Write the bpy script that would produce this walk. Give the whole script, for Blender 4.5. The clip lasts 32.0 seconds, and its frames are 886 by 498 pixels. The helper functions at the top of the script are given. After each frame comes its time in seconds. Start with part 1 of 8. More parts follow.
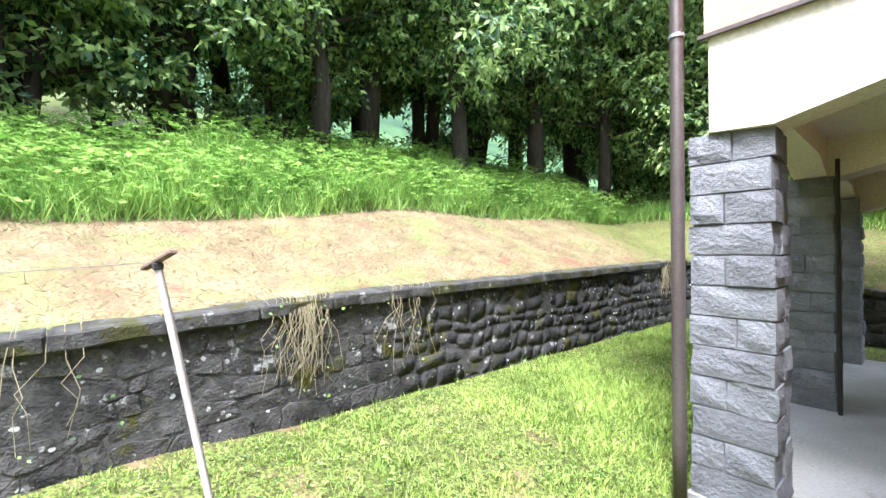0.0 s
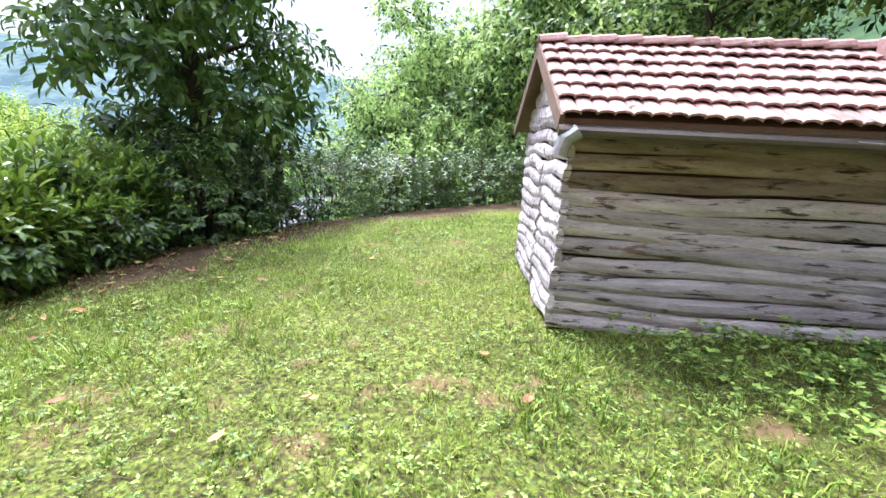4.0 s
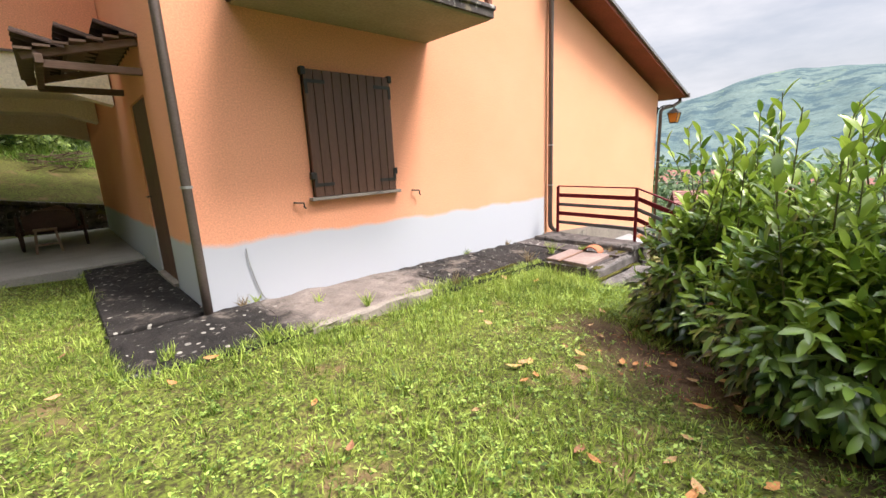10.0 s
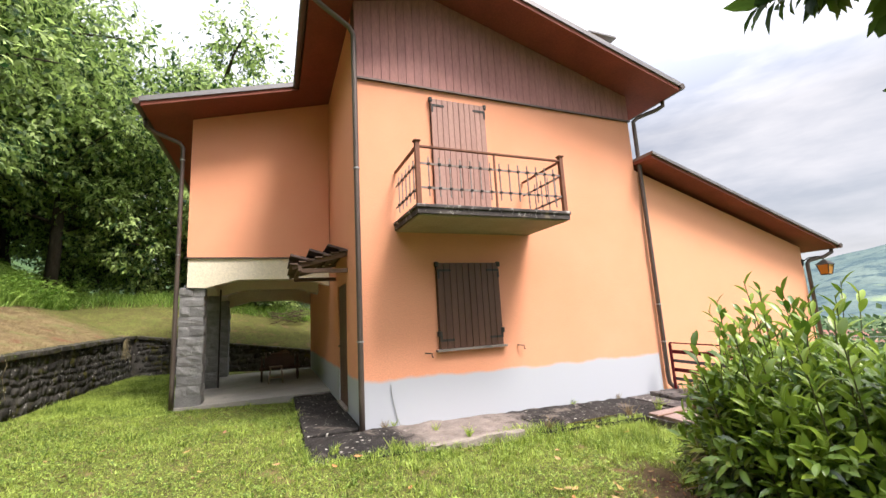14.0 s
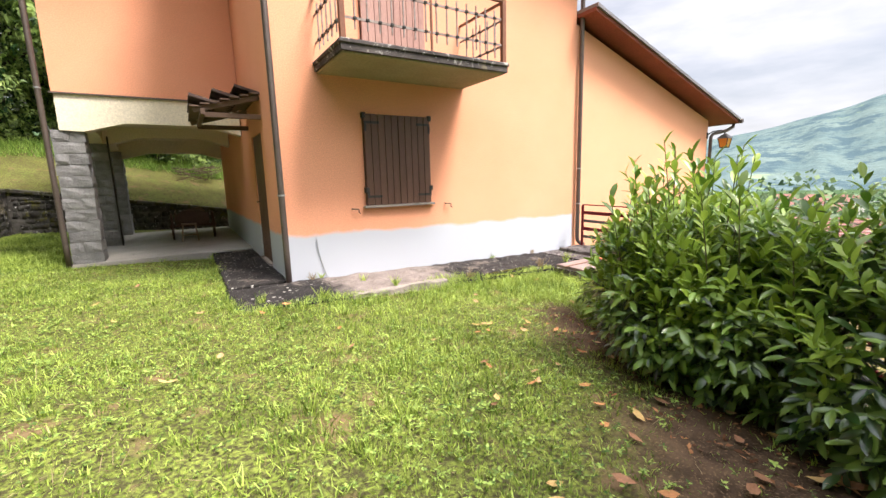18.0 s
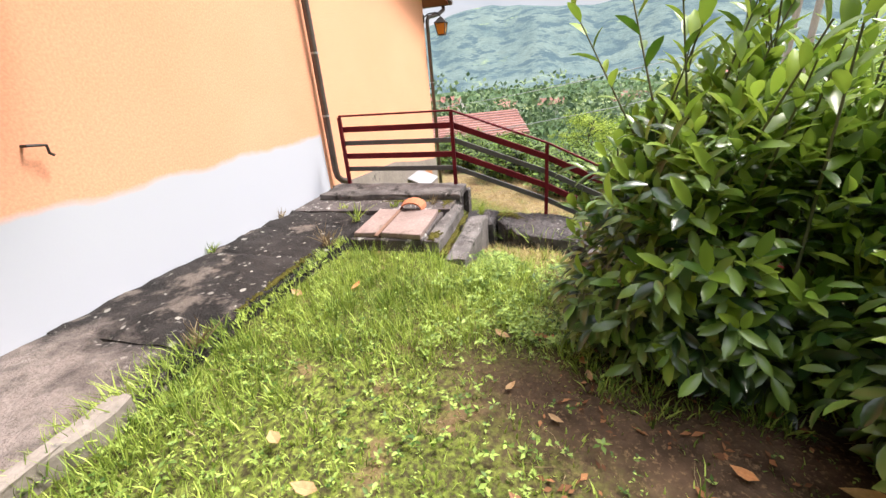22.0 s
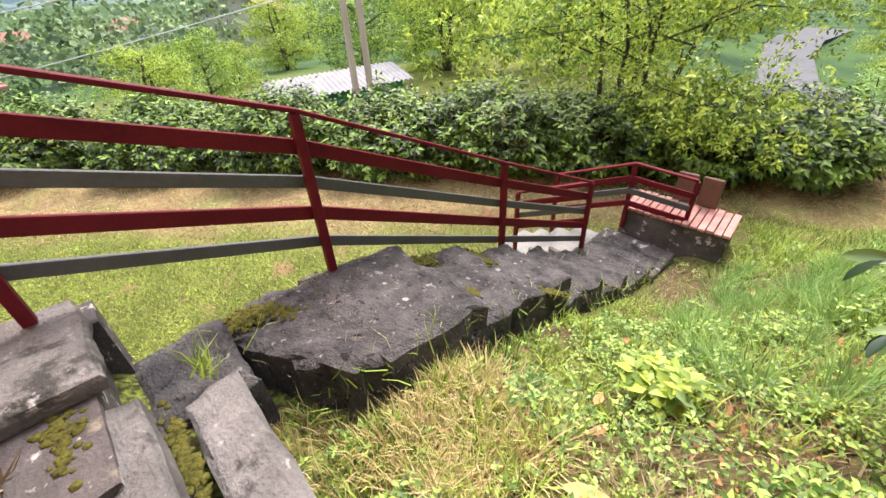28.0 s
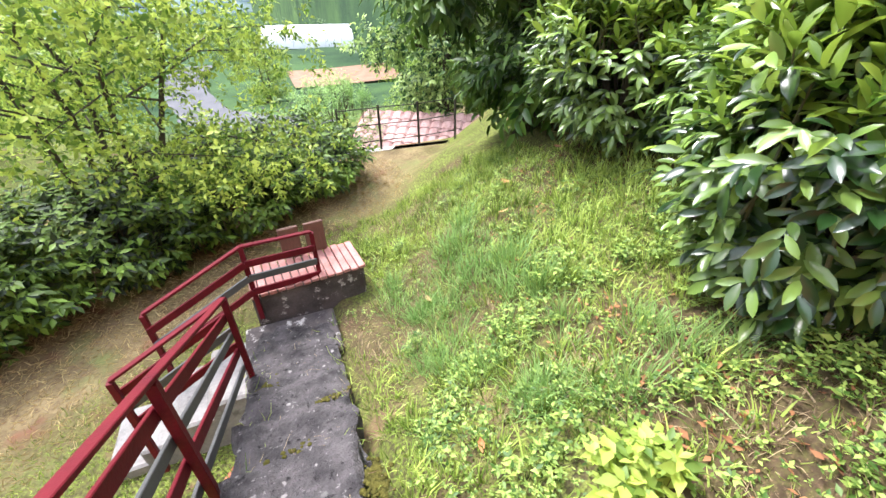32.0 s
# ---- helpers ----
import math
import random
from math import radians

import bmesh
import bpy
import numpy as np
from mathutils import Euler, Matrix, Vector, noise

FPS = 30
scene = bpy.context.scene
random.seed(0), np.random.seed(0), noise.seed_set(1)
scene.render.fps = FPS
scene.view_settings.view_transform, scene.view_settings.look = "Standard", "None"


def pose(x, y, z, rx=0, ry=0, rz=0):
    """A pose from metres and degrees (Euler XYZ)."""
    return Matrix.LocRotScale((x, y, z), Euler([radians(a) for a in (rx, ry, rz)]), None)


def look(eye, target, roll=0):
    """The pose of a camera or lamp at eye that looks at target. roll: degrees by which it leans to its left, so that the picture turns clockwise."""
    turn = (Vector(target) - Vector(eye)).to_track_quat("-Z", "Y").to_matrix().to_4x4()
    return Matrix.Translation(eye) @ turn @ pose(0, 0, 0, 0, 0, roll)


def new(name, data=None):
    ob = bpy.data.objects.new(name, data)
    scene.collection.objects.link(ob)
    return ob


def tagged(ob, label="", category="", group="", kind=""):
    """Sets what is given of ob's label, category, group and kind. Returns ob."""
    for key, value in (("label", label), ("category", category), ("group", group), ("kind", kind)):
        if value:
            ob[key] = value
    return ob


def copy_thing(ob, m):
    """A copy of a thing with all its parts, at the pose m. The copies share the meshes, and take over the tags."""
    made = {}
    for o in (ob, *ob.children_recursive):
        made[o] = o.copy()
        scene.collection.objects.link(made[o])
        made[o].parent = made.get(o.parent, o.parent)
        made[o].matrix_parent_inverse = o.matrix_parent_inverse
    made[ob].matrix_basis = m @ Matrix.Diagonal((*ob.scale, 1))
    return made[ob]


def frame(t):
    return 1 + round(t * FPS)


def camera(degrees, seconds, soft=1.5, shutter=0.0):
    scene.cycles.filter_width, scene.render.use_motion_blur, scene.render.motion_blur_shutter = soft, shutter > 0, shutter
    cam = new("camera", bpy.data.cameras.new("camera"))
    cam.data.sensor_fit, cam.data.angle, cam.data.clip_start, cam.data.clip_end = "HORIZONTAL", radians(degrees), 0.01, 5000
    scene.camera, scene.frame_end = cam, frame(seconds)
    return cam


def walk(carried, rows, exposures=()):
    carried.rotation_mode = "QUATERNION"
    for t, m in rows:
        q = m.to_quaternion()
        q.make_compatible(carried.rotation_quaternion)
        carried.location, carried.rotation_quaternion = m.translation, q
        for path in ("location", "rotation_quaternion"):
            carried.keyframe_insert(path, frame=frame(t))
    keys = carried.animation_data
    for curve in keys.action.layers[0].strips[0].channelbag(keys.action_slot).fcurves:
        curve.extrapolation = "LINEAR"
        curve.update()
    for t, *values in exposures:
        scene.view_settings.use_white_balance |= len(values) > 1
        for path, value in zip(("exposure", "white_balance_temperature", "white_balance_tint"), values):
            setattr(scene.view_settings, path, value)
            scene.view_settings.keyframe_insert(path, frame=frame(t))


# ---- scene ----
cam = camera(93.8, 32.0)
PATH = [
    (0, (-1.928, 0.517, 1.597), (-3.44, 1.826, 1.619), -0.1),
    (0.5, (-1.972, 0.482, 1.544), (-3.854, 1.134, 1.356), 0.9),
    (1, (-2.018, 0.066, 1.543), (-3.986, -0.09, 1.225), -0.8),
    (1.5, (-1.929, -0.248, 1.53), (-3.723, -1.062, 1.181), -1.4),
    (2, (-2.063, -0.491, 1.446), (-3.507, -1.84, 1.135), -0.3),
    (2.5, (-2.01, -0.569, 1.474), (-3.153, -2.181, 1.164), 0.7),
    (4.5, (-1.908, -0.799, 1.35), (-1.469, -2.664, 0.776), 3.5),
    (5, (-1.558, -0.795, 1.337), (-0.55, -2.377, 0.642), 3.3),
    (5.5, (-1.339, -0.802, 1.364), (0.112, -1.946, 0.598), 2.0),
    (6, (-1.274, -1.113, 1.336), (0.421, -1.841, 0.564), 0.3),
    (6.5, (-1.248, -1.557, 1.338), (0.524, -2.025, 0.538), -0.1),
    (7, (-1.122, -1.934, 1.34), (0.705, -2.099, 0.543), -1.5),
    (7.5, (-1.063, -2.406, 1.346), (0.804, -2.277, 0.64), -3.0),
    (8, (-0.96, -2.934, 1.348), (0.916, -2.81, 0.666), -0.9),
    (8.5, (-0.746, -3.452, 1.33), (1.131, -3.432, 0.639), 0.7),
    (9, (-0.551, -3.836, 1.219), (1.205, -3.186, 0.517), -3.9),
    (9.5, (-0.681, -4.131, 1.262), (0.861, -3.003, 0.671), -4.0),
    (10, (-0.91, -4.393, 1.334), (0.415, -2.956, 0.913), -2.8),
    (10.5, (-1.093, -4.739, 1.336), (-0.013, -3.088, 1.008), -3.6),
    (11, (-1.273, -5.159, 1.339), (-0.356, -3.408, 1.036), -4.3),
    (11.5, (-1.21, -5.445, 1.32), (-0.381, -3.637, 1.112), -3.9),
    (12, (-1.15, -5.739, 1.381), (-0.335, -3.912, 1.394), -3.8),
    (12.5, (-1.216, -6.025, 1.494), (-0.4, -4.212, 1.715), -4.1),
    (13, (-1.206, -6.15, 1.513), (-0.403, -4.346, 1.833), -4.2),
    (13.5, (-1.162, -6.16, 1.507), (-0.38, -4.354, 1.861), -3.9),
    (15.5, (-1.256, -6.069, 1.383), (-0.748, -4.135, 1.36), -0.9),
    (16, (-1.333, -6.077, 1.371), (-0.926, -4.124, 1.231), -0.7),
    (16.5, (-1.339, -6.054, 1.357), (-0.89, -4.113, 1.178), -0.8),
    (17, (-1.227, -6.055, 1.377), (-0.522, -4.193, 1.187), -0.9),
    (17.5, (-1.155, -6.056, 1.372), (-0.241, -4.293, 1.14), -1.0),
    (18, (-1.134, -6.007, 1.35), (-0.101, -4.326, 1.02), -1.6),
    (18.5, (-0.98, -5.836, 1.227), (0.154, -4.251, 0.777), -2.7),
    (19, (-0.792, -5.434, 1.17), (0.465, -3.973, 0.637), -3.7),
    (19.5, (-0.672, -4.987, 1.175), (0.739, -3.675, 0.64), -4.7),
    (20, (-0.438, -4.513, 1.188), (1.092, -3.345, 0.645), -5.3),
    (21, (0.125, -3.522, 1.217), (1.854, -2.721, 0.61), -5.4),
    (22, (0.915, -2.875, 1.123), (2.69, -2.365, 0.355), -5.1),
    (23, (1.582, -2.338, 1.048), (3.323, -2.094, 0.094), -3.8),
    (24, (2.263, -1.962, 0.981), (3.965, -2.014, -0.068), -2.7),
    (24.5, (2.57, -1.801, 0.964), (4.244, -1.977, -0.116), -1.8),
    (26.5, (3.191, -1.663, 0.914), (4.776, -1.989, -0.261), -2.9),
    (27, (3.467, -1.76, 0.894), (4.942, -2.391, -0.3), -4.0),
    (27.5, (3.677, -1.921, 0.857), (4.979, -2.887, -0.315), -4.2),
    (28, (3.984, -2.099, 0.836), (5.213, -3.181, -0.313), -3.3),
    (28.5, (4.353, -2.254, 0.848), (5.433, -3.447, -0.34), -2.6),
    (29, (4.587, -2.344, 0.863), (5.433, -3.611, -0.433), -3.3),
    (29.5, (4.806, -2.506, 0.819), (5.243, -3.909, -0.537), -0.3),
    (30, (5.049, -2.666, 0.768), (5.06, -4.182, -0.536), 1.9),
    (30.5, (5.126, -2.66, 0.823), (4.904, -4.232, -0.394), 0.6),
    (31, (5.153, -2.668, 0.841), (4.814, -4.248, -0.338), 0.3),
    (31.5, (5.162, -2.742, 0.818), (4.777, -4.315, -0.355), -0.5),
    (32, (5.099, -2.938, 0.782), (4.471, -4.504, -0.292), -1.0),
]
walk(cam, [(t, look(eye, aim, lean)) for t, eye, aim, lean in PATH], [(0.0, 2.55, 5350, 15), (1.0, 2.42, 5250, 16), (2.5, 1.98, 5150, 16), (5.0, 1.93, 6200, 13), (6.2, 1.6, 6500, 14), (11.0, 1.42, 6600, 14), (12.0, 1.55, 6600, 14), (13.0, 1.35, 6600, 14), (16.0, 1.42, 6600, 14), (19.0, 1.68, 6600, 14), (20.0, 1.57, 6600, 14), (23.0, 1.46, 6600, 14), (26.5, 1.48, 6600, 15), (28.5, 1.64, 6600, 15), (30.0, 1.76, 6300, 15), (32.0, 1.84, 6000, 15)]
)

# ---- world, sun, exposure ----
world = bpy.data.worlds.new("sky")
scene.world = world
world.use_nodes = True
wn, wl = world.node_tree.nodes, world.node_tree.links
wn.clear()
sky = wn.new("ShaderNodeTexSky")
sky.sky_type = "NISHITA"
sky.sun_disc = False
sky.sun_elevation, sky.sun_rotation = radians(52), radians(150)
sky.air_density, sky.dust_density, sky.ozone_density = 1.0, 3.0, 1.0
bg = wn.new("ShaderNodeBackground")
bg.inputs["Strength"].default_value = 0.128
# thin broken cloud mixed over the blue
tc = wn.new("ShaderNodeTexCoord")
mp = wn.new("ShaderNodeMapping")
mp.inputs["Scale"].default_value = (1.6, 1.6, 6.0)
cn = wn.new("ShaderNodeTexNoise")
cn.inputs["Scale"].default_value, cn.inputs["Detail"].default_value, cn.inputs["Roughness"].default_value = 1.7, 6.0, 0.55
cr = wn.new("ShaderNodeValToRGB")
cr.color_ramp.elements[0].position, cr.color_ramp.elements[1].position = 0.36, 0.62
cr.color_ramp.elements[0].color = (0.48, 0.48, 0.48, 1)
cm = wn.new("ShaderNodeMix")
cm.data_type = "RGBA"
cm.inputs["B"].default_value = (7.4, 7.6, 8.1, 1)
wo = wn.new("ShaderNodeOutputWorld")
wl.new(tc.outputs["Generated"], mp.inputs["Vector"])
wl.new(mp.outputs["Vector"], cn.inputs["Vector"])
wl.new(cn.outputs["Fac"], cr.inputs["Fac"])
wl.new(cr.outputs["Color"], cm.inputs["Factor"])
wl.new(sky.outputs["Color"], cm.inputs["A"])
# an overcast sky is brightest overhead
sz = wn.new("ShaderNodeSeparateXYZ")
gr = wn.new("ShaderNodeMapRange")
gr.inputs["From Min"].default_value, gr.inputs["From Max"].default_value = 0.35, 1.0
gr.inputs["To Min"].default_value, gr.inputs["To Max"].default_value = 0.37, 1.95
gm = wn.new("ShaderNodeVectorMath")
gm.operation = "SCALE"
wl.new(tc.outputs["Generated"], sz.inputs["Vector"])
wl.new(sz.outputs["Z"], gr.inputs["Value"])
wl.new(cm.outputs["Result"], gm.inputs[0])
wl.new(gr.outputs["Result"], gm.inputs["Scale"])
wl.new(gm.outputs["Vector"], bg.inputs["Color"])
wl.new(bg.outputs["Background"], wo.inputs["Surface"])

sun = new("sun", bpy.data.lights.new("sun", "SUN"))
sun.data.energy, sun.data.angle, sun.data.color = 2.75, radians(17), (1.0, 0.95, 0.88)
sun.matrix_world = look((4, -7, 14), (0, 0, 0))


# ---- materials ----
def node_mat(name):
    m = bpy.data.materials.new(name)
    m.use_nodes = True
    return m, m.node_tree.nodes, m.node_tree.links, m.node_tree.nodes["Principled BSDF"]


def surf(name, a, b, rough=0.85, scale=3.0, fine=40.0, bump=0.15, metal=0.0, spot=None, spot_at=0.62, spot_scale=5.0, per_object=0.0,
         per_island=0.0, squash=(1, 1, 1), spec=0.35, spot2=None, spot2_at=0.66, spot2_scale=9.0, dist=0.01, lichen=None):
    """Two colours mixed by coarse and fine noise, with optional patches of one or two more colours and relief."""
    m, n, l, p = node_mat(name)
    tex = n.new("ShaderNodeTexCoord")
    mapn = n.new("ShaderNodeMapping")
    mapn.inputs["Scale"].default_value = squash
    l.new(tex.outputs["Object"], mapn.inputs["Vector"])

    def noise_node(s, detail=6.0, r=0.6, dim=None):
        q = n.new("ShaderNodeTexNoise")
        q.inputs["Scale"].default_value, q.inputs["Detail"].default_value, q.inputs["Roughness"].default_value = s, detail, r
        l.new(mapn.outputs["Vector"], q.inputs["Vector"])
        return q

    def mix(fac, x, y, mode="MIX"):
        q = n.new("ShaderNodeMix")
        q.data_type, q.blend_type = "RGBA", mode
        for sock, v in ((q.inputs["Factor"], fac), (q.inputs["A"], x), (q.inputs["B"], y)):
            if hasattr(v, "is_linked"):
                l.new(v, sock)
            else:
                sock.default_value = v
        return q.outputs["Result"]

    def ramp(v, lo, hi):
        q = n.new("ShaderNodeMapRange")
        q.inputs["From Min"].default_value, q.inputs["From Max"].default_value = lo, hi
        l.new(v, q.inputs["Value"])
        return q.outputs["Result"]

    coarse, small = noise_node(scale), noise_node(fine, 4.0, 0.65)
    col = mix(ramp(coarse.outputs["Fac"], 0.3, 0.7), (*a, 1), (*b, 1))
    grain = ramp(small.outputs["Fac"], 0.25, 0.75)
    q = n.new("ShaderNodeMapRange")
    q.inputs["To Min"].default_value, q.inputs["To Max"].default_value = 0.78, 1.18
    l.new(grain, q.inputs["Value"])
    comb = n.new("ShaderNodeCombineColor")
    for ch in ("Red", "Green", "Blue"):
        l.new(q.outputs["Result"], comb.inputs[ch])
    col = mix(1.0, col, comb.outputs["Color"], "MULTIPLY")
    for c, at, s in ((spot, spot_at, spot_scale), (spot2, spot2_at, spot2_scale)):
        if c:
            sn = noise_node(s, 7.0, 0.68)
            col = mix(ramp(sn.outputs["Fac"], at - 0.02, at + 0.05), col, (*c, 1))
    if lichen:
        # round pale crusts of different sizes, some cells without one
        colour, cells, size = lichen
        vo = n.new("ShaderNodeTexVoronoi")
        vo.inputs["Scale"].default_value = cells
        wob = n.new("ShaderNodeMixRGB")
        wob.blend_type = "ADD"
        wob.inputs["Fac"].default_value = 0.035
        l.new(mapn.outputs["Vector"], wob.inputs["Color1"])
        l.new(noise_node(26, 3.0).outputs["Color"], wob.inputs["Color2"])
        l.new(wob.outputs["Color"], vo.inputs["Vector"])
        sc = n.new("ShaderNodeSeparateColor")
        l.new(vo.outputs["Color"], sc.inputs["Color"])
        big = n.new("ShaderNodeMath")
        big.operation = "MULTIPLY_ADD"
        big.inputs[1].default_value, big.inputs[2].default_value = size * 1.6, -size * 0.6
        l.new(sc.outputs["Red"], big.inputs[0])
        gap = n.new("ShaderNodeMath")
        gap.operation = "SUBTRACT"
        l.new(big.outputs["Value"], gap.inputs[0])
        l.new(vo.outputs["Distance"], gap.inputs[1])
        tone = mix(ramp(sc.outputs["Green"], 0.0, 1.0), (*colour, 1), (*[c * 0.45 for c in colour], 1))
        col = mix(ramp(gap.outputs["Value"], 0.0, 0.07), col, tone)
    for amount, source in ((per_object, "obj"), (per_island, "isl")):
        if amount:
            rnd = n.new("ShaderNodeObjectInfo").outputs["Random"] if source == "obj" else n.new("ShaderNodeNewGeometry").outputs["Random Per Island"]
            v = n.new("ShaderNodeMapRange")
            v.inputs["To Min"].default_value, v.inputs["To Max"].default_value = 1 - amount, 1 + amount
            l.new(rnd, v.inputs["Value"])
            cc = n.new("ShaderNodeCombineColor")
            for ch in ("Red", "Green", "Blue"):
                l.new(v.outputs["Result"], cc.inputs[ch])
            col = mix(1.0, col, cc.outputs["Color"], "MULTIPLY")
    l.new(col, p.inputs["Base Color"])
    p.inputs["Roughness"].default_value, p.inputs["Metallic"].default_value = rough, metal
    p.inputs["Specular IOR Level"].default_value = spec
    bp = n.new("ShaderNodeBump")
    bp.inputs["Strength"].default_value, bp.inputs["Distance"].default_value = bump, dist
    hsum = n.new("ShaderNodeMath")
    hsum.operation = "ADD"
    l.new(coarse.outputs["Fac"], hsum.inputs[0])
    l.new(small.outputs["Fac"], hsum.inputs[1])
    l.new(hsum.outputs["Value"], bp.inputs["Height"])
    l.new(bp.outputs["Normal"], p.inputs["Normal"])
    return m


def leaf_mat(name, a, b, rough=0.45, trans=0.35, vary=0.35, spec=0.4, scale=1.2):
    """A leaf or blade: colour varies leaf by leaf and over the plant; some light passes through."""
    m, n, l, p = node_mat(name)
    geo = n.new("ShaderNodeNewGeometry")
    tex = n.new("ShaderNodeTexCoord")
    noi = n.new("ShaderNodeTexNoise")
    noi.inputs["Scale"].default_value, noi.inputs["Detail"].default_value = scale, 3.0
    l.new(tex.outputs["Object"], noi.inputs["Vector"])
    add = n.new("ShaderNodeMath")
    add.operation = "MULTIPLY_ADD"
    add.inputs[1].default_value = vary
    l.new(geo.outputs["Random Per Island"], add.inputs[0])
    sub = n.new("ShaderNodeMath")
    sub.operation = "SUBTRACT"
    sub.inputs[1].default_value = 0.15 + vary / 2
    l.new(noi.outputs["Fac"], add.inputs[2])
    l.new(add.outputs["Value"], sub.inputs[0])
    mr = n.new("ShaderNodeMapRange")
    mr.inputs["From Min"].default_value, mr.inputs["From Max"].default_value = 0.05, 0.65
    l.new(sub.outputs["Value"], mr.inputs["Value"])
    mx = n.new("ShaderNodeMix")
    mx.data_type = "RGBA"
    mx.inputs["A"].default_value, mx.inputs["B"].default_value = (*a, 1), (*b, 1)
    l.new(mr.outputs["Result"], mx.inputs["Factor"])
    l.new(mx.outputs["Result"], p.inputs["Base Color"])
    p.inputs["Roughness"].default_value, p.inputs["Specular IOR Level"].default_value = rough, spec
    tr = n.new("ShaderNodeBsdfTranslucent")
    l.new(mx.outputs["Result"], tr.inputs["Color"])
    ms = n.new("ShaderNodeMixShader")
    ms.inputs["Fac"].default_value = trans
    out = n["Material Output"]
    l.new(p.outputs["BSDF"], ms.inputs[1])
    l.new(tr.outputs["BSDF"], ms.inputs[2])
    l.new(ms.outputs["Shader"], out.inputs["Surface"])
    return m


def painted_base(m, at=0.60, fall=0.012):
    """White paint rolled over the foot of a wall, with a soft uneven upper edge."""
    n, l = m.node_tree.nodes, m.node_tree.links
    p = n["Principled BSDF"]
    old = p.inputs["Base Color"].links[0].from_socket
    geo = n.new("ShaderNodeNewGeometry")
    sep = n.new("ShaderNodeSeparateXYZ")
    l.new(geo.outputs["Position"], sep.inputs["Vector"])
    noi = n.new("ShaderNodeTexNoise")
    noi.inputs["Scale"].default_value, noi.inputs["Detail"].default_value = 2.2, 5.0
    l.new(geo.outputs["Position"], noi.inputs["Vector"])
    wob = n.new("ShaderNodeMath")
    wob.operation = "MULTIPLY_ADD"
    wob.inputs[1].default_value = 0.16
    l.new(noi.outputs["Fac"], wob.inputs[0])
    l.new(sep.outputs["Z"], wob.inputs[2])
    tilt = n.new("ShaderNodeMath")
    tilt.operation = "MULTIPLY_ADD"
    tilt.inputs[1].default_value = fall
    l.new(sep.outputs["X"], tilt.inputs[0])
    l.new(wob.outputs["Value"], tilt.inputs[2])
    mr = n.new("ShaderNodeMapRange")
    mr.inputs["From Min"].default_value, mr.inputs["From Max"].default_value = at + 0.07, at + 0.125
    l.new(tilt.outputs["Value"], mr.inputs["Value"])
    mx = n.new("ShaderNodeMix")
    mx.data_type = "RGBA"
    mx.inputs["A"].default_value = (0.47, 0.49, 0.54, 1)
    l.new(mr.outputs["Result"], mx.inputs["Factor"])
    l.new(old, mx.inputs["B"])
    l.new(mx.outputs["Result"], p.inputs["Base Color"])
    return m


PLASTER = painted_base(surf("orange_plaster", (0.80, 0.35, 0.205), (0.83, 0.385, 0.235), 0.9, 0.7, 60, 0.12, spec=0.2, dist=0.004))
PLASTER_WING = surf("apricot_plaster", (0.81, 0.38, 0.225), (0.83, 0.41, 0.25), 0.9, 0.7, 60, 0.12, spec=0.2, dist=0.004)
CREAM = surf("cream_paint", (0.74, 0.66, 0.50), (0.78, 0.71, 0.56), 0.9, 1.1, 40, 0.1, spec=0.2, spot=(0.6, 0.58, 0.5), spot_at=0.68, spot_scale=3, dist=0.004)
SOFFIT = surf("red_brown_boarding", (0.20, 0.055, 0.035), (0.25, 0.07, 0.045), 0.7, 2, 30, 0.1)
BOARDS = surf("mauve_brown_boards", (0.33, 0.148, 0.132), (0.395, 0.185, 0.165), 0.65, 2, 40, 0.15, per_object=0.08, squash=(1, 1, 0.2))
SHUTTER = surf("dark_brown_paint", (0.105, 0.052, 0.035), (0.135, 0.068, 0.046), 0.5, 3, 50, 0.12, per_object=0.1, squash=(1, 1, 0.2))
SHUTTER_PALE = surf("faded_brown_paint", (0.36, 0.20, 0.165), (0.42, 0.245, 0.20), 0.6, 3, 50, 0.12, per_object=0.08, squash=(1, 1, 0.2))
GUTTER = surf("grey_brown_sheet_metal", (0.115, 0.09, 0.08), (0.15, 0.12, 0.105), 0.42, 4, 60, 0.05, metal=0.5)
FASCIA = surf("grey_sheet_metal", (0.20, 0.19, 0.19), (0.26, 0.25, 0.25), 0.4, 4, 60, 0.05, metal=0.5)
IRON = surf("black_iron", (0.02, 0.019, 0.018), (0.04, 0.035, 0.03), 0.5, 8, 60, 0.1)
RUST = surf("rust_red_iron", (0.16, 0.06, 0.035), (0.22, 0.09, 0.05), 0.65, 8, 60, 0.2)
RUSTGREY = surf("peeling_grey_iron", (0.30, 0.28, 0.27), (0.20, 0.12, 0.09), 0.6, 14, 60, 0.2)
RED = surf("dark_red_paint", (0.082, 0.0035, 0.009), (0.13, 0.008, 0.014), 0.6, 5, 60, 0.2, spec=0.2)
GREY = surf("dark_grey_paint", (0.055, 0.055, 0.055), (0.08, 0.08, 0.078), 0.5, 5, 60, 0.08, spec=0.5)
CONCRETE = surf("weathered_dark_concrete", (0.030, 0.026, 0.026), (0.125, 0.107, 0.102), 0.92, 3.0, 60, 1.0, spot=(0.42, 0.40, 0.37), spot_at=0.585, spot_scale=10,
                spot2=(0.20, 0.165, 0.12), spot2_at=0.62, spot2_scale=2.6, spec=0.2)
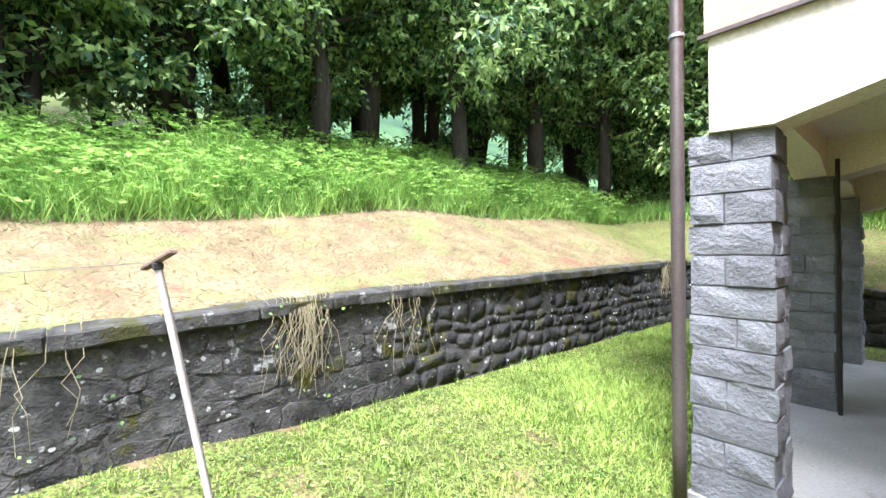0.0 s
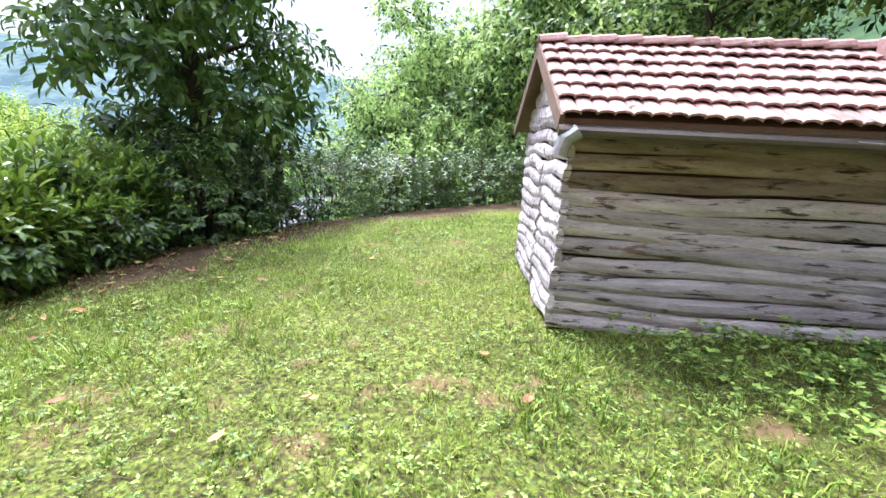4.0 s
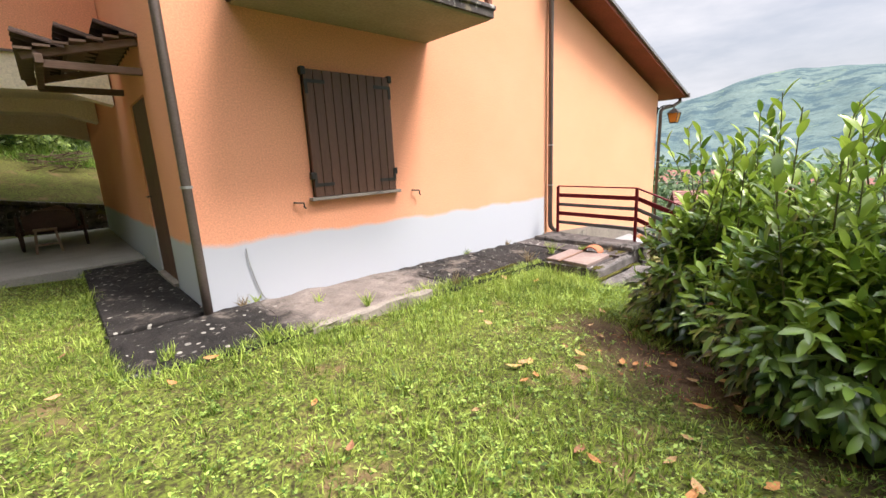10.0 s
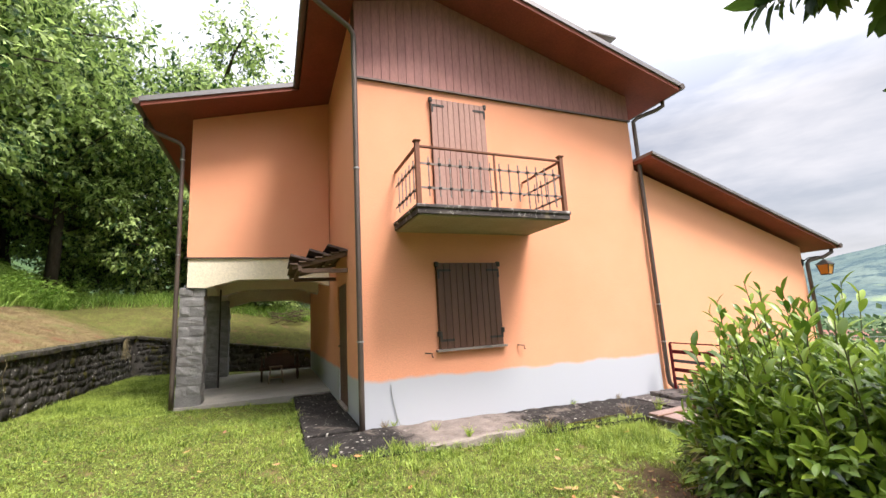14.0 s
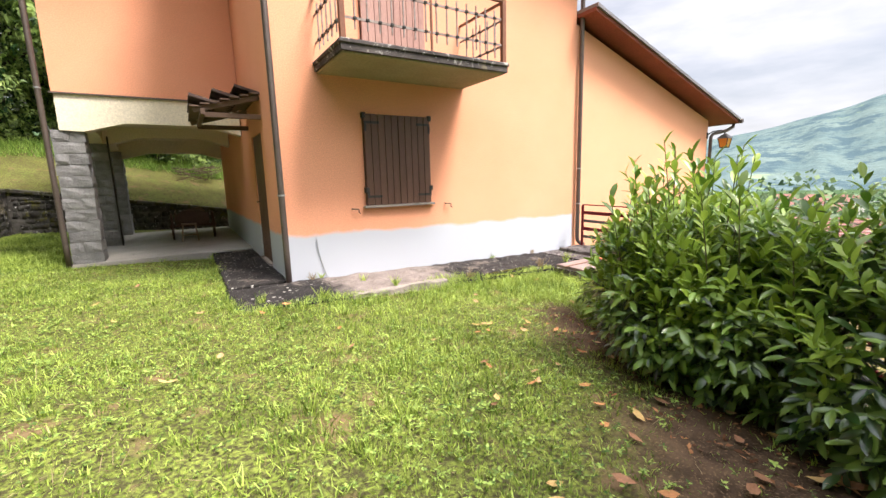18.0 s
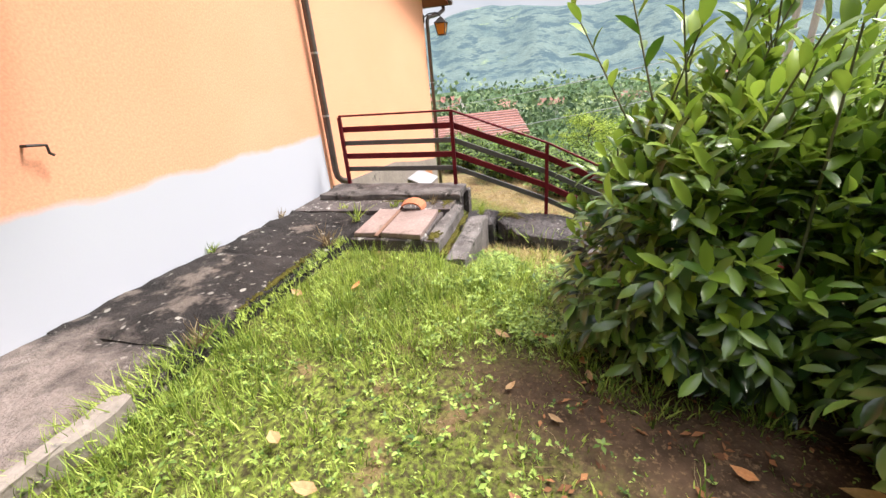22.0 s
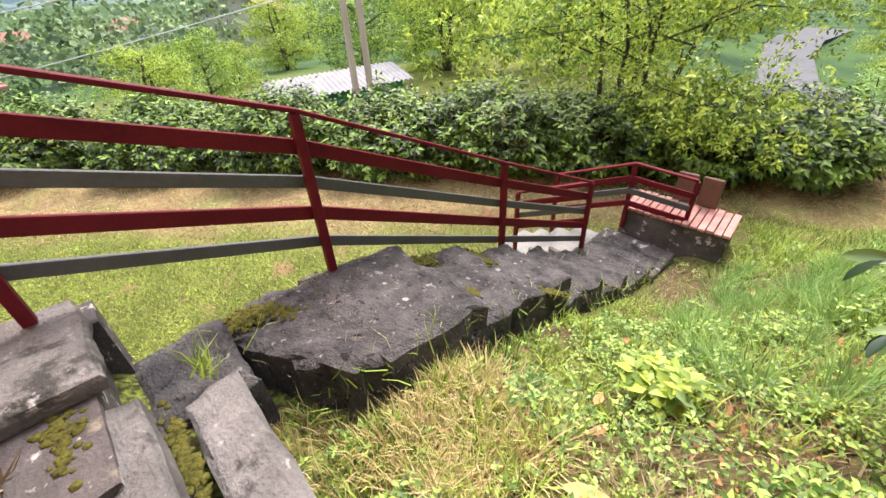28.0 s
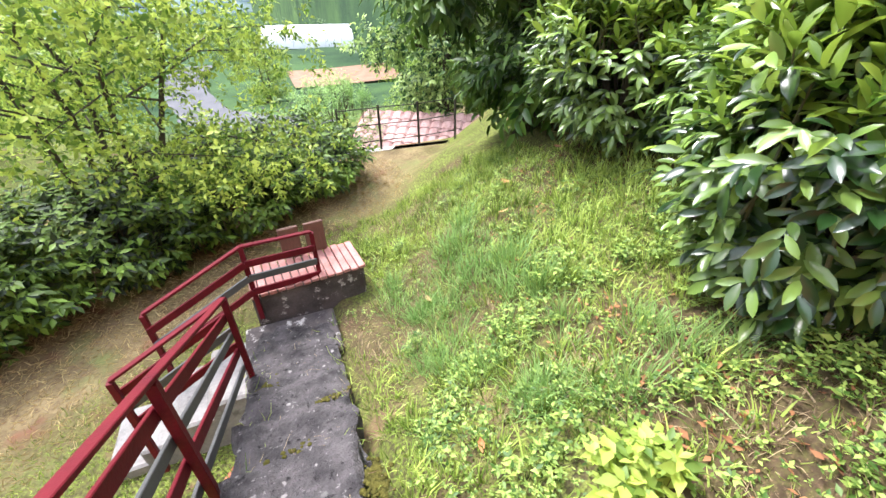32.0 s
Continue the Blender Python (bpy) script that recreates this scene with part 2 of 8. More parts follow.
PALE_CONCRETE = surf("pale_worn_concrete", (0.20, 0.172, 0.15), (0.31, 0.27, 0.235), 0.92, 2.0, 35, 0.4, spot=(0.12, 0.11, 0.10), spot_at=0.60, spot_scale=4, spec=0.2)
SLABFLOOR = surf("smooth_concrete_floor", (0.25, 0.235, 0.21), (0.33, 0.31, 0.28), 0.9, 1.6, 40, 0.15, spot=(0.16, 0.15, 0.14), spot_at=0.66, spot_scale=2, spec=0.2)
UNDERSLAB = surf("stained_concrete_soffit", (0.26, 0.225, 0.13), (0.33, 0.29, 0.18), 0.9, 2, 30, 0.2, spec=0.2)
GREYSTONE = surf("grey_split_stone", (0.17, 0.167, 0.165), (0.26, 0.256, 0.252), 0.88, 6, 45, 0.9, per_object=0.16, spec=0.25, dist=0.02)
MORTAR = surf("grey_mortar", (0.19, 0.186, 0.18), (0.26, 0.253, 0.245), 0.95, 5, 60, 0.3, spec=0.15)
DARKSTONE = surf("dark_rubble_stone", (0.026, 0.024, 0.021), (0.105, 0.098, 0.087), 0.92, 4.2, 40, 1.0, per_object=0.3, spot=(0.33, 0.32, 0.29), spot_at=0.615, spot_scale=6,
                 spot2=(0.07, 0.066, 0.017), spot2_at=0.57, spot2_scale=2.2, spec=0.15, dist=0.03, lichen=((0.5, 0.49, 0.45), 14.0, 0.3))
DARKSTONE_FAR = surf("dark_rubble_stone_far", (0.02, 0.019, 0.017), (0.085, 0.08, 0.071), 0.92, 4.2, 40, 1.0, per_island=0.3, spot=(0.33, 0.32, 0.29), spot_at=0.62, spot_scale=6,
                     spot2=(0.07, 0.066, 0.017), spot2_at=0.57, spot2_scale=2.2, spec=0.15, dist=0.03, lichen=((0.5, 0.49, 0.45), 14.0, 0.3))
DARKMORTAR = surf("blackened_mortar", (0.03, 0.028, 0.025), (0.115, 0.108, 0.095), 0.95, 4, 50, 0.9, spot=(0.34, 0.33, 0.29), spot_at=0.63, spot_scale=6,
                  spot2=(0.08, 0.08, 0.018), spot2_at=0.6, spot2_scale=2.2, spec=0.15, dist=0.02)
COPING = surf("mossy_coping_concrete", (0.03, 0.028, 0.024), (0.10, 0.093, 0.078), 0.95, 4, 40, 1.0, spot=(0.05, 0.048, 0.016), spot_at=0.54, spot_scale=3, spot2=(0.27, 0.26, 0.23), spot2_at=0.63, spot2_scale=7, spec=0.15, dist=0.02)
LOG = surf("weathered_grey_log", (0.40, 0.355, 0.375), (0.72, 0.655, 0.695), 0.85, 4, 34, 0.9, per_object=0.28, squash=(0.18, 4, 4), spot=(0.075, 0.055, 0.045), spot_at=0.575, spot_scale=5, spot2=(0.30, 0.20, 0.14), spot2_at=0.66, spot2_scale=2.5, spec=0.2, dist=0.02)
LOGBROWN = surf("dark_brown_log", (0.21, 0.165, 0.14), (0.44, 0.365, 0.32), 0.85, 4, 34, 0.9, per_object=0.3, squash=(0.18, 4, 4), spot=(0.06, 0.045, 0.035), spot_at=0.575, spot_scale=5, spec=0.2, dist=0.02)
OLDPLANK = surf("old_brown_plank", (0.13, 0.085, 0.065), (0.19, 0.13, 0.10), 0.85, 3, 30, 0.5, per_object=0.2, squash=(0.3, 3, 3), spec=0.2)
PALEPOST = surf("bleached_wooden_post", (0.31, 0.27, 0.235), (0.41, 0.355, 0.31), 0.85, 4, 40, 0.3, squash=(3, 3, 0.3), spec=0.2)
TILE = surf("faded_clay_tile", (0.33, 0.185, 0.165), (0.45, 0.30, 0.28), 0.85, 5, 40, 0.4, per_object=0.22, spot=(0.10, 0.075, 0.06), spot_at=0.62, spot_scale=9,
            spot2=(0.11, 0.10, 0.03), spot2_at=0.7, spot2_scale=4, spec=0.2)
DARKTILE = surf("blackened_old_tile", (0.035, 0.024, 0.02), (0.085, 0.055, 0.046), 0.85, 5, 40, 0.4, per_object=0.2, spec=0.2)
CLAY = surf("orange_clay_tile", (0.36, 0.12, 0.06), (0.46, 0.175, 0.09), 0.8, 6, 40, 0.3, spec=0.25)
PINKPLATE = surf("pale_pink_stone_slab", (0.185, 0.135, 0.12), (0.29, 0.22, 0.198), 0.85, 2.2, 45, 0.5, spot=(0.15, 0.115, 0.095), spot_at=0.6, spot_scale=3.5, spot2=(0.40, 0.34, 0.31), spot2_at=0.66, spot2_scale=12, spec=0.2)
RUSTBAR = surf("rusty_steel", (0.15, 0.085, 0.06), (0.24, 0.14, 0.10), 0.7, 10, 60, 0.3, metal=0.3)
ZINC = surf("zinc_grey", (0.36, 0.37, 0.38), (0.44, 0.45, 0.46), 0.4, 5, 50, 0.1, metal=0.7)


# ---- mesh helpers ----
def part(name, bm, material, parent=None, label="", smooth=False):
    me = bpy.data.meshes.new(name)
    bmesh.ops.recalc_face_normals(bm, faces=bm.faces)
    bm.to_mesh(me)
    bm.free()
    me.materials.append(material)
    if smooth:
        me.polygons.foreach_set("use_smooth", [True] * len(me.polygons))
    ob = new(name, me)
    if parent:
        ob.parent = parent
    return tagged(ob, label)


def thing(name, label, category, kind="", at=(0, 0, 0), group=""):
    ob = new(name)
    ob.location = at
    ob.empty_display_size = 0.1
    return tagged(ob, label, category, group, kind)


def box(x0, x1, y0, y1, z0, z1, bevel=0.0, bm=None, m=None):
    bm = bm or bmesh.new()
    r = bmesh.ops.create_cube(bm, size=1.0, matrix=(m or Matrix()) @ Matrix.LocRotScale(((x0 + x1) / 2, (y0 + y1) / 2, (z0 + z1) / 2), None, (abs(x1 - x0), abs(y1 - y0), abs(z1 - z0))))
    if bevel:
        es = {e for v in r["verts"] for e in v.link_edges}
        bmesh.ops.bevel(bm, geom=list(es), offset=bevel, segments=1, affect="EDGES")
    return bm


def bar(p, q, w, h, bevel=0.0, bm=None, up=(0, 0, 1)):
    """A square bar from p to q, w wide and h high."""
    p, q = Vector(p), Vector(q)
    d = q - p
    x = d.normalized()
    y = Vector(up).cross(x)
    y = y.normalized() if y.length > 1e-4 else Vector((0, 1, 0))
    z = x.cross(y)
    m = Matrix((x, y, z)).transposed().to_4x4()
    m.translation = (p + q) / 2
    return box(-d.length / 2, d.length / 2, -w / 2, w / 2, -h / 2, h / 2, bevel, bm, m)


def tube(pts, r, sides=10, bm=None, r_end=None, cap=True):
    """A round tube through points, tapering to r_end."""
    bm = bm or bmesh.new()
    pts = [Vector(p) for p in pts]
    rings = []
    for i, p in enumerate(pts):
        d = (pts[min(i + 1, len(pts) - 1)] - pts[max(i - 1, 0)]).normalized()
        a = d.orthogonal().normalized() if i == 0 else (a - d * a.dot(d)).normalized()
        b = d.cross(a)
        rr = r if r_end is None else r + (r_end - r) * i / (len(pts) - 1)
        rings.append([bm.verts.new(p + (a * math.cos(k * math.tau / sides) + b * math.sin(k * math.tau / sides)) * rr) for k in range(sides)])
    for u, v in zip(rings, rings[1:]):
        for k in range(sides):
            bm.faces.new((u[k], u[(k + 1) % sides], v[(k + 1) % sides], v[k]))
    if cap:
        bm.faces.new(rings[0])
        bm.faces.new(rings[-1][::-1])
    return bm


def prism(poly, axis, a, b, bm=None):
    """A polygon of (u, v) drawn in the plane across axis, from a to b along it."""
    bm = bm or bmesh.new()

    def at(u, v, w):
        return {"x": (w, u, v), "y": (u, w, v), "z": (u, v, w)}[axis]
    lo, hi = [bm.verts.new(at(u, v, a)) for u, v in poly], [bm.verts.new(at(u, v, b)) for u, v in poly]
    bm.faces.new(lo)
    bm.faces.new(hi[::-1])
    for i in range(len(poly)):
        j = (i + 1) % len(poly)
        bm.faces.new((lo[i], lo[j], hi[j], hi[i]))
    return bm


def wall_with_holes(us, vs, holes, axis, a, b):
    """A wall on a grid of lines us (along) and vs (up), from a to b in depth, with cells left out where a hole's middle falls."""
    bm = bmesh.new()

    def at(u, v, w):
        return (w, u, v) if axis == "x" else (u, w, v)
    solid = {(i, j) for i in range(len(us) - 1) for j in range(len(vs) - 1)
             if not any(h[0] < (us[i] + us[i + 1]) / 2 < h[1] and h[2] < (vs[j] + vs[j + 1]) / 2 < h[3] for h in holes)}
    cache = {}

    def vert(i, j, w):
        if (i, j, w) not in cache:
            cache[i, j, w] = bm.verts.new(at(us[i], vs[j], w))
        return cache[i, j, w]
    for i, j in solid:
        for w in (a, b):
            bm.faces.new([vert(i, j, w), vert(i + 1, j, w), vert(i + 1, j + 1, w), vert(i, j + 1, w)])
        for (di, dj), (p, q) in (((-1, 0), ((i, j), (i, j + 1))), ((1, 0), ((i + 1, j), (i + 1, j + 1))), ((0, -1), ((i, j), (i + 1, j))), ((0, 1), ((i, j + 1), (i + 1, j + 1)))):
            if (i + di, j + dj) not in solid:
                bm.faces.new([vert(*p, a), vert(*q, a), vert(*q, b), vert(*p, b)])
    return bm


def soup(name, verts, faces, material, parent=None, label="", smooth=False):
    """One mesh from numpy arrays; faces all of one size."""
    me = bpy.data.meshes.new(name)
    k = faces.shape[1]
    me.vertices.add(len(verts))
    me.vertices.foreach_set("co", np.ascontiguousarray(verts, np.float32).ravel())
    me.loops.add(faces.size)
    me.loops.foreach_set("vertex_index", np.ascontiguousarray(faces, np.int32).ravel())
    me.polygons.add(len(faces))
    me.polygons.foreach_set("loop_start", np.arange(0, faces.size, k, dtype=np.int32))
    me.polygons.foreach_set("loop_total", np.full(len(faces), k, np.int32))
    if smooth:
        me.polygons.foreach_set("use_smooth", np.ones(len(faces), bool))
    me.update(calc_edges=True)
    me.materials.append(material)
    ob = new(name, me)
    if parent:
        ob.parent = parent
    return tagged(ob, label)


# ---- ground ----
EDGE = np.array([(-14.0, -13.0), (-6.0, -10.8), (-2.7, -9.4), (0.17, -7.5), (1.63, -4.9), (2.7, -3.2), (4.0, -2.3), (5.2, -1.7), (5.75, -1.55)])


def beyond(x, y):
    """Signed distance past the edge of the upper lawn, positive downhill."""
    best = np.full(x.shape, 1e9)
    sign = np.zeros(x.shape)
    for (ax, ay), (bx, by) in zip(EDGE, EDGE[1:]):
        dx, dy = bx - ax, by - ay
        ln = math.hypot(dx, dy)
        t = np.clip(((x - ax) * dx + (y - ay) * dy) / ln ** 2, 0, 1)
        d = np.hypot(x - ax - t * dx, y - ay - t * dy)
        s = np.where((x - ax) * dy - (y - ay) * dx > 0, 1.0, -1.0)
        near = d < best
        best, sign = np.where(near, d, best), np.where(near, s, sign)
    return best * sign


def ripple(x, y, s, seed=0.0):
    return (np.sin(x * s + 1.3 * np.sin(y * s * 0.7 + seed) + seed) + np.sin(y * s * 1.13 + 1.7 * np.sin(x * s * 0.6 - seed) + 2.1 * seed)) / 2


RWX, RWY = -5.45, 10.7       # the retaining wall's face and its corner


def wall_top(y):
    return np.interp(y, [-3.4, -0.3, 2.5, 10.7], [0.89, 1.06, 1.21, 1.43])


def back_top(x):
    """Height of the stone wall behind the house, falling eastwards."""
    return 1.43 - 0.16 * np.clip(x - RWX, 0, 7.5)


def step_z(y):
    """Height of the treads of the garden steps."""
    return np.interp(-y, [2.3, 2.9, 3.3, 3.8, 4.2, 5.1, 5.6, 6.2], [-0.44, -0.46, -0.66, -0.86, -1.12, -1.61, -1.74, -1.76])


def lawn(x, y):
    """Height of the ground near the house."""
    up = np.where(x < 0, -0.050 * x, -0.048 * x) + 0.012 * ripple(x, y, 2.6) - 0.09 - 0.05 * np.clip(y - 1, 0, 1)
    d = beyond(x, y)
    dip = 0.36 * np.clip((-6.2 - y) / 2.2, 0, 1) * np.clip((x - 0.3) / 1.2, 0, 1) * np.clip((4.7 - x) / 0.8, 0, 1)
    slope = np.maximum(up - dip - 0.40 * np.maximum(d - 0.3, 0) - 0.12 * np.maximum(d - 1.8, 0), -2.25 - 0.02 * np.maximum(d - 5, 0))
    low = -2.0 - 0.05 * np.clip(-y, 0, 6) - 0.03 * (x - 6)
    # the ground falls away beside and under the steps
    w = np.clip((x - 3.7) / 0.9, 0, 1) * np.clip((-1.95 - y) / 0.12, 0, 1) * np.clip((y + 8.2) / 1.0, 0, 1)
    under = step_z(y) - np.interp(-y, [2.0, 3.0, 4.0, 5.0, 6.0], [0.14, 0.2, 0.15, 0.06, 0.04]) - 0.12 * np.clip((x - 4.85) / 0.1, 0, 1)
    slope = np.where(w > 0, np.minimum(slope, slope * (1 - w) + under * w), slope)
    z = np.where((x > 5.72), np.minimum(low, slope), slope)
    # lower land past the garden's foot
    z = z - 0.75 * np.clip(-11.9 - y, 0, 2.6) * np.clip((9 - x) / 2, 0, 1) * np.clip((x + 3) / 2, 0, 1)
    # the hill behind the retaining wall
    hill_d = np.maximum(RWX - 0.25 - x, np.where(x < 2, y - RWY - 0.25, -50))
    top = np.where(y > RWY, back_top(x), wall_top(np.clip(y, -3.4, 10.7)))
    rise = top - 0.02 + (0.36 + 0.09 * np.clip((y - 0.5) / 4, 0, 1)) * np.maximum(hill_d, 0) + 0.10 * np.maximum(hill_d - 4, 0) + 0.07 * ripple(x, y, 1.1, 0.4) * np.clip(hill_d, 0, 1)
    south = np.clip((y + 5.6) / -2.0, 0, 1)
    z = np.where(hill_d > 0, np.where(y < -5.6, z * south + rise * (1 - south) + south * np.maximum(0.32 * (hill_d - 0.6), 0), rise), z)
    return z


def far_height(x, y):
    r = np.hypot(x, y) + 1e-6
    down = -2.6 - 0.105 * np.clip(r - 16, 0, 150) - 0.07 * np.clip(r - 166, 0, 420)
    west = 0.42 * np.clip(-x - 9, 0, 400) + 0.12 * np.clip(-x - 30, 0, 300)
    down = down - 2.0 * np.clip((-y - 12) / 4, 0, 1) * np.clip((16 - x) / 6, 0, 1) * np.clip((60 + y) / 20, 0, 1)
    down = down + 2.0 * np.exp(-((x + 4.7) ** 2 + (y + 78) ** 2) / 260)
    return np.where(x < -9, west + 1.0, down)


def ground_height(x, y):
    near, far = lawn(x, y), far_height(x, y)
    f = np.clip((np.maximum(np.abs(x - 2) - 15, np.abs(y + 1) - 15)) / 6, 0, 1)
    f = f * f * (3 - 2 * f)
    return near * (1 - f) + far * f


def axis_lines(lo, hi, step, reach):
    mid = list(np.arange(lo, hi + 1e-6, step))
    out, s, a = [], step, hi
    while a < reach:
        s *= 1.13
        a += s
        out.append(a)
    neg, s, a = [], step, lo
    while a > -reach:
        s *= 1.13
        a -= s
        neg.append(a)
    return np.array(neg[::-1] + mid + out)


gx, gy = axis_lines(-13, 16, 0.17, 4200), axis_lines(-14, 15, 0.2, 4200)
# sharp steps at the retaining wall and the end of the upper terrace
gx = np.sort(np.concatenate([gx, [RWX - 0.26, RWX - 0.24, 5.71, 5.73]]))
GX, GY = np.meshgrid(gx, gy, indexing="ij")
GZ = ground_height(GX, GY)
ii = np.arange(len(gx) * len(gy)).reshape(len(gx), len(gy))
gf = np.stack([ii[:-1, :-1], ii[1:, :-1], ii[1:, 1:], ii[:-1, 1:]], -1).reshape(-1, 4)


def ground_material():
    m, n, l, p = node_mat("lawn_soil_and_far_woods")
    pos = n.new("ShaderNodeNewGeometry")

    def noise_of(s, d=6.0, r=0.6):
        q = n.new("ShaderNodeTexNoise")
        q.inputs["Scale"].default_value, q.inputs["Detail"].default_value, q.inputs["Roughness"].default_value = s, d, r
        l.new(pos.outputs["Position"], q.inputs["Vector"])
        return q.outputs["Fac"]

    def rng(v, lo, hi):
        q = n.new("ShaderNodeMapRange")
        q.inputs["From Min"].default_value, q.inputs["From Max"].default_value = lo, hi
        l.new(v, q.inputs["Value"])
        return q.outputs["Result"]

    def mix(f, a, b):
        q = n.new("ShaderNodeMix")
        q.data_type = "RGBA"
        for sock, v in ((q.inputs["Factor"], f), (q.inputs["A"], a), (q.inputs["B"], b)):
            if hasattr(v, "is_linked"):
                l.new(v, sock)
            else:
                sock.default_value = (*v, 1)
        return q.outputs["Result"]
    zone = n.new("ShaderNodeAttribute")
    zone.attribute_name = "zone"
    sep = n.new("ShaderNodeSeparateColor")
    l.new(zone.outputs["Color"], sep.inputs["Color"])
    grass = mix(rng(noise_of(1.7), 0.35, 0.65), (0.125, 0.165, 0.026), (0.235, 0.29, 0.055))
    grass = mix(rng(noise_of(38, 4), 0.34, 0.58), grass, (0.05, 0.045, 0.02))
    grass = mix(rng(noise_of(2.3, 5), 0.58, 0.68), grass, (0.17, 0.115, 0.06))
    soil = mix(rng(noise_of(5), 0.35, 0.65), (0.042, 0.027, 0.017), (0.105, 0.068, 0.042))
    soil = mix(rng(noise_of(60, 3), 0.55, 0.7), soil, (0.19, 0.125, 0.07))
    hay = mix(rng(noise_of(2.5), 0.35, 0.65), (0.13, 0.10, 0.05), (0.25, 0.192, 0.098))
    hay = mix(rng(noise_of(30, 4), 0.46, 0.68), hay, (0.085, 0.055, 0.03))
    hay = mix(rng(noise_of(1.3), 0.53, 0.68), hay, (0.14, 0.155, 0.055))
    hay = mix(rng(noise_of(3.3, 6), 0.56, 0.68), hay, (0.15, 0.103, 0.06))
    hay = mix(rng(noise_of(1.9, 5), 0.60, 0.70), hay, (0.16, 0.078, 0.047))
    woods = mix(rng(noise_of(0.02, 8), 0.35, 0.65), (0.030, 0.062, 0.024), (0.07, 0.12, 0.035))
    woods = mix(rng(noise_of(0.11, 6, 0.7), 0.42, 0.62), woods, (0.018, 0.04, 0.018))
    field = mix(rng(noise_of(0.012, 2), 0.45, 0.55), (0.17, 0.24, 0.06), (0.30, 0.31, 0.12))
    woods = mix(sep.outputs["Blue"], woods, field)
    c = mix(sep.outputs["Red"], grass, soil)
    c = mix(sep.outputs["Green"], c, hay)
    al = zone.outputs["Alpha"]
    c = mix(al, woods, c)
    l.new(c, p.inputs["Base Color"])
    p.inputs["Roughness"].default_value, p.inputs["Specular IOR Level"].default_value = 0.95, 0.1
    bp = n.new("ShaderNodeBump")
    bp.inputs["Strength"].default_value, bp.inputs["Distance"].default_value = 0.5, 0.03
    l.new(noise_of(30, 5), bp.inputs["Height"])
    l.new(bp.outputs["Normal"], p.inputs["Normal"])
    return m


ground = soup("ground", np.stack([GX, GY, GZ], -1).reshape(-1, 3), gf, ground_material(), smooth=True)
tagged(ground, "sloping lawn with bare soil, mown hay bank and far wooded valley", "ground", "", "structure")


def zone_of(x, y):
    """Weights of bare soil, mown hay and open fields, and how near it is."""
    d = beyond(x, y)
    wob = 0.25 * ripple(x, y, 2.3, 0.7) + 0.1 * ripple(x, y, 7.0, 1.9)
    soil_w = np.clip((d + wob + 1.0) / 0.6, 0, 1) * np.clip((1.6 - d + wob) / 0.5, 0, 1) * np.clip((3.05 - x) / 0.6, 0, 1)
    hill = np.maximum(RWX - 0.2 - x, np.where(x < 2, y - RWY - 0.2, -50))
    hay_w = np.clip(hill / 0.2, 0, 1) * np.clip((2.9 - hill + 0.4 * wob) / 0.4, 0, 1) * (1 - 0.75 * np.clip((y - 9) / 1.5, 0, 1))
    # the trodden strip before the lower hedge
    low = (x > 5.8) | (y < -6.6)
    slope_soil = np.clip((d + 0.2) / 0.4, 0, 1) * np.clip((ripple(x, y, 2.4, 1.0) + 0.7 * ripple(x, y, 6.1, 0.4) - 0.1 - 0.5 * np.clip((4.0 - x) / 1.2, 0, 1)) * -2.2, 0, 1) * ((x > 2.3) & (x < 4.95) & (y > -9) & (y < -2.1))
    soil_w = np.maximum(soil_w, 0.75 * slope_soil)
    strip = np.where(low & (x > 1.5), np.clip(((x * 0.70 - y * 0.71) - 8.7 + wob) / 0.9, 0, 1) * np.clip((11.9 - (x * 0.70 - y * 0.71)) / 0.6, 0, 1), 0)
    hay_w = np.maximum(hay_w, strip * np.clip((30 - np.hypot(x, y)) / 5, 0, 1))
    r = np.hypot(x, y)
    fields = np.clip((r - 330) / 60, 0, 1) * np.clip((800 - r) / 120, 0, 1) * (ripple(x, y, 0.02, 1.1) > 0.25) * (x > 0)
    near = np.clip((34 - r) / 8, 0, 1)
    return np.stack([soil_w, hay_w, fields.astype(float), near], -1)


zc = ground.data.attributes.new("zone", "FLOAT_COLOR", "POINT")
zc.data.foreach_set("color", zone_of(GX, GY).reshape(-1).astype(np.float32))


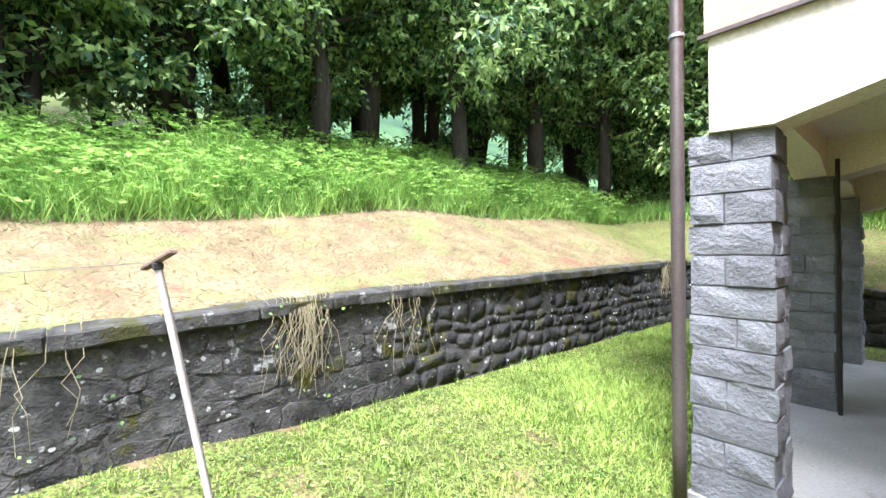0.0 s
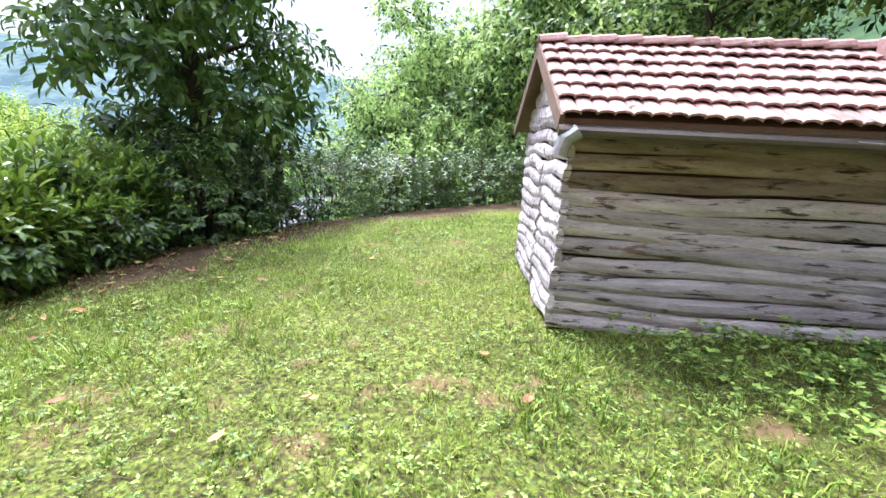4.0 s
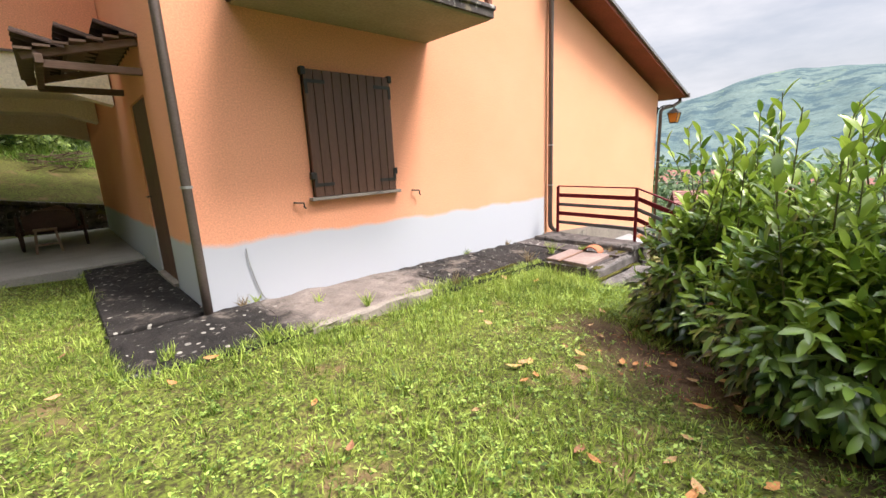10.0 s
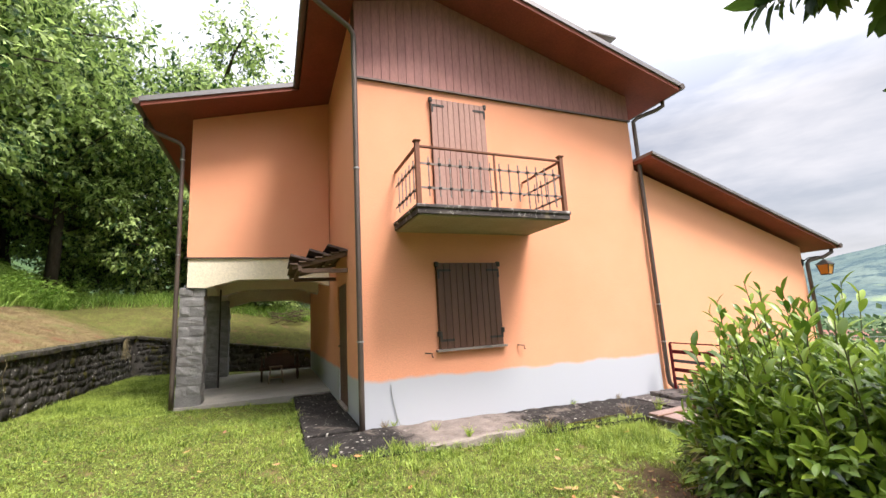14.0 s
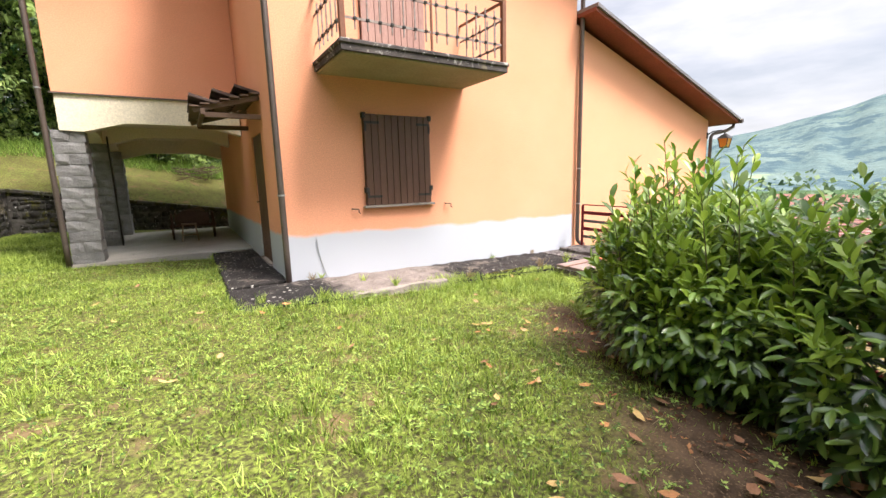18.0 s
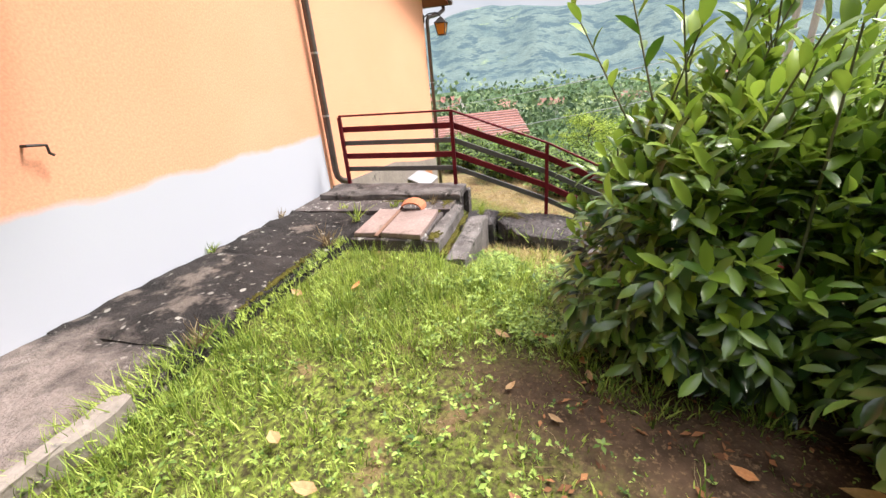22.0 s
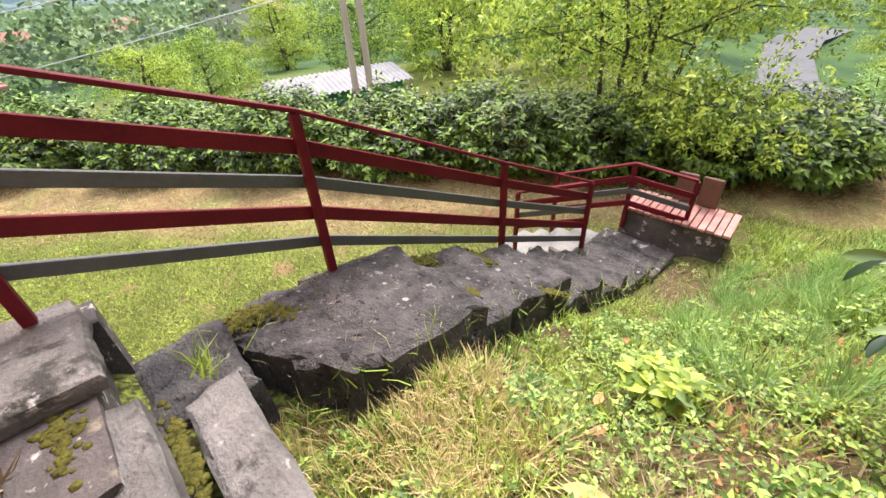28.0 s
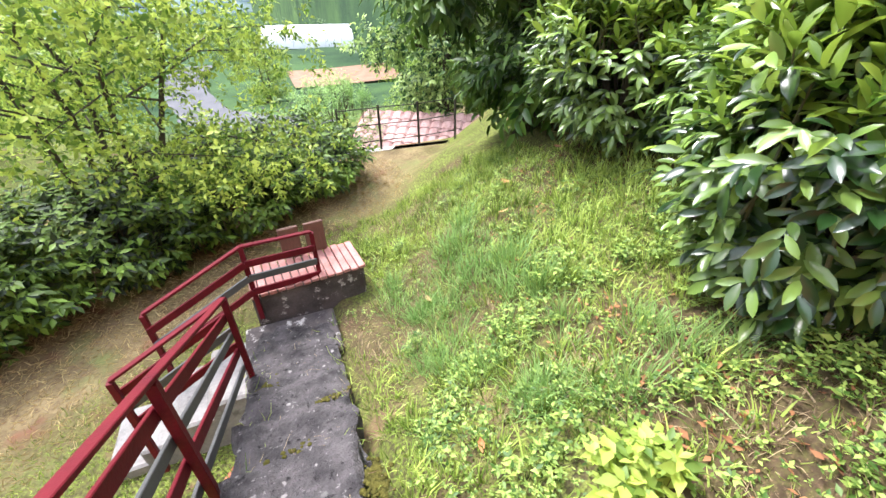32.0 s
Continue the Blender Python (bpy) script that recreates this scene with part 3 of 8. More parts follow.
# ---- the mountains across the valley ----
def mountains():
    th = np.radians(np.linspace(-135, 75, 520))
    rs = np.linspace(1100, 3300, 40)
    T, R = np.meshgrid(th, rs, indexing="ij")
    k = (R - 1100) / 2200
    crest = 59 + np.interp(np.degrees(T), [-135, -60, -39, -32, -25, -21, -16, -11, -4, 0, 4, 7.5, 10.5, 16, 20, 26, 40, 75], [330, 360, 395, 300, 292, 342, 330, 342, 307, 318, 355, 378, 356, 275, 228, 190, 140, 150]) + 3 * np.sin(T * 41) + 1.5 * np.sin(T * 97)
    spur = np.sin(T * 19 + 3 * k + 0.8 * np.sin(T * 9)) * 20 + np.sin(T * 53 - 4 * k + 1.5 * np.sin(T * 23)) * 6 + np.sin(T * 131 + 5 * k) * 1.5
    Z = -58 + crest * np.sin(np.clip(k * 1.15, 0, 1) * math.pi / 2) ** 2.0 + spur * np.sin(np.clip(k * 1.15, 0, 1) * math.pi)
    v = np.stack([R * np.cos(T), R * np.sin(T), Z], -1).reshape(-1, 3)
    i = np.arange(v.shape[0]).reshape(T.shape)
    f = np.stack([i[:-1, :-1], i[:-1, 1:], i[1:, 1:], i[1:, :-1]], -1).reshape(-1, 4)
    # blue-grey distance haze is put into the wood and field colours
    mat = surf("hazed_far_woods", (0.07, 0.108, 0.112), (0.125, 0.165, 0.15), 0.95, 0.005, 0.05, 0.45, spec=0.05, spot=(0.05, 0.082, 0.094), spot_at=0.52, spot_scale=0.011, spot2=(0.18, 0.235, 0.135), spot2_at=0.64, spot2_scale=0.006, dist=14.0)
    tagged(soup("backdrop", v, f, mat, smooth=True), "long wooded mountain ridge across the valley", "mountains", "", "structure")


mountains()


# ---- the house ----
GAB = 5.78          # length of the gable wall
RIDGE, RZ, PITCH = 1.43, 7.28, 0.277


def roof_z(x):
    return RZ - PITCH * abs(x - RIDGE)


def house():
    h = thing("house", "two-storey apricot-orange rendered house with white base and red-brown eaves", "house")
    # gable wall with window and balcony door openings
    w = (1.21, 2.33, 0.99, 2.34)
    d = (1.26, 2.30, 2.99, 5.18)
    us, vs = [0, w[0], d[0], d[1], w[1], GAB], [-0.7, w[2], w[3], d[2], d[3], 5.36]
    part("gable_wall", wall_with_holes(us, vs, [w, d], "y", 0, 0.3), PLASTER, h, "apricot orange render")
    # vertical boards of the gable
    x, k = 0.0, 0
    while x < GAB - 0.02:
        x1 = min(x + 0.1445, GAB)
        z1, z2 = roof_z(x) - 0.16, roof_z(x1 - 0.006) - 0.16
        bm = prism([(x, 5.37), (x1 - 0.006, 5.37), (x1 - 0.006, z2), (x, z1)] if not x < RIDGE < x1 else
                   [(x, 5.37), (x1 - 0.006, 5.37), (x1 - 0.006, z2), (RIDGE, RZ - 0.16), (x, z1)], "y", -0.035, -0.008)
        part("board", bm, BOARDS, h)
        x = x1
    part("gable_backing", prism([(0, 5.36), (GAB, 5.36), (GAB, roof_z(GAB) - 0.16), (RIDGE, RZ - 0.16), (0, roof_z(0) - 0.16)], "y", -0.006, 0.3), SHUTTER, h)
    part("drip_strip", box(-0.02, GAB + 0.02, -0.05, -0.005, 5.345, 5.372), GUTTER, h)
    # side wall towards the portico, with the door opening
    us, vs = [0.3, 1.25, 2.25, 9.1], [-0.7, 0.04, 2.18, 6.7]
    part("side_wall", wall_with_holes(us, vs, [(1.25, 2.25, 0.04, 2.18)], "x", 0.0, 0.3), PLASTER, h)
    part("rear_wall", box(0.3, 11.0, 8.8, 9.1, -2.2, 5.3), PLASTER, h)
    part("right_wall", box(GAB - 0.3, GAB, 0.3, 8.8, -2.2, roof_z(GAB) - 0.16), PLASTER, h)
    # the upper storey over the portico
    bm = prism([(-2.81, 2.95), (-0.01, 2.95), (-0.01, roof_z(0) - 0.17), (-2.81, roof_z(-2.81) - 0.17)], "y", 3.45, 3.7)
    part("portico_upper_wall", bm, PLASTER, h, "apricot orange render")
    part("portico_side_wall", box(-2.81, -2.56, 3.7, 9.1, 2.95, 5.95), PLASTER, h)
    part("portico_rear_wall", box(-2.56, 0.0, 8.85, 9.1, 2.95, 6.1), PLASTER, h)
    # the cream beam with its haunches
    for y0, y1, dz in ((3.462, 3.72, 0.0), (8.78, 9.08, -0.16)):
        part("portico_beam", prism([(-2.79, 2.35 + dz), (-2.47, 2.33 + dz), (-1.88, 2.49 + dz), (-0.55, 2.49 + dz), (-0.02, 2.33 + dz), (-0.02, 2.945), (-2.79, 2.945)], "y", y0, y1), CREAM, h, "cream-painted concrete beam")
    for y0, y1 in ((3.72, 6.05), (6.45, 8.78)):
        part("portico_side_beam", prism([(y0, 2.35), (y0 + 0.5, 2.5), (y1 - 0.5, 2.5), (y1, 2.35), (y1, 2.945), (y0, 2.945)], "x", -2.79, -2.53), CREAM, h)
    for y0 in (6.05,):
        part("portico_cross_beam", prism([(-2.79, 2.35), (-2.47, 2.33), (-1.88, 2.49), (-0.55, 2.49), (-0.02, 2.33), (-0.02, 2.945), (-2.79, 2.945)], "y", y0, y0 + 0.4), CREAM, h)
    part("portico_ceiling", box(-2.53, -0.02, 3.72, 8.78, 2.72, 2.94), CREAM, h)
    part("drip_strip", box(-2.84, -0.01, 3.425, 3.45, 2.935, 2.96), GUTTER, h)
    # wing
    wing_top = lambda x: 4.42 - 0.302 * (x - 5.92)
    part("wing_wall", prism([(GAB + 0.0, -2.3), (11.0, -2.3), (11.0, wing_top(11.0) - 0.18), (GAB + 0.0, wing_top(GAB) - 0.18)], "y", 0.0, 0.3), PLASTER_WING, h, "apricot render")
    part("wing_end_wall", box(10.7, 11.0, 0.3, 8.8, -2.3, 2.62), PLASTER_WING, h)
    part("wing_base", prism([(5.84, -2.3), (11.02, -2.3), (11.02, -0.75), (9.6, -0.55), (8.2, -0.28), (6.6, -0.18), (5.84, -0.12)], "y", -0.012, 0.05), PALE_CONCRETE, h, "flaking grey cement base")
    bm = prism([(GAB + 0.01, wing_top(GAB)), (11.62, wing_top(11.62)), (11.62, wing_top(11.62) - 0.07), (GAB + 0.01, wing_top(GAB) - 0.07)], "y", -0.45, 9.4)
    part("wing_soffit", bm, SOFFIT, h, "red-brown boarded eaves")
    bm = prism([(GAB + 0.01, wing_top(GAB) + 0.06), (11.66, wing_top(11.66) + 0.06), (11.66, wing_top(11.66)), (GAB + 0.01, wing_top(GAB))], "y", -0.49, 9.4)
    part("wing_roof", bm, FASCIA, h, "grey metal roof edge")
    part("wing_gutter", tube([(11.7, -0.52, wing_top(11.7) + 0.0), (11.7, 9.4, wing_top(11.7))], 0.06, 10), GUTTER, h)
    # the main roof: soffit boards, metal edge, gutters, covering
    for nm, mat, dz0, dz1, grow in (("soffit", SOFFIT, -0.15, -0.07, 0.0), ("roof_edge", FASCIA, -0.068, 0.03, 0.03)):
        g = grow
        part(nm, prism([(RIDGE, RZ + dz1), (RIDGE, RZ + dz0), (6.42 + g, roof_z(6.42 + g) + dz0), (6.42 + g, roof_z(6.42 + g) + dz1)], "y", -0.8 - g, 9.8), mat, h)
        part(nm, prism([(RIDGE, RZ + dz1), (-0.7 - g, roof_z(-0.7 - g) + dz1), (-0.7 - g, roof_z(-0.7 - g) + dz0), (RIDGE, RZ + dz0)], "y", -0.8 - g, 2.68), mat, h)
        part(nm, prism([(RIDGE, RZ + dz1), (-3.55 - g, roof_z(-3.55 - g) + dz1), (-3.55 - g, roof_z(-3.55 - g) + dz0), (RIDGE, RZ + dz0)], "y", 2.68 - g, 9.8), mat, h)
    for xx, y0, y1 in ((6.47, -0.85, 9.8), (-0.77, -0.85, 2.66), (-3.62, 2.64, 9.8)):
        z = roof_z(xx) - 0.06
        bm = tube([(xx, y0, z), (xx, y1, z)], 0.065, 10)
        part("gutter", bm, GUTTER, h, "dark sheet-metal gutter")
    # downpipes: gutter outlet, swan neck, fall, brackets, foot
    def downpipe(pts, rings):
        p = part("downpipe", tube(pts, 0.042, 12), GUTTER, h, "dark brown round downpipe", smooth=True)
        for z, (x, y) in rings:
            part("bracket", tube([(x, y, z - 0.012), (x, y, z + 0.012)], 0.05, 12), ZINC, p)
    downpipe([(6.47, -0.35, 5.78), (6.47, -0.34, 5.66), (6.35, -0.28, 5.58), (5.98, -0.1, 5.44), (5.86, -0.075, 5.34), (5.86, -0.075, 5.2), (5.86, -0.075, 1.5), (5.86, -0.075, 0.1), (5.875, -0.08, 0.0), (5.92, -0.11, -0.06), (5.99, -0.15, -0.09)],
             [(1.5, (5.86, -0.075)), (0.78, (5.86, -0.075)), (4.4, (5.86, -0.075))])
    downpipe([(-0.77, -0.35, 6.55), (-0.75, -0.33, 6.45), (-0.6, -0.28, 6.36), (-0.1, -0.12, 6.16), (-0.02, -0.075, 6.06), (-0.02, -0.075, 5.9), (-0.02, -0.075, 0.35), (-0.02, -0.075, -0.12)],
             [(1.2, (-0.02, -0.075)), (3.8, (-0.02, -0.075))])
    downpipe([(-3.62, 3.3, 5.75), (-3.6, 3.3, 5.62), (-3.45, 3.33, 5.52), (-3.02, 3.4, 5.36), (-2.96, 3.42, 5.26), (-2.96, 3.42, 5.1), (-2.96, 3.42, 0.4), (-2.96, 3.42, 0.03)],
             [(3.0, (-2.96, 3.42)), (5.0, (-2.96, 3.42))])
    downpipe([(11.7, -0.3, 2.62), (11.7, -0.3, 2.54), (11.5, -0.22, 2.44), (11.12, -0.08, 2.36), (11.07, -0.06, 2.28), (11.07, -0.06, 2.1), (11.07, -0.06, -2.2)], [(1.0, (11.07, -0.06))])
    # chimney stack with slab cap
    part("chimney", box(5.2, 5.6, 0.15, 0.55, 6.0, 7.2), PLASTER, h, "rendered chimney stack")
    part("chimney_cap", box(5.02, 5.78, -0.02, 0.72, 7.32, 7.38, 0.01), FASCIA, h, "dark slab chimney cap")
    for px, py in ((5.23, 0.18), (5.57, 0.18), (5.23, 0.52), (5.57, 0.52)):
        part("cap_leg", box(px - 0.03, px + 0.03, py - 0.03, py + 0.03, 7.2, 7.32), PLASTER, h)
    part("crack_cable", tube([(0.42, -0.02, 0.55), (0.43, -0.022, 0.4), (0.47, -0.02, 0.2), (0.52, -0.022, 0.02), (0.55, -0.03, -0.02)], 0.006, 6), ZINC, h, "thin loose cable at the wall")
    return h


def leaf_shutter(name, parent, x0, x1, z0, z1, material, boards=5, y=-0.05, hinge_left=True):
    """One closed board shutter leaf on the gable wall: vertical boards, strap hinges and pintle."""
    s = thing(name, "closed board shutter leaf with black strap hinges", "shutter")
    bw = (x1 - x0) / boards
    for i in range(boards):
        part("board", box(x0 + i * bw + 0.003, x0 + (i + 1) * bw - 0.003, y - 0.022, y + 0.016, z0, z1, 0.004), material, s)
    part("backing", box(x0 + 0.01, x1 - 0.01, y + 0.017, y + 0.03, z0 + 0.02, z1 - 0.02), material, s)
    for z in (z0 + 0.13, z1 - 0.12):
        xa, xb = (x0, x0 + 0.24) if hinge_left else (x1 - 0.24, x1)
        hng = part("strap_hinge", box(xa, xb, y - 0.03, y - 0.0225, z - 0.018, z + 0.018), IRON, s, "black iron strap hinge")
        xe = x0 if hinge_left else x1
        part("angle_strap", box(xe + (0.0 if hinge_left else -0.035), xe + (0.035 if hinge_left else 0.0), y - 0.032, y - 0.0235, z - 0.02, z + (0.13 if z < (z0 + z1) / 2 else -0.13)), IRON, hng)
        part("pintle", box(xe - 0.03, xe + 0.03, y - 0.036, y + 0.03, z + 0.06, z + 0.14, 0.008), IRON, hng)
    return s


def window_and_doors():
    s = thing("window_1", "shuttered ground-floor window with a thin stone sill", "window", "structure")
    part("window_sill", box(1.16, 2.38, -0.09, 0.2, 0.955, 0.99, 0.004), PALE_CONCRETE, s, "pale stone sill")
    part("window_frame", box(1.21, 2.33, 0.02, 0.06, 0.99, 2.34), SHUTTER, s)
    leaf_shutter("window_shutter", s, 1.215, 1.768, 0.995, 2.335, SHUTTER, 5, -0.04, True)
    leaf_shutter("window_shutter", s, 1.772, 2.325, 0.995, 2.335, SHUTTER, 5, -0.04, False)
    s = thing("door_2", "balcony door behind faded shutters", "door", "structure")
    part("door_frame", box(1.26, 2.30, 0.02, 0.06, 3.0, 5.18), SHUTTER, s)
    leaf_shutter("door_shutter", s, 1.265, 1.778, 3.02, 5.17, SHUTTER_PALE, 5, -0.04, True)
    leaf_shutter("door_shutter", s, 1.782, 2.295, 3.02, 5.17, SHUTTER_PALE, 5, -0.04, False)
    # side door
    s = thing("door_1", "closed dark brown board door in the side wall", "door", "structure")
    for i in range(8):
        part("board", box(0.02, 0.05, 1.252 + i * 0.1247, 1.252 + (i + 1) * 0.1247 - 0.004, 0.05, 2.175, 0.003), SHUTTER, s)
    part("threshold", box(-0.05, 0.12, 1.25, 2.25, 0.0, 0.045), PALE_CONCRETE, s)
    part("door_handle", tube([(0.02, 2.1, 1.05), (-0.03, 2.1, 1.05), (-0.03, 2.0, 1.05)], 0.01, 8), IRON, s, "black lever handle")
    # shutter catches on the wall
    for x in (0.98, 2.62):
        c = thing("shutter_catch", "small black iron shutter catch on the wall", "catch", group="shutter catches")
        part("stem", tube([(x, 0.02, 0.955), (x, -0.05, 0.955), (x + 0.05, -0.06, 0.95)], 0.009, 6), IRON, c)
        part("hook", tube([(x + 0.05, -0.06, 0.95), (x + 0.085, -0.062, 0.945), (x + 0.085, -0.06, 0.9), (x + 0.105, -0.06, 0.885)], 0.009, 6), IRON, c)


def balcony():
    b = thing("balcony", "small concrete balcony with rusty iron railing", "balcony")
    x0, x1, y0, z0, z1 = 0.55, 3.06, -1.16, 2.83, 2.98
    part("slab", box(x0 + 0.05, x1 - 0.05, y0 + 0.05, -0.001, z0, z1 - 0.05, 0.01), UNDERSLAB, b, "stained concrete slab")
    part("slab_edge", box(x0, x1, y0, -0.001, z1 - 0.055, z1, 0.012), CONCRETE, b, "blackened slab edge")
    part("front_band", box(x0 + 0.02, x1 - 0.02, y0 + 0.02, y0 + 0.06, z0 + 0.02, z1 - 0.055, 0.004), CONCRETE, b)
    for xx in (x0 + 0.02, x1 - 0.06):
        part("side_band", box(xx, xx + 0.04, y0 + 0.06, -0.002, z0 + 0.02, z1 - 0.055, 0.004), CONCRETE, b)
    rx0, rx1, ry = x0 + 0.06, x1 - 0.07, y0 + 0.06
    for px in (rx0, rx1):
        p = part("corner_post", box(px - 0.032, px + 0.032, ry - 0.032, ry + 0.032, z1, 3.86, 0.004), RUST, b, "rusty square post")
        part("post_cap", box(px - 0.05, px + 0.05, ry - 0.05, ry + 0.05, 3.86, 3.885, 0.008), RUST, p)
    part("mid_post", box((rx0 + rx1) / 2 - 0.012, (rx0 + rx1) / 2 + 0.012, ry - 0.012, ry + 0.012, z1, 3.80), RUST, b)
    runs = [((rx0, ry), (rx1, ry), 15), ((rx0, ry), (rx0, -0.01), 6), ((rx1, ry), (rx1, -0.01), 6)]
    for (ax, ay), (bx, by), n in runs:
        part("top_rail", bar((ax, ay, 3.80), (bx, by, 3.80), 0.045, 0.028, 0.004), RUST, b)
        for z in (3.22, 3.56):
            part("rail", bar((ax, ay, z), (bx, by, z), 0.01, 0.028), RUSTGREY, b, "rail with peeling grey paint")
        for i in range(1, n):
            t = i / n
            x, y = ax + (bx - ax) * t, ay + (by - ay) * t
            k = part("baluster", bar((x, y, 3.10), (x, y, 3.66), 0.016, 0.016, up=(0, 1, 0)), RUSTGREY, b)
            for z in (3.22, 3.56):
                part("clip", box(x - 0.022, x + 0.022, y - 0.022, y + 0.022, z - 0.016, z + 0.016, 0.005), IRON, k)


def stone_pillar(x, y, w, dpt, z0, z1, seed, label):
    p = thing("stone_pillar", label, "pillar", group="portico pillars")
    r = random.Random(seed)
    part("core", box(x + 0.02, x + w - 0.02, y + 0.02, y + dpt - 0.02, z0, z1), MORTAR, p, "grey mortar core")
    n = 12
    hgt = (z1 - z0) / n
    for i in range(n):
        za, zb = z0 + i * hgt + 0.006, z0 + (i + 1) * hgt - 0.006
        split = x + w * (r.uniform(0.4, 0.6) if i % 2 else 1.0)
        cells = [(x, split), (split, x + w)] if i % 2 else [(x, x + w)]
        for xa, xb in cells:
            if xb - xa < 0.05:
                continue
            for ya, yb in ((y, y + dpt / 2), (y + dpt / 2, y + dpt)):
                j = [r.uniform(-0.012, 0.012) for _ in range(4)]
                bm = box(xa + 0.004 + j[0] * (xa == x), xb - 0.004 + j[1] * (xb == x + w), ya + j[2] * (ya == y) + 0.002, yb - 0.002 + j[3], za, zb)
                bmesh.ops.subdivide_edges(bm, edges=bm.edges[:], cuts=2, use_grid_fill=True)
                c = Vector(((xa + xb) / 2, (ya + yb) / 2, (za + zb) / 2))
                for v in bm.verts:
                    inner = sum(abs(v.co[q] - c[q]) > s / 2 - 0.012 for q, s in enumerate((xb - xa, yb - ya, zb - za)))
                    if inner == 1:
                        v.co += (v.co - c).normalized() * r.uniform(0.0, 0.02)
                part("stone", bm, GREYSTONE, p)
    return p


def portico():
    f = tagged(part("portico_floor", box(-2.95, -0.008, 3.5, 9.1, -0.3, 0.05, 0.01), SLABFLOOR), "smooth grey concrete floor of the portico", "floor", "", "structure")
    for i, y in enumerate((3.5, 6.03, 8.60)):
        stone_pillar(-2.92, y, 0.44, 0.44, 0.05, 2.35, 11 + i, "square pillar of split grey stone blocks")
    # dark iron pipe beside the second pillar
    p = thing("iron_post", "thin dark iron post beside a stone pillar", "post")
    part("shaft", tube([(-2.45, 5.98, 0.05), (-2.45, 5.98, 2.5)], 0.018, 8), IRON, p)


def awning():
    a = thing("door_awning", "small lean-to tiled wooden canopy over the side door", "canopy")
    y0, y1 = 0.98, 2.62
    for y in (y0 + 0.06, y1 - 0.12):
        br = part("bracket", bar((-0.001, y + 0.03, 2.37), (-0.8, y + 0.03, 2.37), 0.06, 0.07, 0.004), OLDPLANK, a, "old wooden bracket")
        part("rafter", bar((-0.001, y + 0.03, 2.66), (-0.9, y + 0.03, 2.42), 0.06, 0.07, 0.004), OLDPLANK, br)
    part("edge_beam", bar((-0.78, y0, 2.40), (-0.78, y1, 2.40), 0.06, 0.08, 0.004), OLDPLANK, a)
    for i in range(7):
        t = i / 7
        x = -0.02 - 0.92 * t
        part("plank", bar((x - 0.064, y0, 2.725 - 0.27 * (t + 0.07)), (x - 0.064, y1, 2.725 - 0.27 * (t + 0.07)), 0.12, 0.022), OLDPLANK, a)
    r = random.Random(3)
    for row in range(3):
        for k in range(8):
            x, y = -0.16 - row * 0.3, y0 + 0.1 + k * 0.2
            z = 2.775 - 0.27 * (-x / 0.95) + 0.01
            m = Matrix.Translation((x, y, z)) @ Euler((0, math.atan2(-0.27, -0.95) + math.pi + r.uniform(-0.02, 0.02), r.uniform(-0.03, 0.03))).to_matrix().to_4x4()
            part("roof_tile", tile_mesh(0.36, 0.19, 0.045, m), DARKTILE, a)


def tile_mesh(length, width, rise, m, bm=None, seg=5):
    """A half-round clay tile along local x, arched over local y."""
    bm = bm or bmesh.new()
    rows = []
    for u in (-0.5, 0.5):
        k = 1.0 + 0.1 * u
        for th in (0.0, 0.014):
            rows.append([bm.verts.new(m @ Vector((u * length, math.cos(math.pi * (1 - i / seg)) * width / 2 * k * (1 - th), math.sin(math.pi * i / seg) * rise - th))) for i in range(seg + 1)])
    a, b, c, d = rows
    for i in range(seg):
        bm.faces.new((a[i], a[i + 1], c[i + 1], c[i]))
        bm.faces.new((b[i + 1], b[i], d[i], d[i + 1]))
        bm.faces.new((a[i + 1], a[i], b[i], b[i + 1]))
        bm.faces.new((c[i], c[i + 1], d[i + 1], d[i]))
    for i in (0, seg):
        bm.faces.new((a[i], c[i], d[i], b[i]))
    return bm


house()
window_and_doors()
balcony()
portico()
awning()


# ---- paths, hatch, steps and railing ----
STEPSTONE = surf("purple_grey_cast_stone", (0.034, 0.031, 0.032), (0.135, 0.122, 0.12), 0.93, 6.5, 70, 1.0, spot=(0.27, 0.255, 0.24), spot_at=0.62, spot_scale=28,
                 spot2=(0.02, 0.018, 0.018), spot2_at=0.6, spot2_scale=20, spec=0.2, dist=0.03, lichen=((0.36, 0.34, 0.32), 12.0, 0.26))


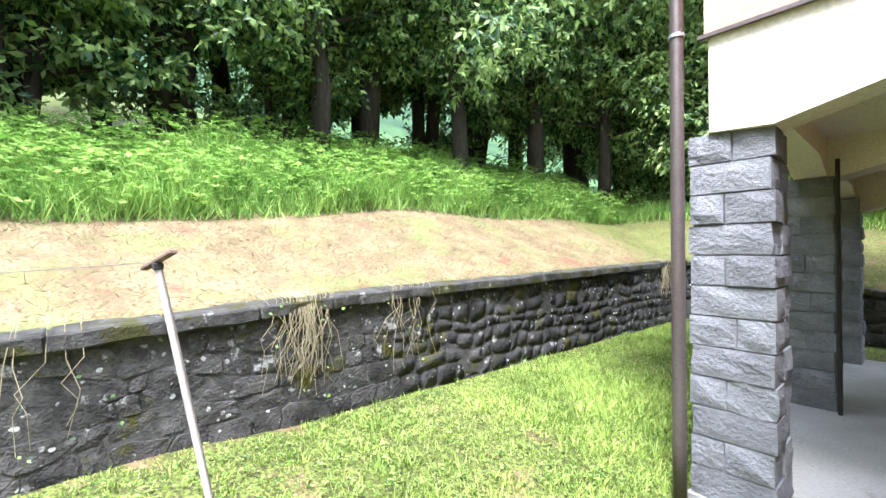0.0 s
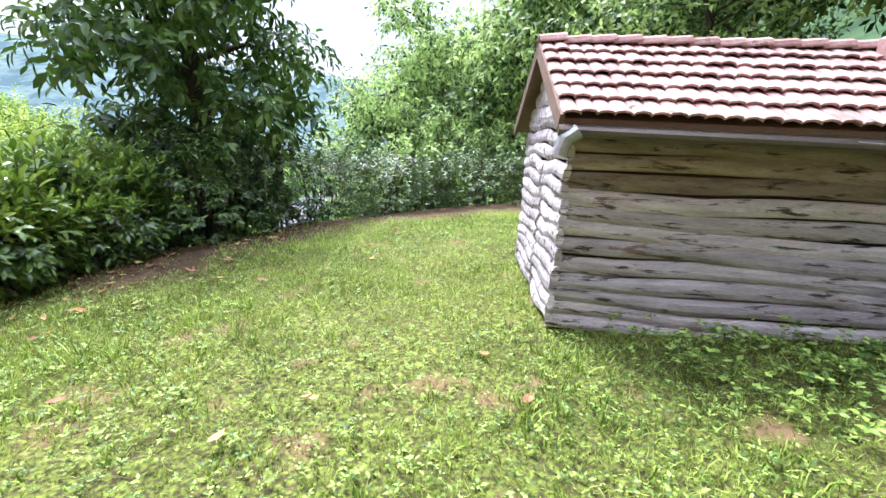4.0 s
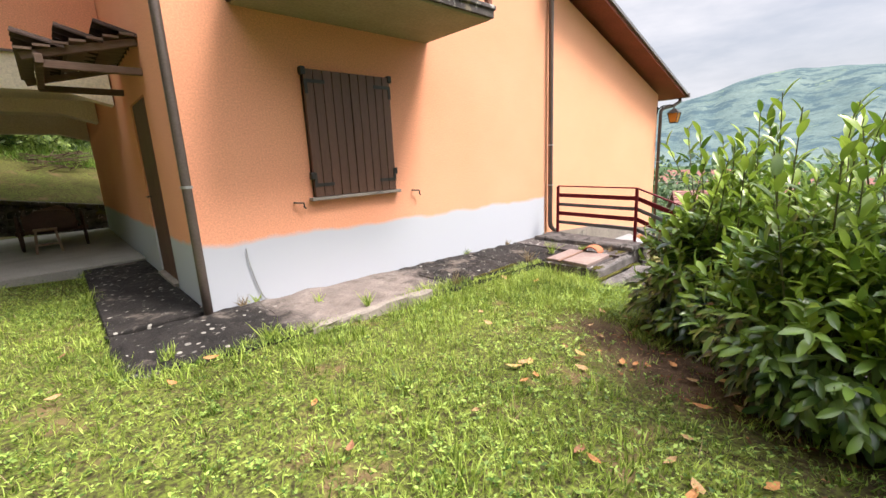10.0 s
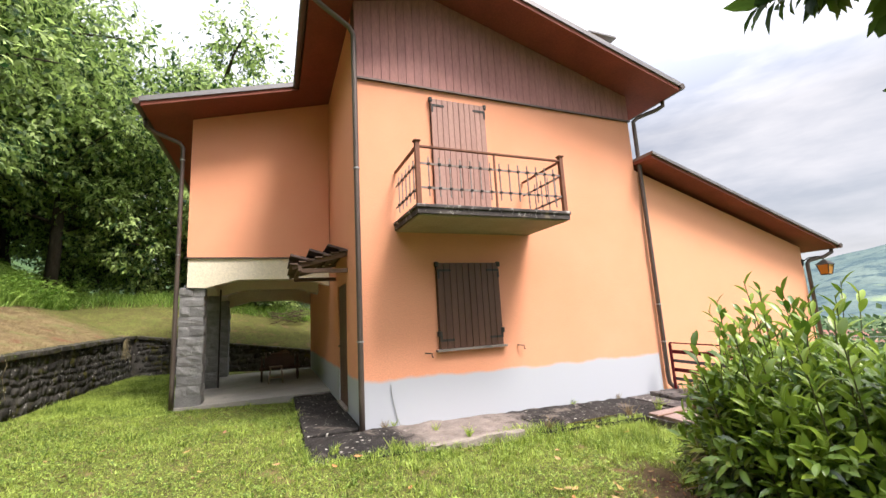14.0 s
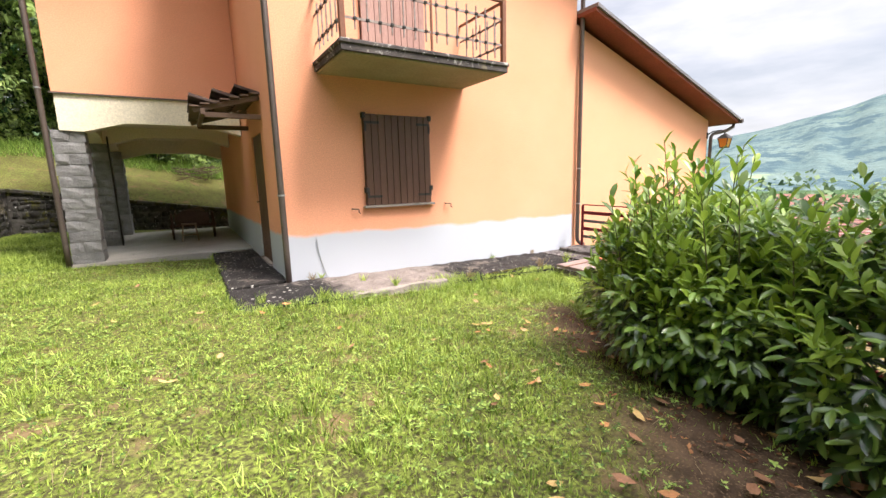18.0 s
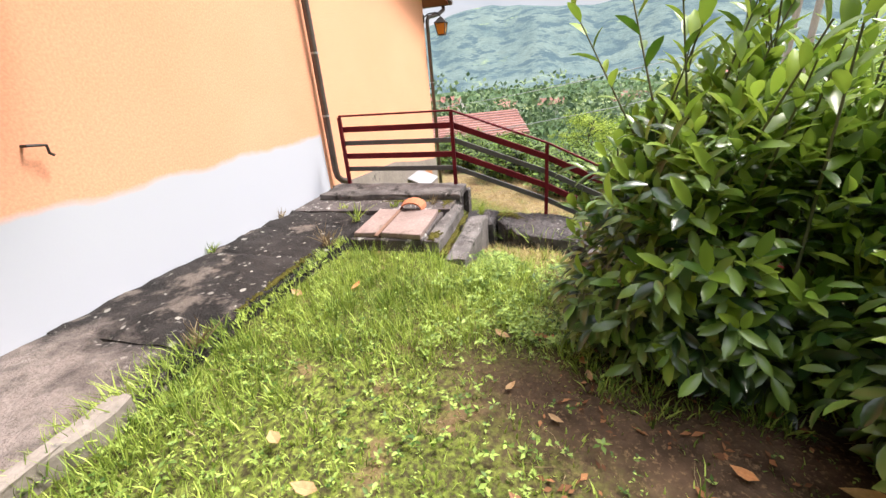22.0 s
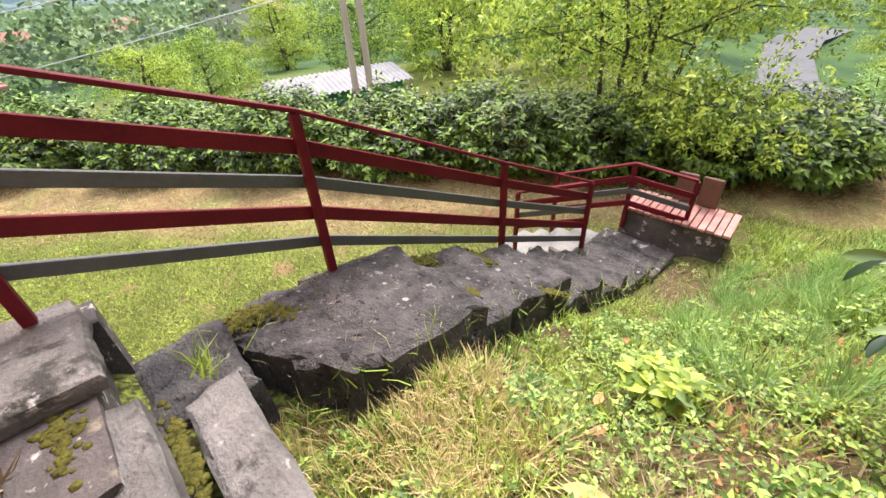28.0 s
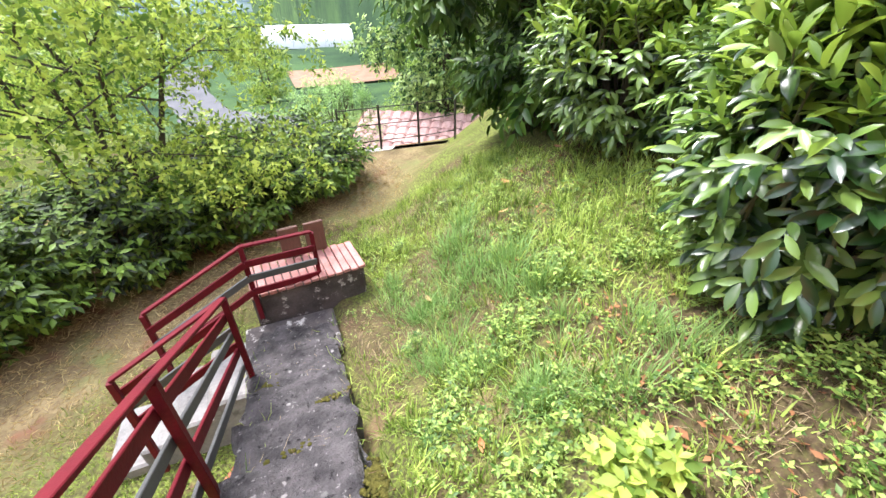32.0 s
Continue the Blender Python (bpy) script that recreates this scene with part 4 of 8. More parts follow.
def rough_slab(poly, z0, z1, seed, tilt=0.0, amp=1.0):
    """A cast slab with a worn, uneven top and broken edges: a grid between four corners."""
    n, m = 16, 10
    p = [Vector((*q, 0)) for q in poly]
    bm = bmesh.new()
    off = Vector((seed, seed * 0.7, 0))
    grid = []
    for i in range(n + 1):
        row = []
        for j in range(m + 1):
            u, w = i / n, j / m
            q = p[0].lerp(p[1], u).lerp(p[3].lerp(p[2], u), w)
            edge = min(i, n - i, j, m - j)
            if edge == 0:
                q += Vector((noise.noise(q * 5 + off), noise.noise(q * 5 + off + Vector((9, 0, 0))), 0)) * 0.045 * amp
                q += Vector((noise.noise(q * 17 + off), noise.noise(q * 17 + off + Vector((0, 9, 0))), 0)) * 0.03 * amp
            h = 0.022 * noise.noise(q * 4 + off) + 0.014 * noise.noise(q * 15 + off) + tilt * (w - 0.5)
            h -= (0.022 + 0.025 * max(noise.noise(q * 6 + off), 0)) if edge == 0 else (0.004 if edge == 1 else 0)
            row.append(bm.verts.new((q.x, q.y, z1 + h)))
        grid.append(row)
    for i in range(n):
        for j in range(m):
            bm.faces.new((grid[i][j], grid[i + 1][j], grid[i + 1][j + 1], grid[i][j + 1]))
    rim = [grid[i][0] for i in range(n)] + [grid[n][j] for j in range(m)] + [grid[i][m] for i in range(n, 0, -1)] + [grid[0][j] for j in range(m, 0, -1)]
    c = (p[0] + p[1] + p[2] + p[3]) / 4
    last = rim
    for lev in (0.35, 1.0):
        ring = []
        for v in rim:
            k = 0.02 * noise.noise(v.co * 9 + off + Vector((0, 0, lev * 5)))
            out = (Vector((v.co.x, v.co.y, 0)) - c).normalized()
            ring.append(bm.verts.new((v.co.x + out.x * (k + 0.006), v.co.y + out.y * (k + 0.006), v.co.z + (z0 - v.co.z) * lev)))
        for k in range(len(rim)):
            j = (k + 1) % len(rim)
            bm.faces.new((last[k], ring[k], ring[j], last[j]))
        last = ring
    return bm


def house_path():
    p = thing("pavement", "cracked concrete path along the foot of the house", "pavement", "structure")
    # sections of the path between joints, falling towards the steps
    xs = [-0.78, 0.45, 2.35, 3.6, 4.85]
    for a, b in zip(xs, xs[1:]):
        za, zb = 0.01 - 0.03 * max(a, 0), 0.01 - 0.03 * max(b, 0)
        y1 = -1.02 if a > 0 else -1.0
        bm = rough_slab([(a - 0.02, y1), (b + 0.02, y1 - 0.02), (b + 0.02, 0.02), (a - 0.02, 0.02)], -0.5, 0.0, 20 + a)
        for v in bm.verts:
            v.co.z += za + (zb - za) * (v.co.x - a) / (b - a) + 0.035 * v.co.y
        part("path_slab", bm, PATHMAT, p)
    part("path_slab", box(-0.78, -0.012, -0.005, 3.48, -0.4, 0.015, 0.012), PATHMAT, p, "dark weathered concrete")
    part("path_slab", prism([(4.855, -1.04), (4.9, -1.84), (5.6, -1.84), (5.6, -0.012), (4.855, -0.012)], "z", -0.6, -0.15), CONCRETE, p)
    part("edge_strip", rough_slab([(0.55, -1.08), (1.95, -1.085), (1.95, -0.99), (0.55, -0.985)], -0.3, -0.052, 31.0, amp=0.6), PALE_CONCRETE, p, "pale worn concrete edging")
    part("end_kerb", rough_slab([(5.24, -1.88), (5.72, -1.86), (5.78, -0.13), (5.27, -0.13)], -0.145, -0.062, 4.0, amp=0.3), KERBSTONE, p, "raised kerb at the end of the path")
    part("path_slab", rough_slab([(5.22, -2.24), (5.66, -2.24), (5.66, -1.88), (5.24, -1.9)], -0.9, -0.40, 7.0, amp=0.6), STEPSTONE, p, "sunken slab before the steps")
    part("terrace_wall", box(5.6, 5.76, -1.9, -0.01, -2.4, -0.146), CONCRETE, p)
    return p


KERBSTONE = surf("grey_worn_kerb_concrete", (0.07, 0.064, 0.062), (0.21, 0.19, 0.18), 0.93, 3.5, 70, 0.9, spot=(0.05, 0.046, 0.042), spot_at=0.58, spot_scale=5, spot2=(0.33, 0.31, 0.29), spot2_at=0.64, spot2_scale=14, spec=0.2, dist=0.015)
PATHMAT = surf("patched_path_concrete", (0.012, 0.011, 0.0105), (0.044, 0.0385, 0.036), 0.92, 3.2, 60, 1.0, spot=(0.145, 0.122, 0.105), spot_at=0.585, spot_scale=2.0,
               spot2=(0.26, 0.245, 0.22), spot2_at=0.63, spot2_scale=14, spec=0.2, dist=0.02, lichen=((0.42, 0.40, 0.36), 13.0, 0.33))


def worn_stretch(m, x0, x1):
    """Paler concrete, its dark skin worn off, over an uneven stretch of a path along x."""
    n, l = m.node_tree.nodes, m.node_tree.links
    p = n["Principled BSDF"]
    old = p.inputs["Base Color"].links[0].from_socket
    geo = n.new("ShaderNodeNewGeometry")
    sep = n.new("ShaderNodeSeparateXYZ")
    l.new(geo.outputs["Position"], sep.inputs["Vector"])

    def noise_of(scale, lo, hi, to=1.0):
        q, r_ = n.new("ShaderNodeTexNoise"), n.new("ShaderNodeMapRange")
        q.inputs["Scale"].default_value, q.inputs["Detail"].default_value, q.inputs["Roughness"].default_value = scale, 7.0, 0.65
        r_.inputs["From Min"].default_value, r_.inputs["From Max"].default_value, r_.inputs["To Max"].default_value = lo, hi, to
        l.new(geo.outputs["Position"], q.inputs["Vector"])
        l.new(q.outputs["Fac"], r_.inputs["Value"])
        return r_.outputs["Result"]

    def math_of(op, a_, b_):
        q = n.new("ShaderNodeMath")
        q.operation = op
        for sock, v in zip(q.inputs, (a_, b_)):
            if hasattr(v, "is_linked"):
                l.new(v, sock)
            else:
                sock.default_value = v
        return q.outputs["Value"]

    def mix(f, a_, b_):
        q = n.new("ShaderNodeMix")
        q.data_type = "RGBA"
        for sock, v in ((q.inputs["Factor"], f), (q.inputs["A"], a_), (q.inputs["B"], b_)):
            if hasattr(v, "is_linked"):
                l.new(v, sock)
            else:
                sock.default_value = v
        return q.outputs["Result"]
    up, down = n.new("ShaderNodeMapRange"), n.new("ShaderNodeMapRange")
    for q, lo, hi in ((up, x0 - 0.5, x0 + 0.5), (down, x1 + 0.8, x1 - 0.8)):
        q.inputs["From Min"].default_value, q.inputs["From Max"].default_value = lo, hi
        l.new(sep.outputs["X"], q.inputs["Value"])
    reach = math_of("MULTIPLY", up.outputs["Result"], down.outputs["Result"])
    mask = n.new("ShaderNodeMapRange")
    mask.inputs["From Min"].default_value, mask.inputs["From Max"].default_value = 0.55, 0.85
    l.new(math_of("ADD", math_of("MULTIPLY", reach, 0.8), noise_of(2.6, 0.25, 0.75, 0.6)), mask.inputs["Value"])
    pale = mix(noise_of(3.1, 0.35, 0.65), (0.165, 0.135, 0.12, 1), (0.285, 0.24, 0.215, 1))
    pale = mix(noise_of(40.0, 0.5, 0.75), pale, (0.13, 0.11, 0.10, 1))
    l.new(mix(mask.outputs["Result"], old, pale), p.inputs["Base Color"])
    return m


worn_stretch(PATHMAT, 0.55, 2.1)


def hatch():
    h = thing("well_hatch", "low well hatch covered by two pale stone slabs", "hatch", at=(0, 0, 0))
    part("frame", box(4.10, 4.88, -1.775, -1.09, -0.6, -0.172, 0.01), CONCRETE, h, "concrete rim")
    part("cover_slab", slab_mesh([(4.14, -1.36), (4.83, -1.32), (4.84, -1.09), (4.13, -1.12)], -0.17, -0.125), PINKPLATE, h)
    part("cover_slab", slab_mesh([(4.09, -1.77), (4.80, -1.745), (4.83, -1.34), (4.135, -1.375)], -0.17, -0.12), PINKPLATE, h)
    part("lock_bar", bar((4.02, -1.385, -0.112), (4.84, -1.345, -0.112), 0.035, 0.012, 0.002), RUSTBAR, h, "rusty steel bar")
    part("lifting_ring", tube([(4.76, -1.42, -0.1), (4.72, -1.42, -0.09), (4.72, -1.52, -0.09), (4.78, -1.52, -0.1)], 0.007, 6), IRON, h, "iron lifting ring")
    t = thing("roof_tile", "loose orange half-round clay tile lying on the hatch", "tile")
    part("tile", tile_mesh(0.2, 0.25, 0.09, Matrix.Translation((4.86, -1.45, -0.125)) @ pose(0, 0, 0, 0, 0, 6), seg=8), CLAY, t)
    for poly, z0, z1 in (([(4.08, -1.93), (5.2, -1.925), (5.2, -1.80), (4.1, -1.785)], -0.6, -0.17), ([(4.02, -2.165), (5.22, -2.18), (5.2, -1.995), (4.02, -1.985)], -0.75, -0.30)):
        k = tagged(part("kerb", rough_slab(poly, z0, z1, 11 + z0 * 7, amp=0.3), KERBSTONE), "mossy dark concrete kerb beside the hatch", "kerb", "", "structure")


def slab_mesh(poly, z0, z1, bevel=0.006):
    bm = prism(poly, "z", z0, z1)
    bmesh.ops.bevel(bm, geom=bm.edges[:], offset=bevel, segments=1, affect="EDGES")
    return bm


RAILPTS = [(5.705, -0.335, -0.06), (5.63, -1.752, -0.05), (5.645, -2.797, -0.45), (5.68, -4.205, -1.16), (5.657, -5.482, -1.78)]
RAILTOP = [0.762, 0.753, 0.351, -0.351, -0.96]


def steps():
    s = thing("garden_steps", "flight of rough dark stone slab steps, mossy at the edges", "steps", "structure")
    r = random.Random(8)
    run = 0.49
    for i in range(8):
        y = -2.16 - i * run
        z = float(step_z(y - run * 0.55))
        x0, x1 = 4.99 + r.uniform(-0.06, 0.04) + 0.008 * i, 5.68 + r.uniform(-0.04, 0.03)
        bm = rough_slab([(x0, y - run - 0.08), (x1, y - run - 0.08), (x1, y + 0.02), (x0 + (0.08 if i == 0 else 0), y + (0.02 if i else -0.3))], z - 0.34, z, i * 3.0, tilt=0.0 if i == 0 else 0.09)
        part("step", bm, STEPSTONE, s)
    part("footing", box(4.99, 5.66, -6.0, -2.12, -2.9, -2.1), STEPSTONE, s)
    part("riser_wall", prism([(-6.0, -2.3), (-2.12, -1.0), (-2.12, -0.75), (-6.0, -2.05)], "x", 5.0, 5.64), STEPSTONE, s)
    return s


def railing():
    r = thing("stair_railing", "stair railing of red posts with red and grey boards", "railing")
    for (x, y, z), t in zip(RAILPTS, RAILTOP):
        part("post", box(x - 0.02, x + 0.02, y - 0.02, y + 0.02, z - 0.02, t, 0.003), RED, r, "dark red square post")
    for (p, a), (q, b) in zip(zip(RAILPTS, RAILTOP), zip(RAILPTS[1:], RAILTOP[1:])):
        part("handrail", bar((p[0], p[1], a + 0.012), (q[0], q[1], b + 0.012), 0.042, 0.02, 0.003), RED, r, "dark red handrail")
        for dz, mat, lab in ((-0.15, RED, "dark red board"), (-0.315, GREY, "dark grey board"), (-0.475, RED, "dark red board"), (-0.635, GREY, "dark grey board")):
            part("board", bar((p[0] + 0.032, p[1], a + dz), (q[0] + 0.032, q[1], b + dz), 0.018, 0.066 if mat is RED else 0.056, 0.003), mat, r, lab)
    return r


house_path()
hatch()
steps()
railing()


# ---- retaining wall, poles, shed ----
def rubble_wall():
    w = thing("retaining_wall", "old dark rubble-stone retaining wall with a mossy coping", "wall", "structure")
    r = random.Random(21)

    def face(length, at, top_at, low, near):
        """Irregular stones along a face; at(u, d, z) gives the place d metres proud of the mortar."""
        verts, faces = [], []
        lines, z = [], low
        while z < 1.55:
            lines.append(z)
            z += r.uniform(0.11, 0.23)

        def warp(u, z):
            q = Vector((u * 2.1, z * 2.6, length))
            return u + 0.11 * noise.noise(q) + 0.03 * noise.noise(q * 4), z + 0.10 * noise.noise(q + Vector((0, 0, 9))) + 0.018 * noise.noise(q * 4 + Vector((0, 7, 0)))
        for z0, z1 in zip(lines, lines[1:]):
            u = r.uniform(-0.2, 0.0)
            while u < length:
                ww = r.uniform(0.13, 0.36) * (1.15 if z1 - z0 > 0.17 else 0.9)
                cap = top_at(min(max(u + ww / 2, 0), length)) - 0.085
                if z0 + 0.05 < cap and u > 0 and u + ww < length:
                    zt = min(z1, cap)
                    cu_, cz_ = u + ww / 2, (z0 + zt) / 2
                    cut = [r.uniform(0.12, 0.46) for _ in range(4)]
                    ring = []
                    for k, (sx, sz) in enumerate(((-1, -1), (1, -1), (1, 1), (-1, 1))):
                        a1 = (cu_ + sx * ww / 2, cz_ + sz * (zt - z0) / 2 * (1 - cut[k]))
                        a2 = (cu_ + sx * ww / 2 * (1 - cut[k]), cz_ + sz * (zt - z0) / 2)
                        ring += [a1, a2] if sx * sz > 0 else [a2, a1]
                    pts = []
                    for k, q in enumerate(ring):
                        nx = ring[(k + 1) % 8]
                        pts += [q, ((q[0] + nx[0]) / 2, (q[1] + nx[1]) / 2)]
                    pts = [warp(cu_ + (pu - cu_) * (1 - 0.014 / ww), cz_ + (pz - cz_) * (1 - 0.014 / max(zt - z0, 0.06))) for pu, pz in pts]
                    cu_, cz_ = warp(cu_, cz_)
                    proud = r.uniform(-0.001, 0.013)
                    tu, tz = r.uniform(-0.05, 0.05), r.uniform(-0.05, 0.05)
                    bm = bmesh.new()
                    c = len(pts)
                    a = [bm.verts.new(at(pu, -0.03, pz)) for pu, pz in pts]
                    b = [bm.verts.new(at(cu_ + (pu - cu_) * 0.965, proud + tu * (pu - cu_) + tz * (pz - cz_) + r.uniform(-0.004, 0.004), cz_ + (pz - cz_) * 0.955)) for pu, pz in pts]
                    m = bm.verts.new(at(cu_ + r.uniform(-0.03, 0.03), proud + r.uniform(0.0, 0.012), cz_ + r.uniform(-0.02, 0.02)))
                    for k in range(c):
                        bm.faces.new((a[k], a[(k + 1) % c], b[(k + 1) % c], b[k]))
                        bm.faces.new((b[k], b[(k + 1) % c], m))
                    if near(u):
                        part("stone", bm, DARKSTONE, w)
                    else:
                        bm.verts.index_update()
                        off = len(verts)
                        verts += [v.co[:] for v in bm.verts]
                        for f in bm.faces:
                            ix = [off + v.index for v in f.verts]
                            faces += [ix[:3], [ix[0], ix[2], ix[-1]]] if len(ix) == 4 else [ix]
                        bm.free()
                u += ww
        if verts:
            tagged(soup("stones", np.array(verts), np.array(faces), DARKSTONE_FAR, w), kind="stuff")
    L1 = RWY + 3.35
    face(L1, lambda u, d, z: (RWX + d, -3.35 + u, z), lambda u: float(wall_top(-3.35 + u)), 0.0, lambda u: u < 6.2)
    face(7.0, lambda u, d, z: (RWX + u, RWY - d, z), lambda u: float(back_top(RWX + u)), -0.2, lambda u: False)
    ys = np.linspace(-3.4, RWY + 0.25, 24)
    bm = prism([(-3.4, -0.6)] + [(RWY + 0.25, -0.6)] + [(float(y), float(wall_top(y)) - 0.09) for y in ys[::-1]], "x", RWX - 0.35, RWX)
    part("mortar_core", bm, DARKMORTAR, w)
    part("mortar_core", prism([(RWX, -0.6), (RWX + 7.5, -0.6), (RWX + 7.5, float(back_top(RWX + 7.5)) - 0.09), (RWX, float(back_top(RWX)) - 0.09)], "y", RWY, RWY + 0.3), DARKMORTAR, w)
    for a, b in zip(ys, ys[1:]):
        bm = bar((RWX - 0.14, a + 0.003, float(wall_top(a)) - 0.04), (RWX - 0.14, b - 0.003, float(wall_top(b)) - 0.04), 0.4, 0.11, 0.014)
        bmesh.ops.subdivide_edges(bm, edges=bm.edges[:], cuts=3, use_grid_fill=True)
        for v in bm.verts:
            v.co += Vector((noise.noise(v.co * 6), 0, noise.noise(v.co * 6 + Vector((0, 0, 7))))) * 0.022
        part("coping_stone", bm, COPING, w)
    for k in range(11):
        xa, xb = RWX + 0.08 + k * 0.67, RWX + 0.74 + k * 0.67
        part("coping_stone", bar((xa, RWY + 0.14, float(back_top(xa)) - 0.04), (xb, RWY + 0.14, float(back_top(xb)) - 0.04), 0.4, 0.11, 0.014), COPING, w)


SHED_A, SHED_DIR = Vector((-2.90, -3.65, 0.0)), Vector((-2.5, 0.42, 0)).normalized()


def log_shed():
    """Walls of split logs laid on one another, tiled gable roof, seen from the long side and the gable end."""
    s = thing("log_shed", "small weathered grey log shed with a clay-tiled gable roof", "shed")
    e1, e2 = SHED_DIR, Vector((-0.07, -1.0, 0)).normalized()
    LEN, DEP, Z0, Z1 = 2.66, 1.68, 0.04, 1.60

    def at(a, b, z):
        p = SHED_A + e1 * a + e2 * b
        return Vector((p.x, p.y, z))
    r = random.Random(4)

    def log(p, q, rad, flatten=0.5):
        """A split log: a wavy length with its outer side hewn nearly flat."""
        d = (q - p)
        nrm = d.cross(Vector((0, 0, 1))).normalized()
        pts = [p + d * t + Vector((0, 0, 0.02 * math.sin(t * 6 + p.z * 9))) for t in np.linspace(0, 1, 7)]
        bm = tube(pts, rad, 9)
        for v in bm.verts:
            v.co -= nrm * ((v.co - p).dot(nrm) * flatten)
            v.co += Vector((noise.noise(v.co * 5.0), noise.noise(v.co * 5.0 + Vector((9, 0, 0))), noise.noise(v.co * 5.0 + Vector((0, 9, 0))))) * 0.022
        return bm
    n = 13
    hz = (Z1 - Z0) / n
    for i in range(n):
        z = Z0 + (i + 0.5) * hz
        over = r.uniform(0.0, 0.035)
        # the top four logs take a darker, browner colour
        part("log", log(at(-over, 0.0, z), at(LEN + 0.1, 0.0, z + r.uniform(-0.01, 0.01)), hz * r.uniform(0.48, 0.58)), LOGBROWN if i > n - 5 else LOG, s)
        part("log", log(at(0, -0.03 - over, z + hz * 0.4), at(0, DEP * 0.40, z + hz * 0.4), hz * r.uniform(0.47, 0.54)), LOG, s)
        part("log", log(at(0, DEP * 0.44, z + hz * 0.4), at(0, DEP + over, z + hz * 0.4), hz * r.uniform(0.47, 0.54)), LOG, s)
        part("log", log(at(-over, DEP, z), at(LEN + 0.1, DEP, z), hz * r.uniform(0.47, 0.54)), LOG, s)
        part("log", log(at(LEN, -over, z + hz * 0.4), at(LEN, DEP + over, z + hz * 0.4), hz * r.uniform(0.47, 0.54)), LOG, s)
    # added dark sheet behind the logs, standing in for the shade in the gaps
    bm = bmesh.new()
    lo = [bm.verts.new(at(a, b, Z0)) for a, b in ((0.06, 0.06), (LEN - 0.06, 0.06), (LEN - 0.06, DEP - 0.06), (0.06, DEP - 0.06))]
    hi = [bm.verts.new(at(a, b, Z1 + 0.1)) for a, b in ((0.06, 0.06), (LEN - 0.06, 0.06), (LEN - 0.06, DEP - 0.06), (0.06, DEP - 0.06))]
    for i in range(4):
        bm.faces.new((lo[i], lo[(i + 1) % 4], hi[(i + 1) % 4], hi[i]))
    part("lining", bm, OLDPLANK, s)
    # gable logs, shortening upwards
    RH = 0.49
    for i in range(4):
        z = Z1 + 0.06 + i * 0.125
        k = (z - Z1) / RH
        a0, b0 = DEP * 0.5 * k, DEP - DEP * 0.5 * k
        part("gable_log", log(at(0.0, a0, z), at(0.0, b0, z), 0.075), LOG, s)
        part("gable_log", log(at(LEN, a0, z), at(LEN, b0, z), 0.075), LOG, s)
    # roof deck, battens and tiles on both slopes
    half = DEP / 2 + 0.25
    drop = 0.63
    ridge_z = Z1 + RH + 0.10
    g0, g1 = -0.13, LEN + 0.26

    def on_roof(a, t, side, lift=0.0):
        b = DEP / 2 + side * half * t
        return at(a, b, ridge_z - drop * t + lift)
    for side in (-1, 1):
        bm = bmesh.new()
        top = [bm.verts.new(on_roof(a, t, side)) for a, t in ((g0, 0), (g1, 0), (g1, 1), (g0, 1))]
        bot = [bm.verts.new(on_roof(a, t, side, -0.035)) for a, t in ((g0, 0), (g1, 0), (g1, 1), (g0, 1))]
        bm.faces.new(top)
        bm.faces.new(bot[::-1])
        for i in range(4):
            bm.faces.new((top[i], top[(i + 1) % 4], bot[(i + 1) % 4], bot[i]))
        part("roof_deck", bm, OLDPLANK, s, "old dark roof boards")
        rows, cols = 6, 30
        ln = math.hypot(half, drop) / rows
        slope = (on_roof(0, 1, side) - on_roof(0, 0, side)).normalized()
        ydir = e1
        zdir = slope.cross(ydir)
        if zdir.z < 0:
            zdir = -zdir
            ydir = -ydir
        rot = Matrix((slope, ydir, zdir)).transposed().to_4x4()
        for i in range(rows):
            for j in range(cols):
                t = (i + 0.5) / rows
                a = g0 + (j + 0.5) * (g1 - g0) / cols
                m = Matrix.Translation(on_roof(a, t, side, 0.028 + r.uniform(0, 0.012))) @ rot @ pose(0, 0, 0, 0, -8, r.uniform(-2, 2))
                part("roof_tile", tile_mesh(ln + 0.07, (g1 - g0) / cols * 1.03, 0.02, m, seg=4), TILE, s)
    for j in range(16):
        a = g0 + (j + 0.5) * (g1 - g0) / 16
        rot = Matrix((e1, e2, Vector((0, 0, 1)))).transposed().to_4x4()
        part("ridge_tile", tile_mesh(0.22, 0.17, 0.055, Matrix.Translation(at(a, DEP / 2, ridge_z + 0.03 + r.uniform(0, 0.012))) @ rot @ pose(0, 0, 0, 0, -5, 0)), TILE, s)
    # verge boards at the gable end, gutter along the eave
    for side in (-1, 1):
        part("verge_board", bar(on_roof(g0, 0.0, side, -0.03), on_roof(g0, 1.0, side, -0.03), 0.03, 0.11), OLDPLANK, s, "dark verge board")
    p, q = on_roof(g0 - 0.02, 1.04, -1, -0.05), on_roof(g1, 1.04, -1, -0.06)
    part("gutter", tube([p, q], 0.035, 10), GUTTER, s, "dark half-round gutter")
    part("gutter_outlet", tube([p + e1 * 0.12, p + e1 * 0.05 + Vector((0, 0, -0.05)), p + e1 * 0.02 + Vector((0, 0, -0.15))], 0.05, 12), ZINC, s)
    v = part("vent_tile", box(-0.13, 0.13, -0.12, 0.12, -0.02, 0.16, 0.02, m=Matrix.Translation(on_roof(LEN - 0.28, 0.22, -1, 0.06))), TILE, s, "small clay vent housing")


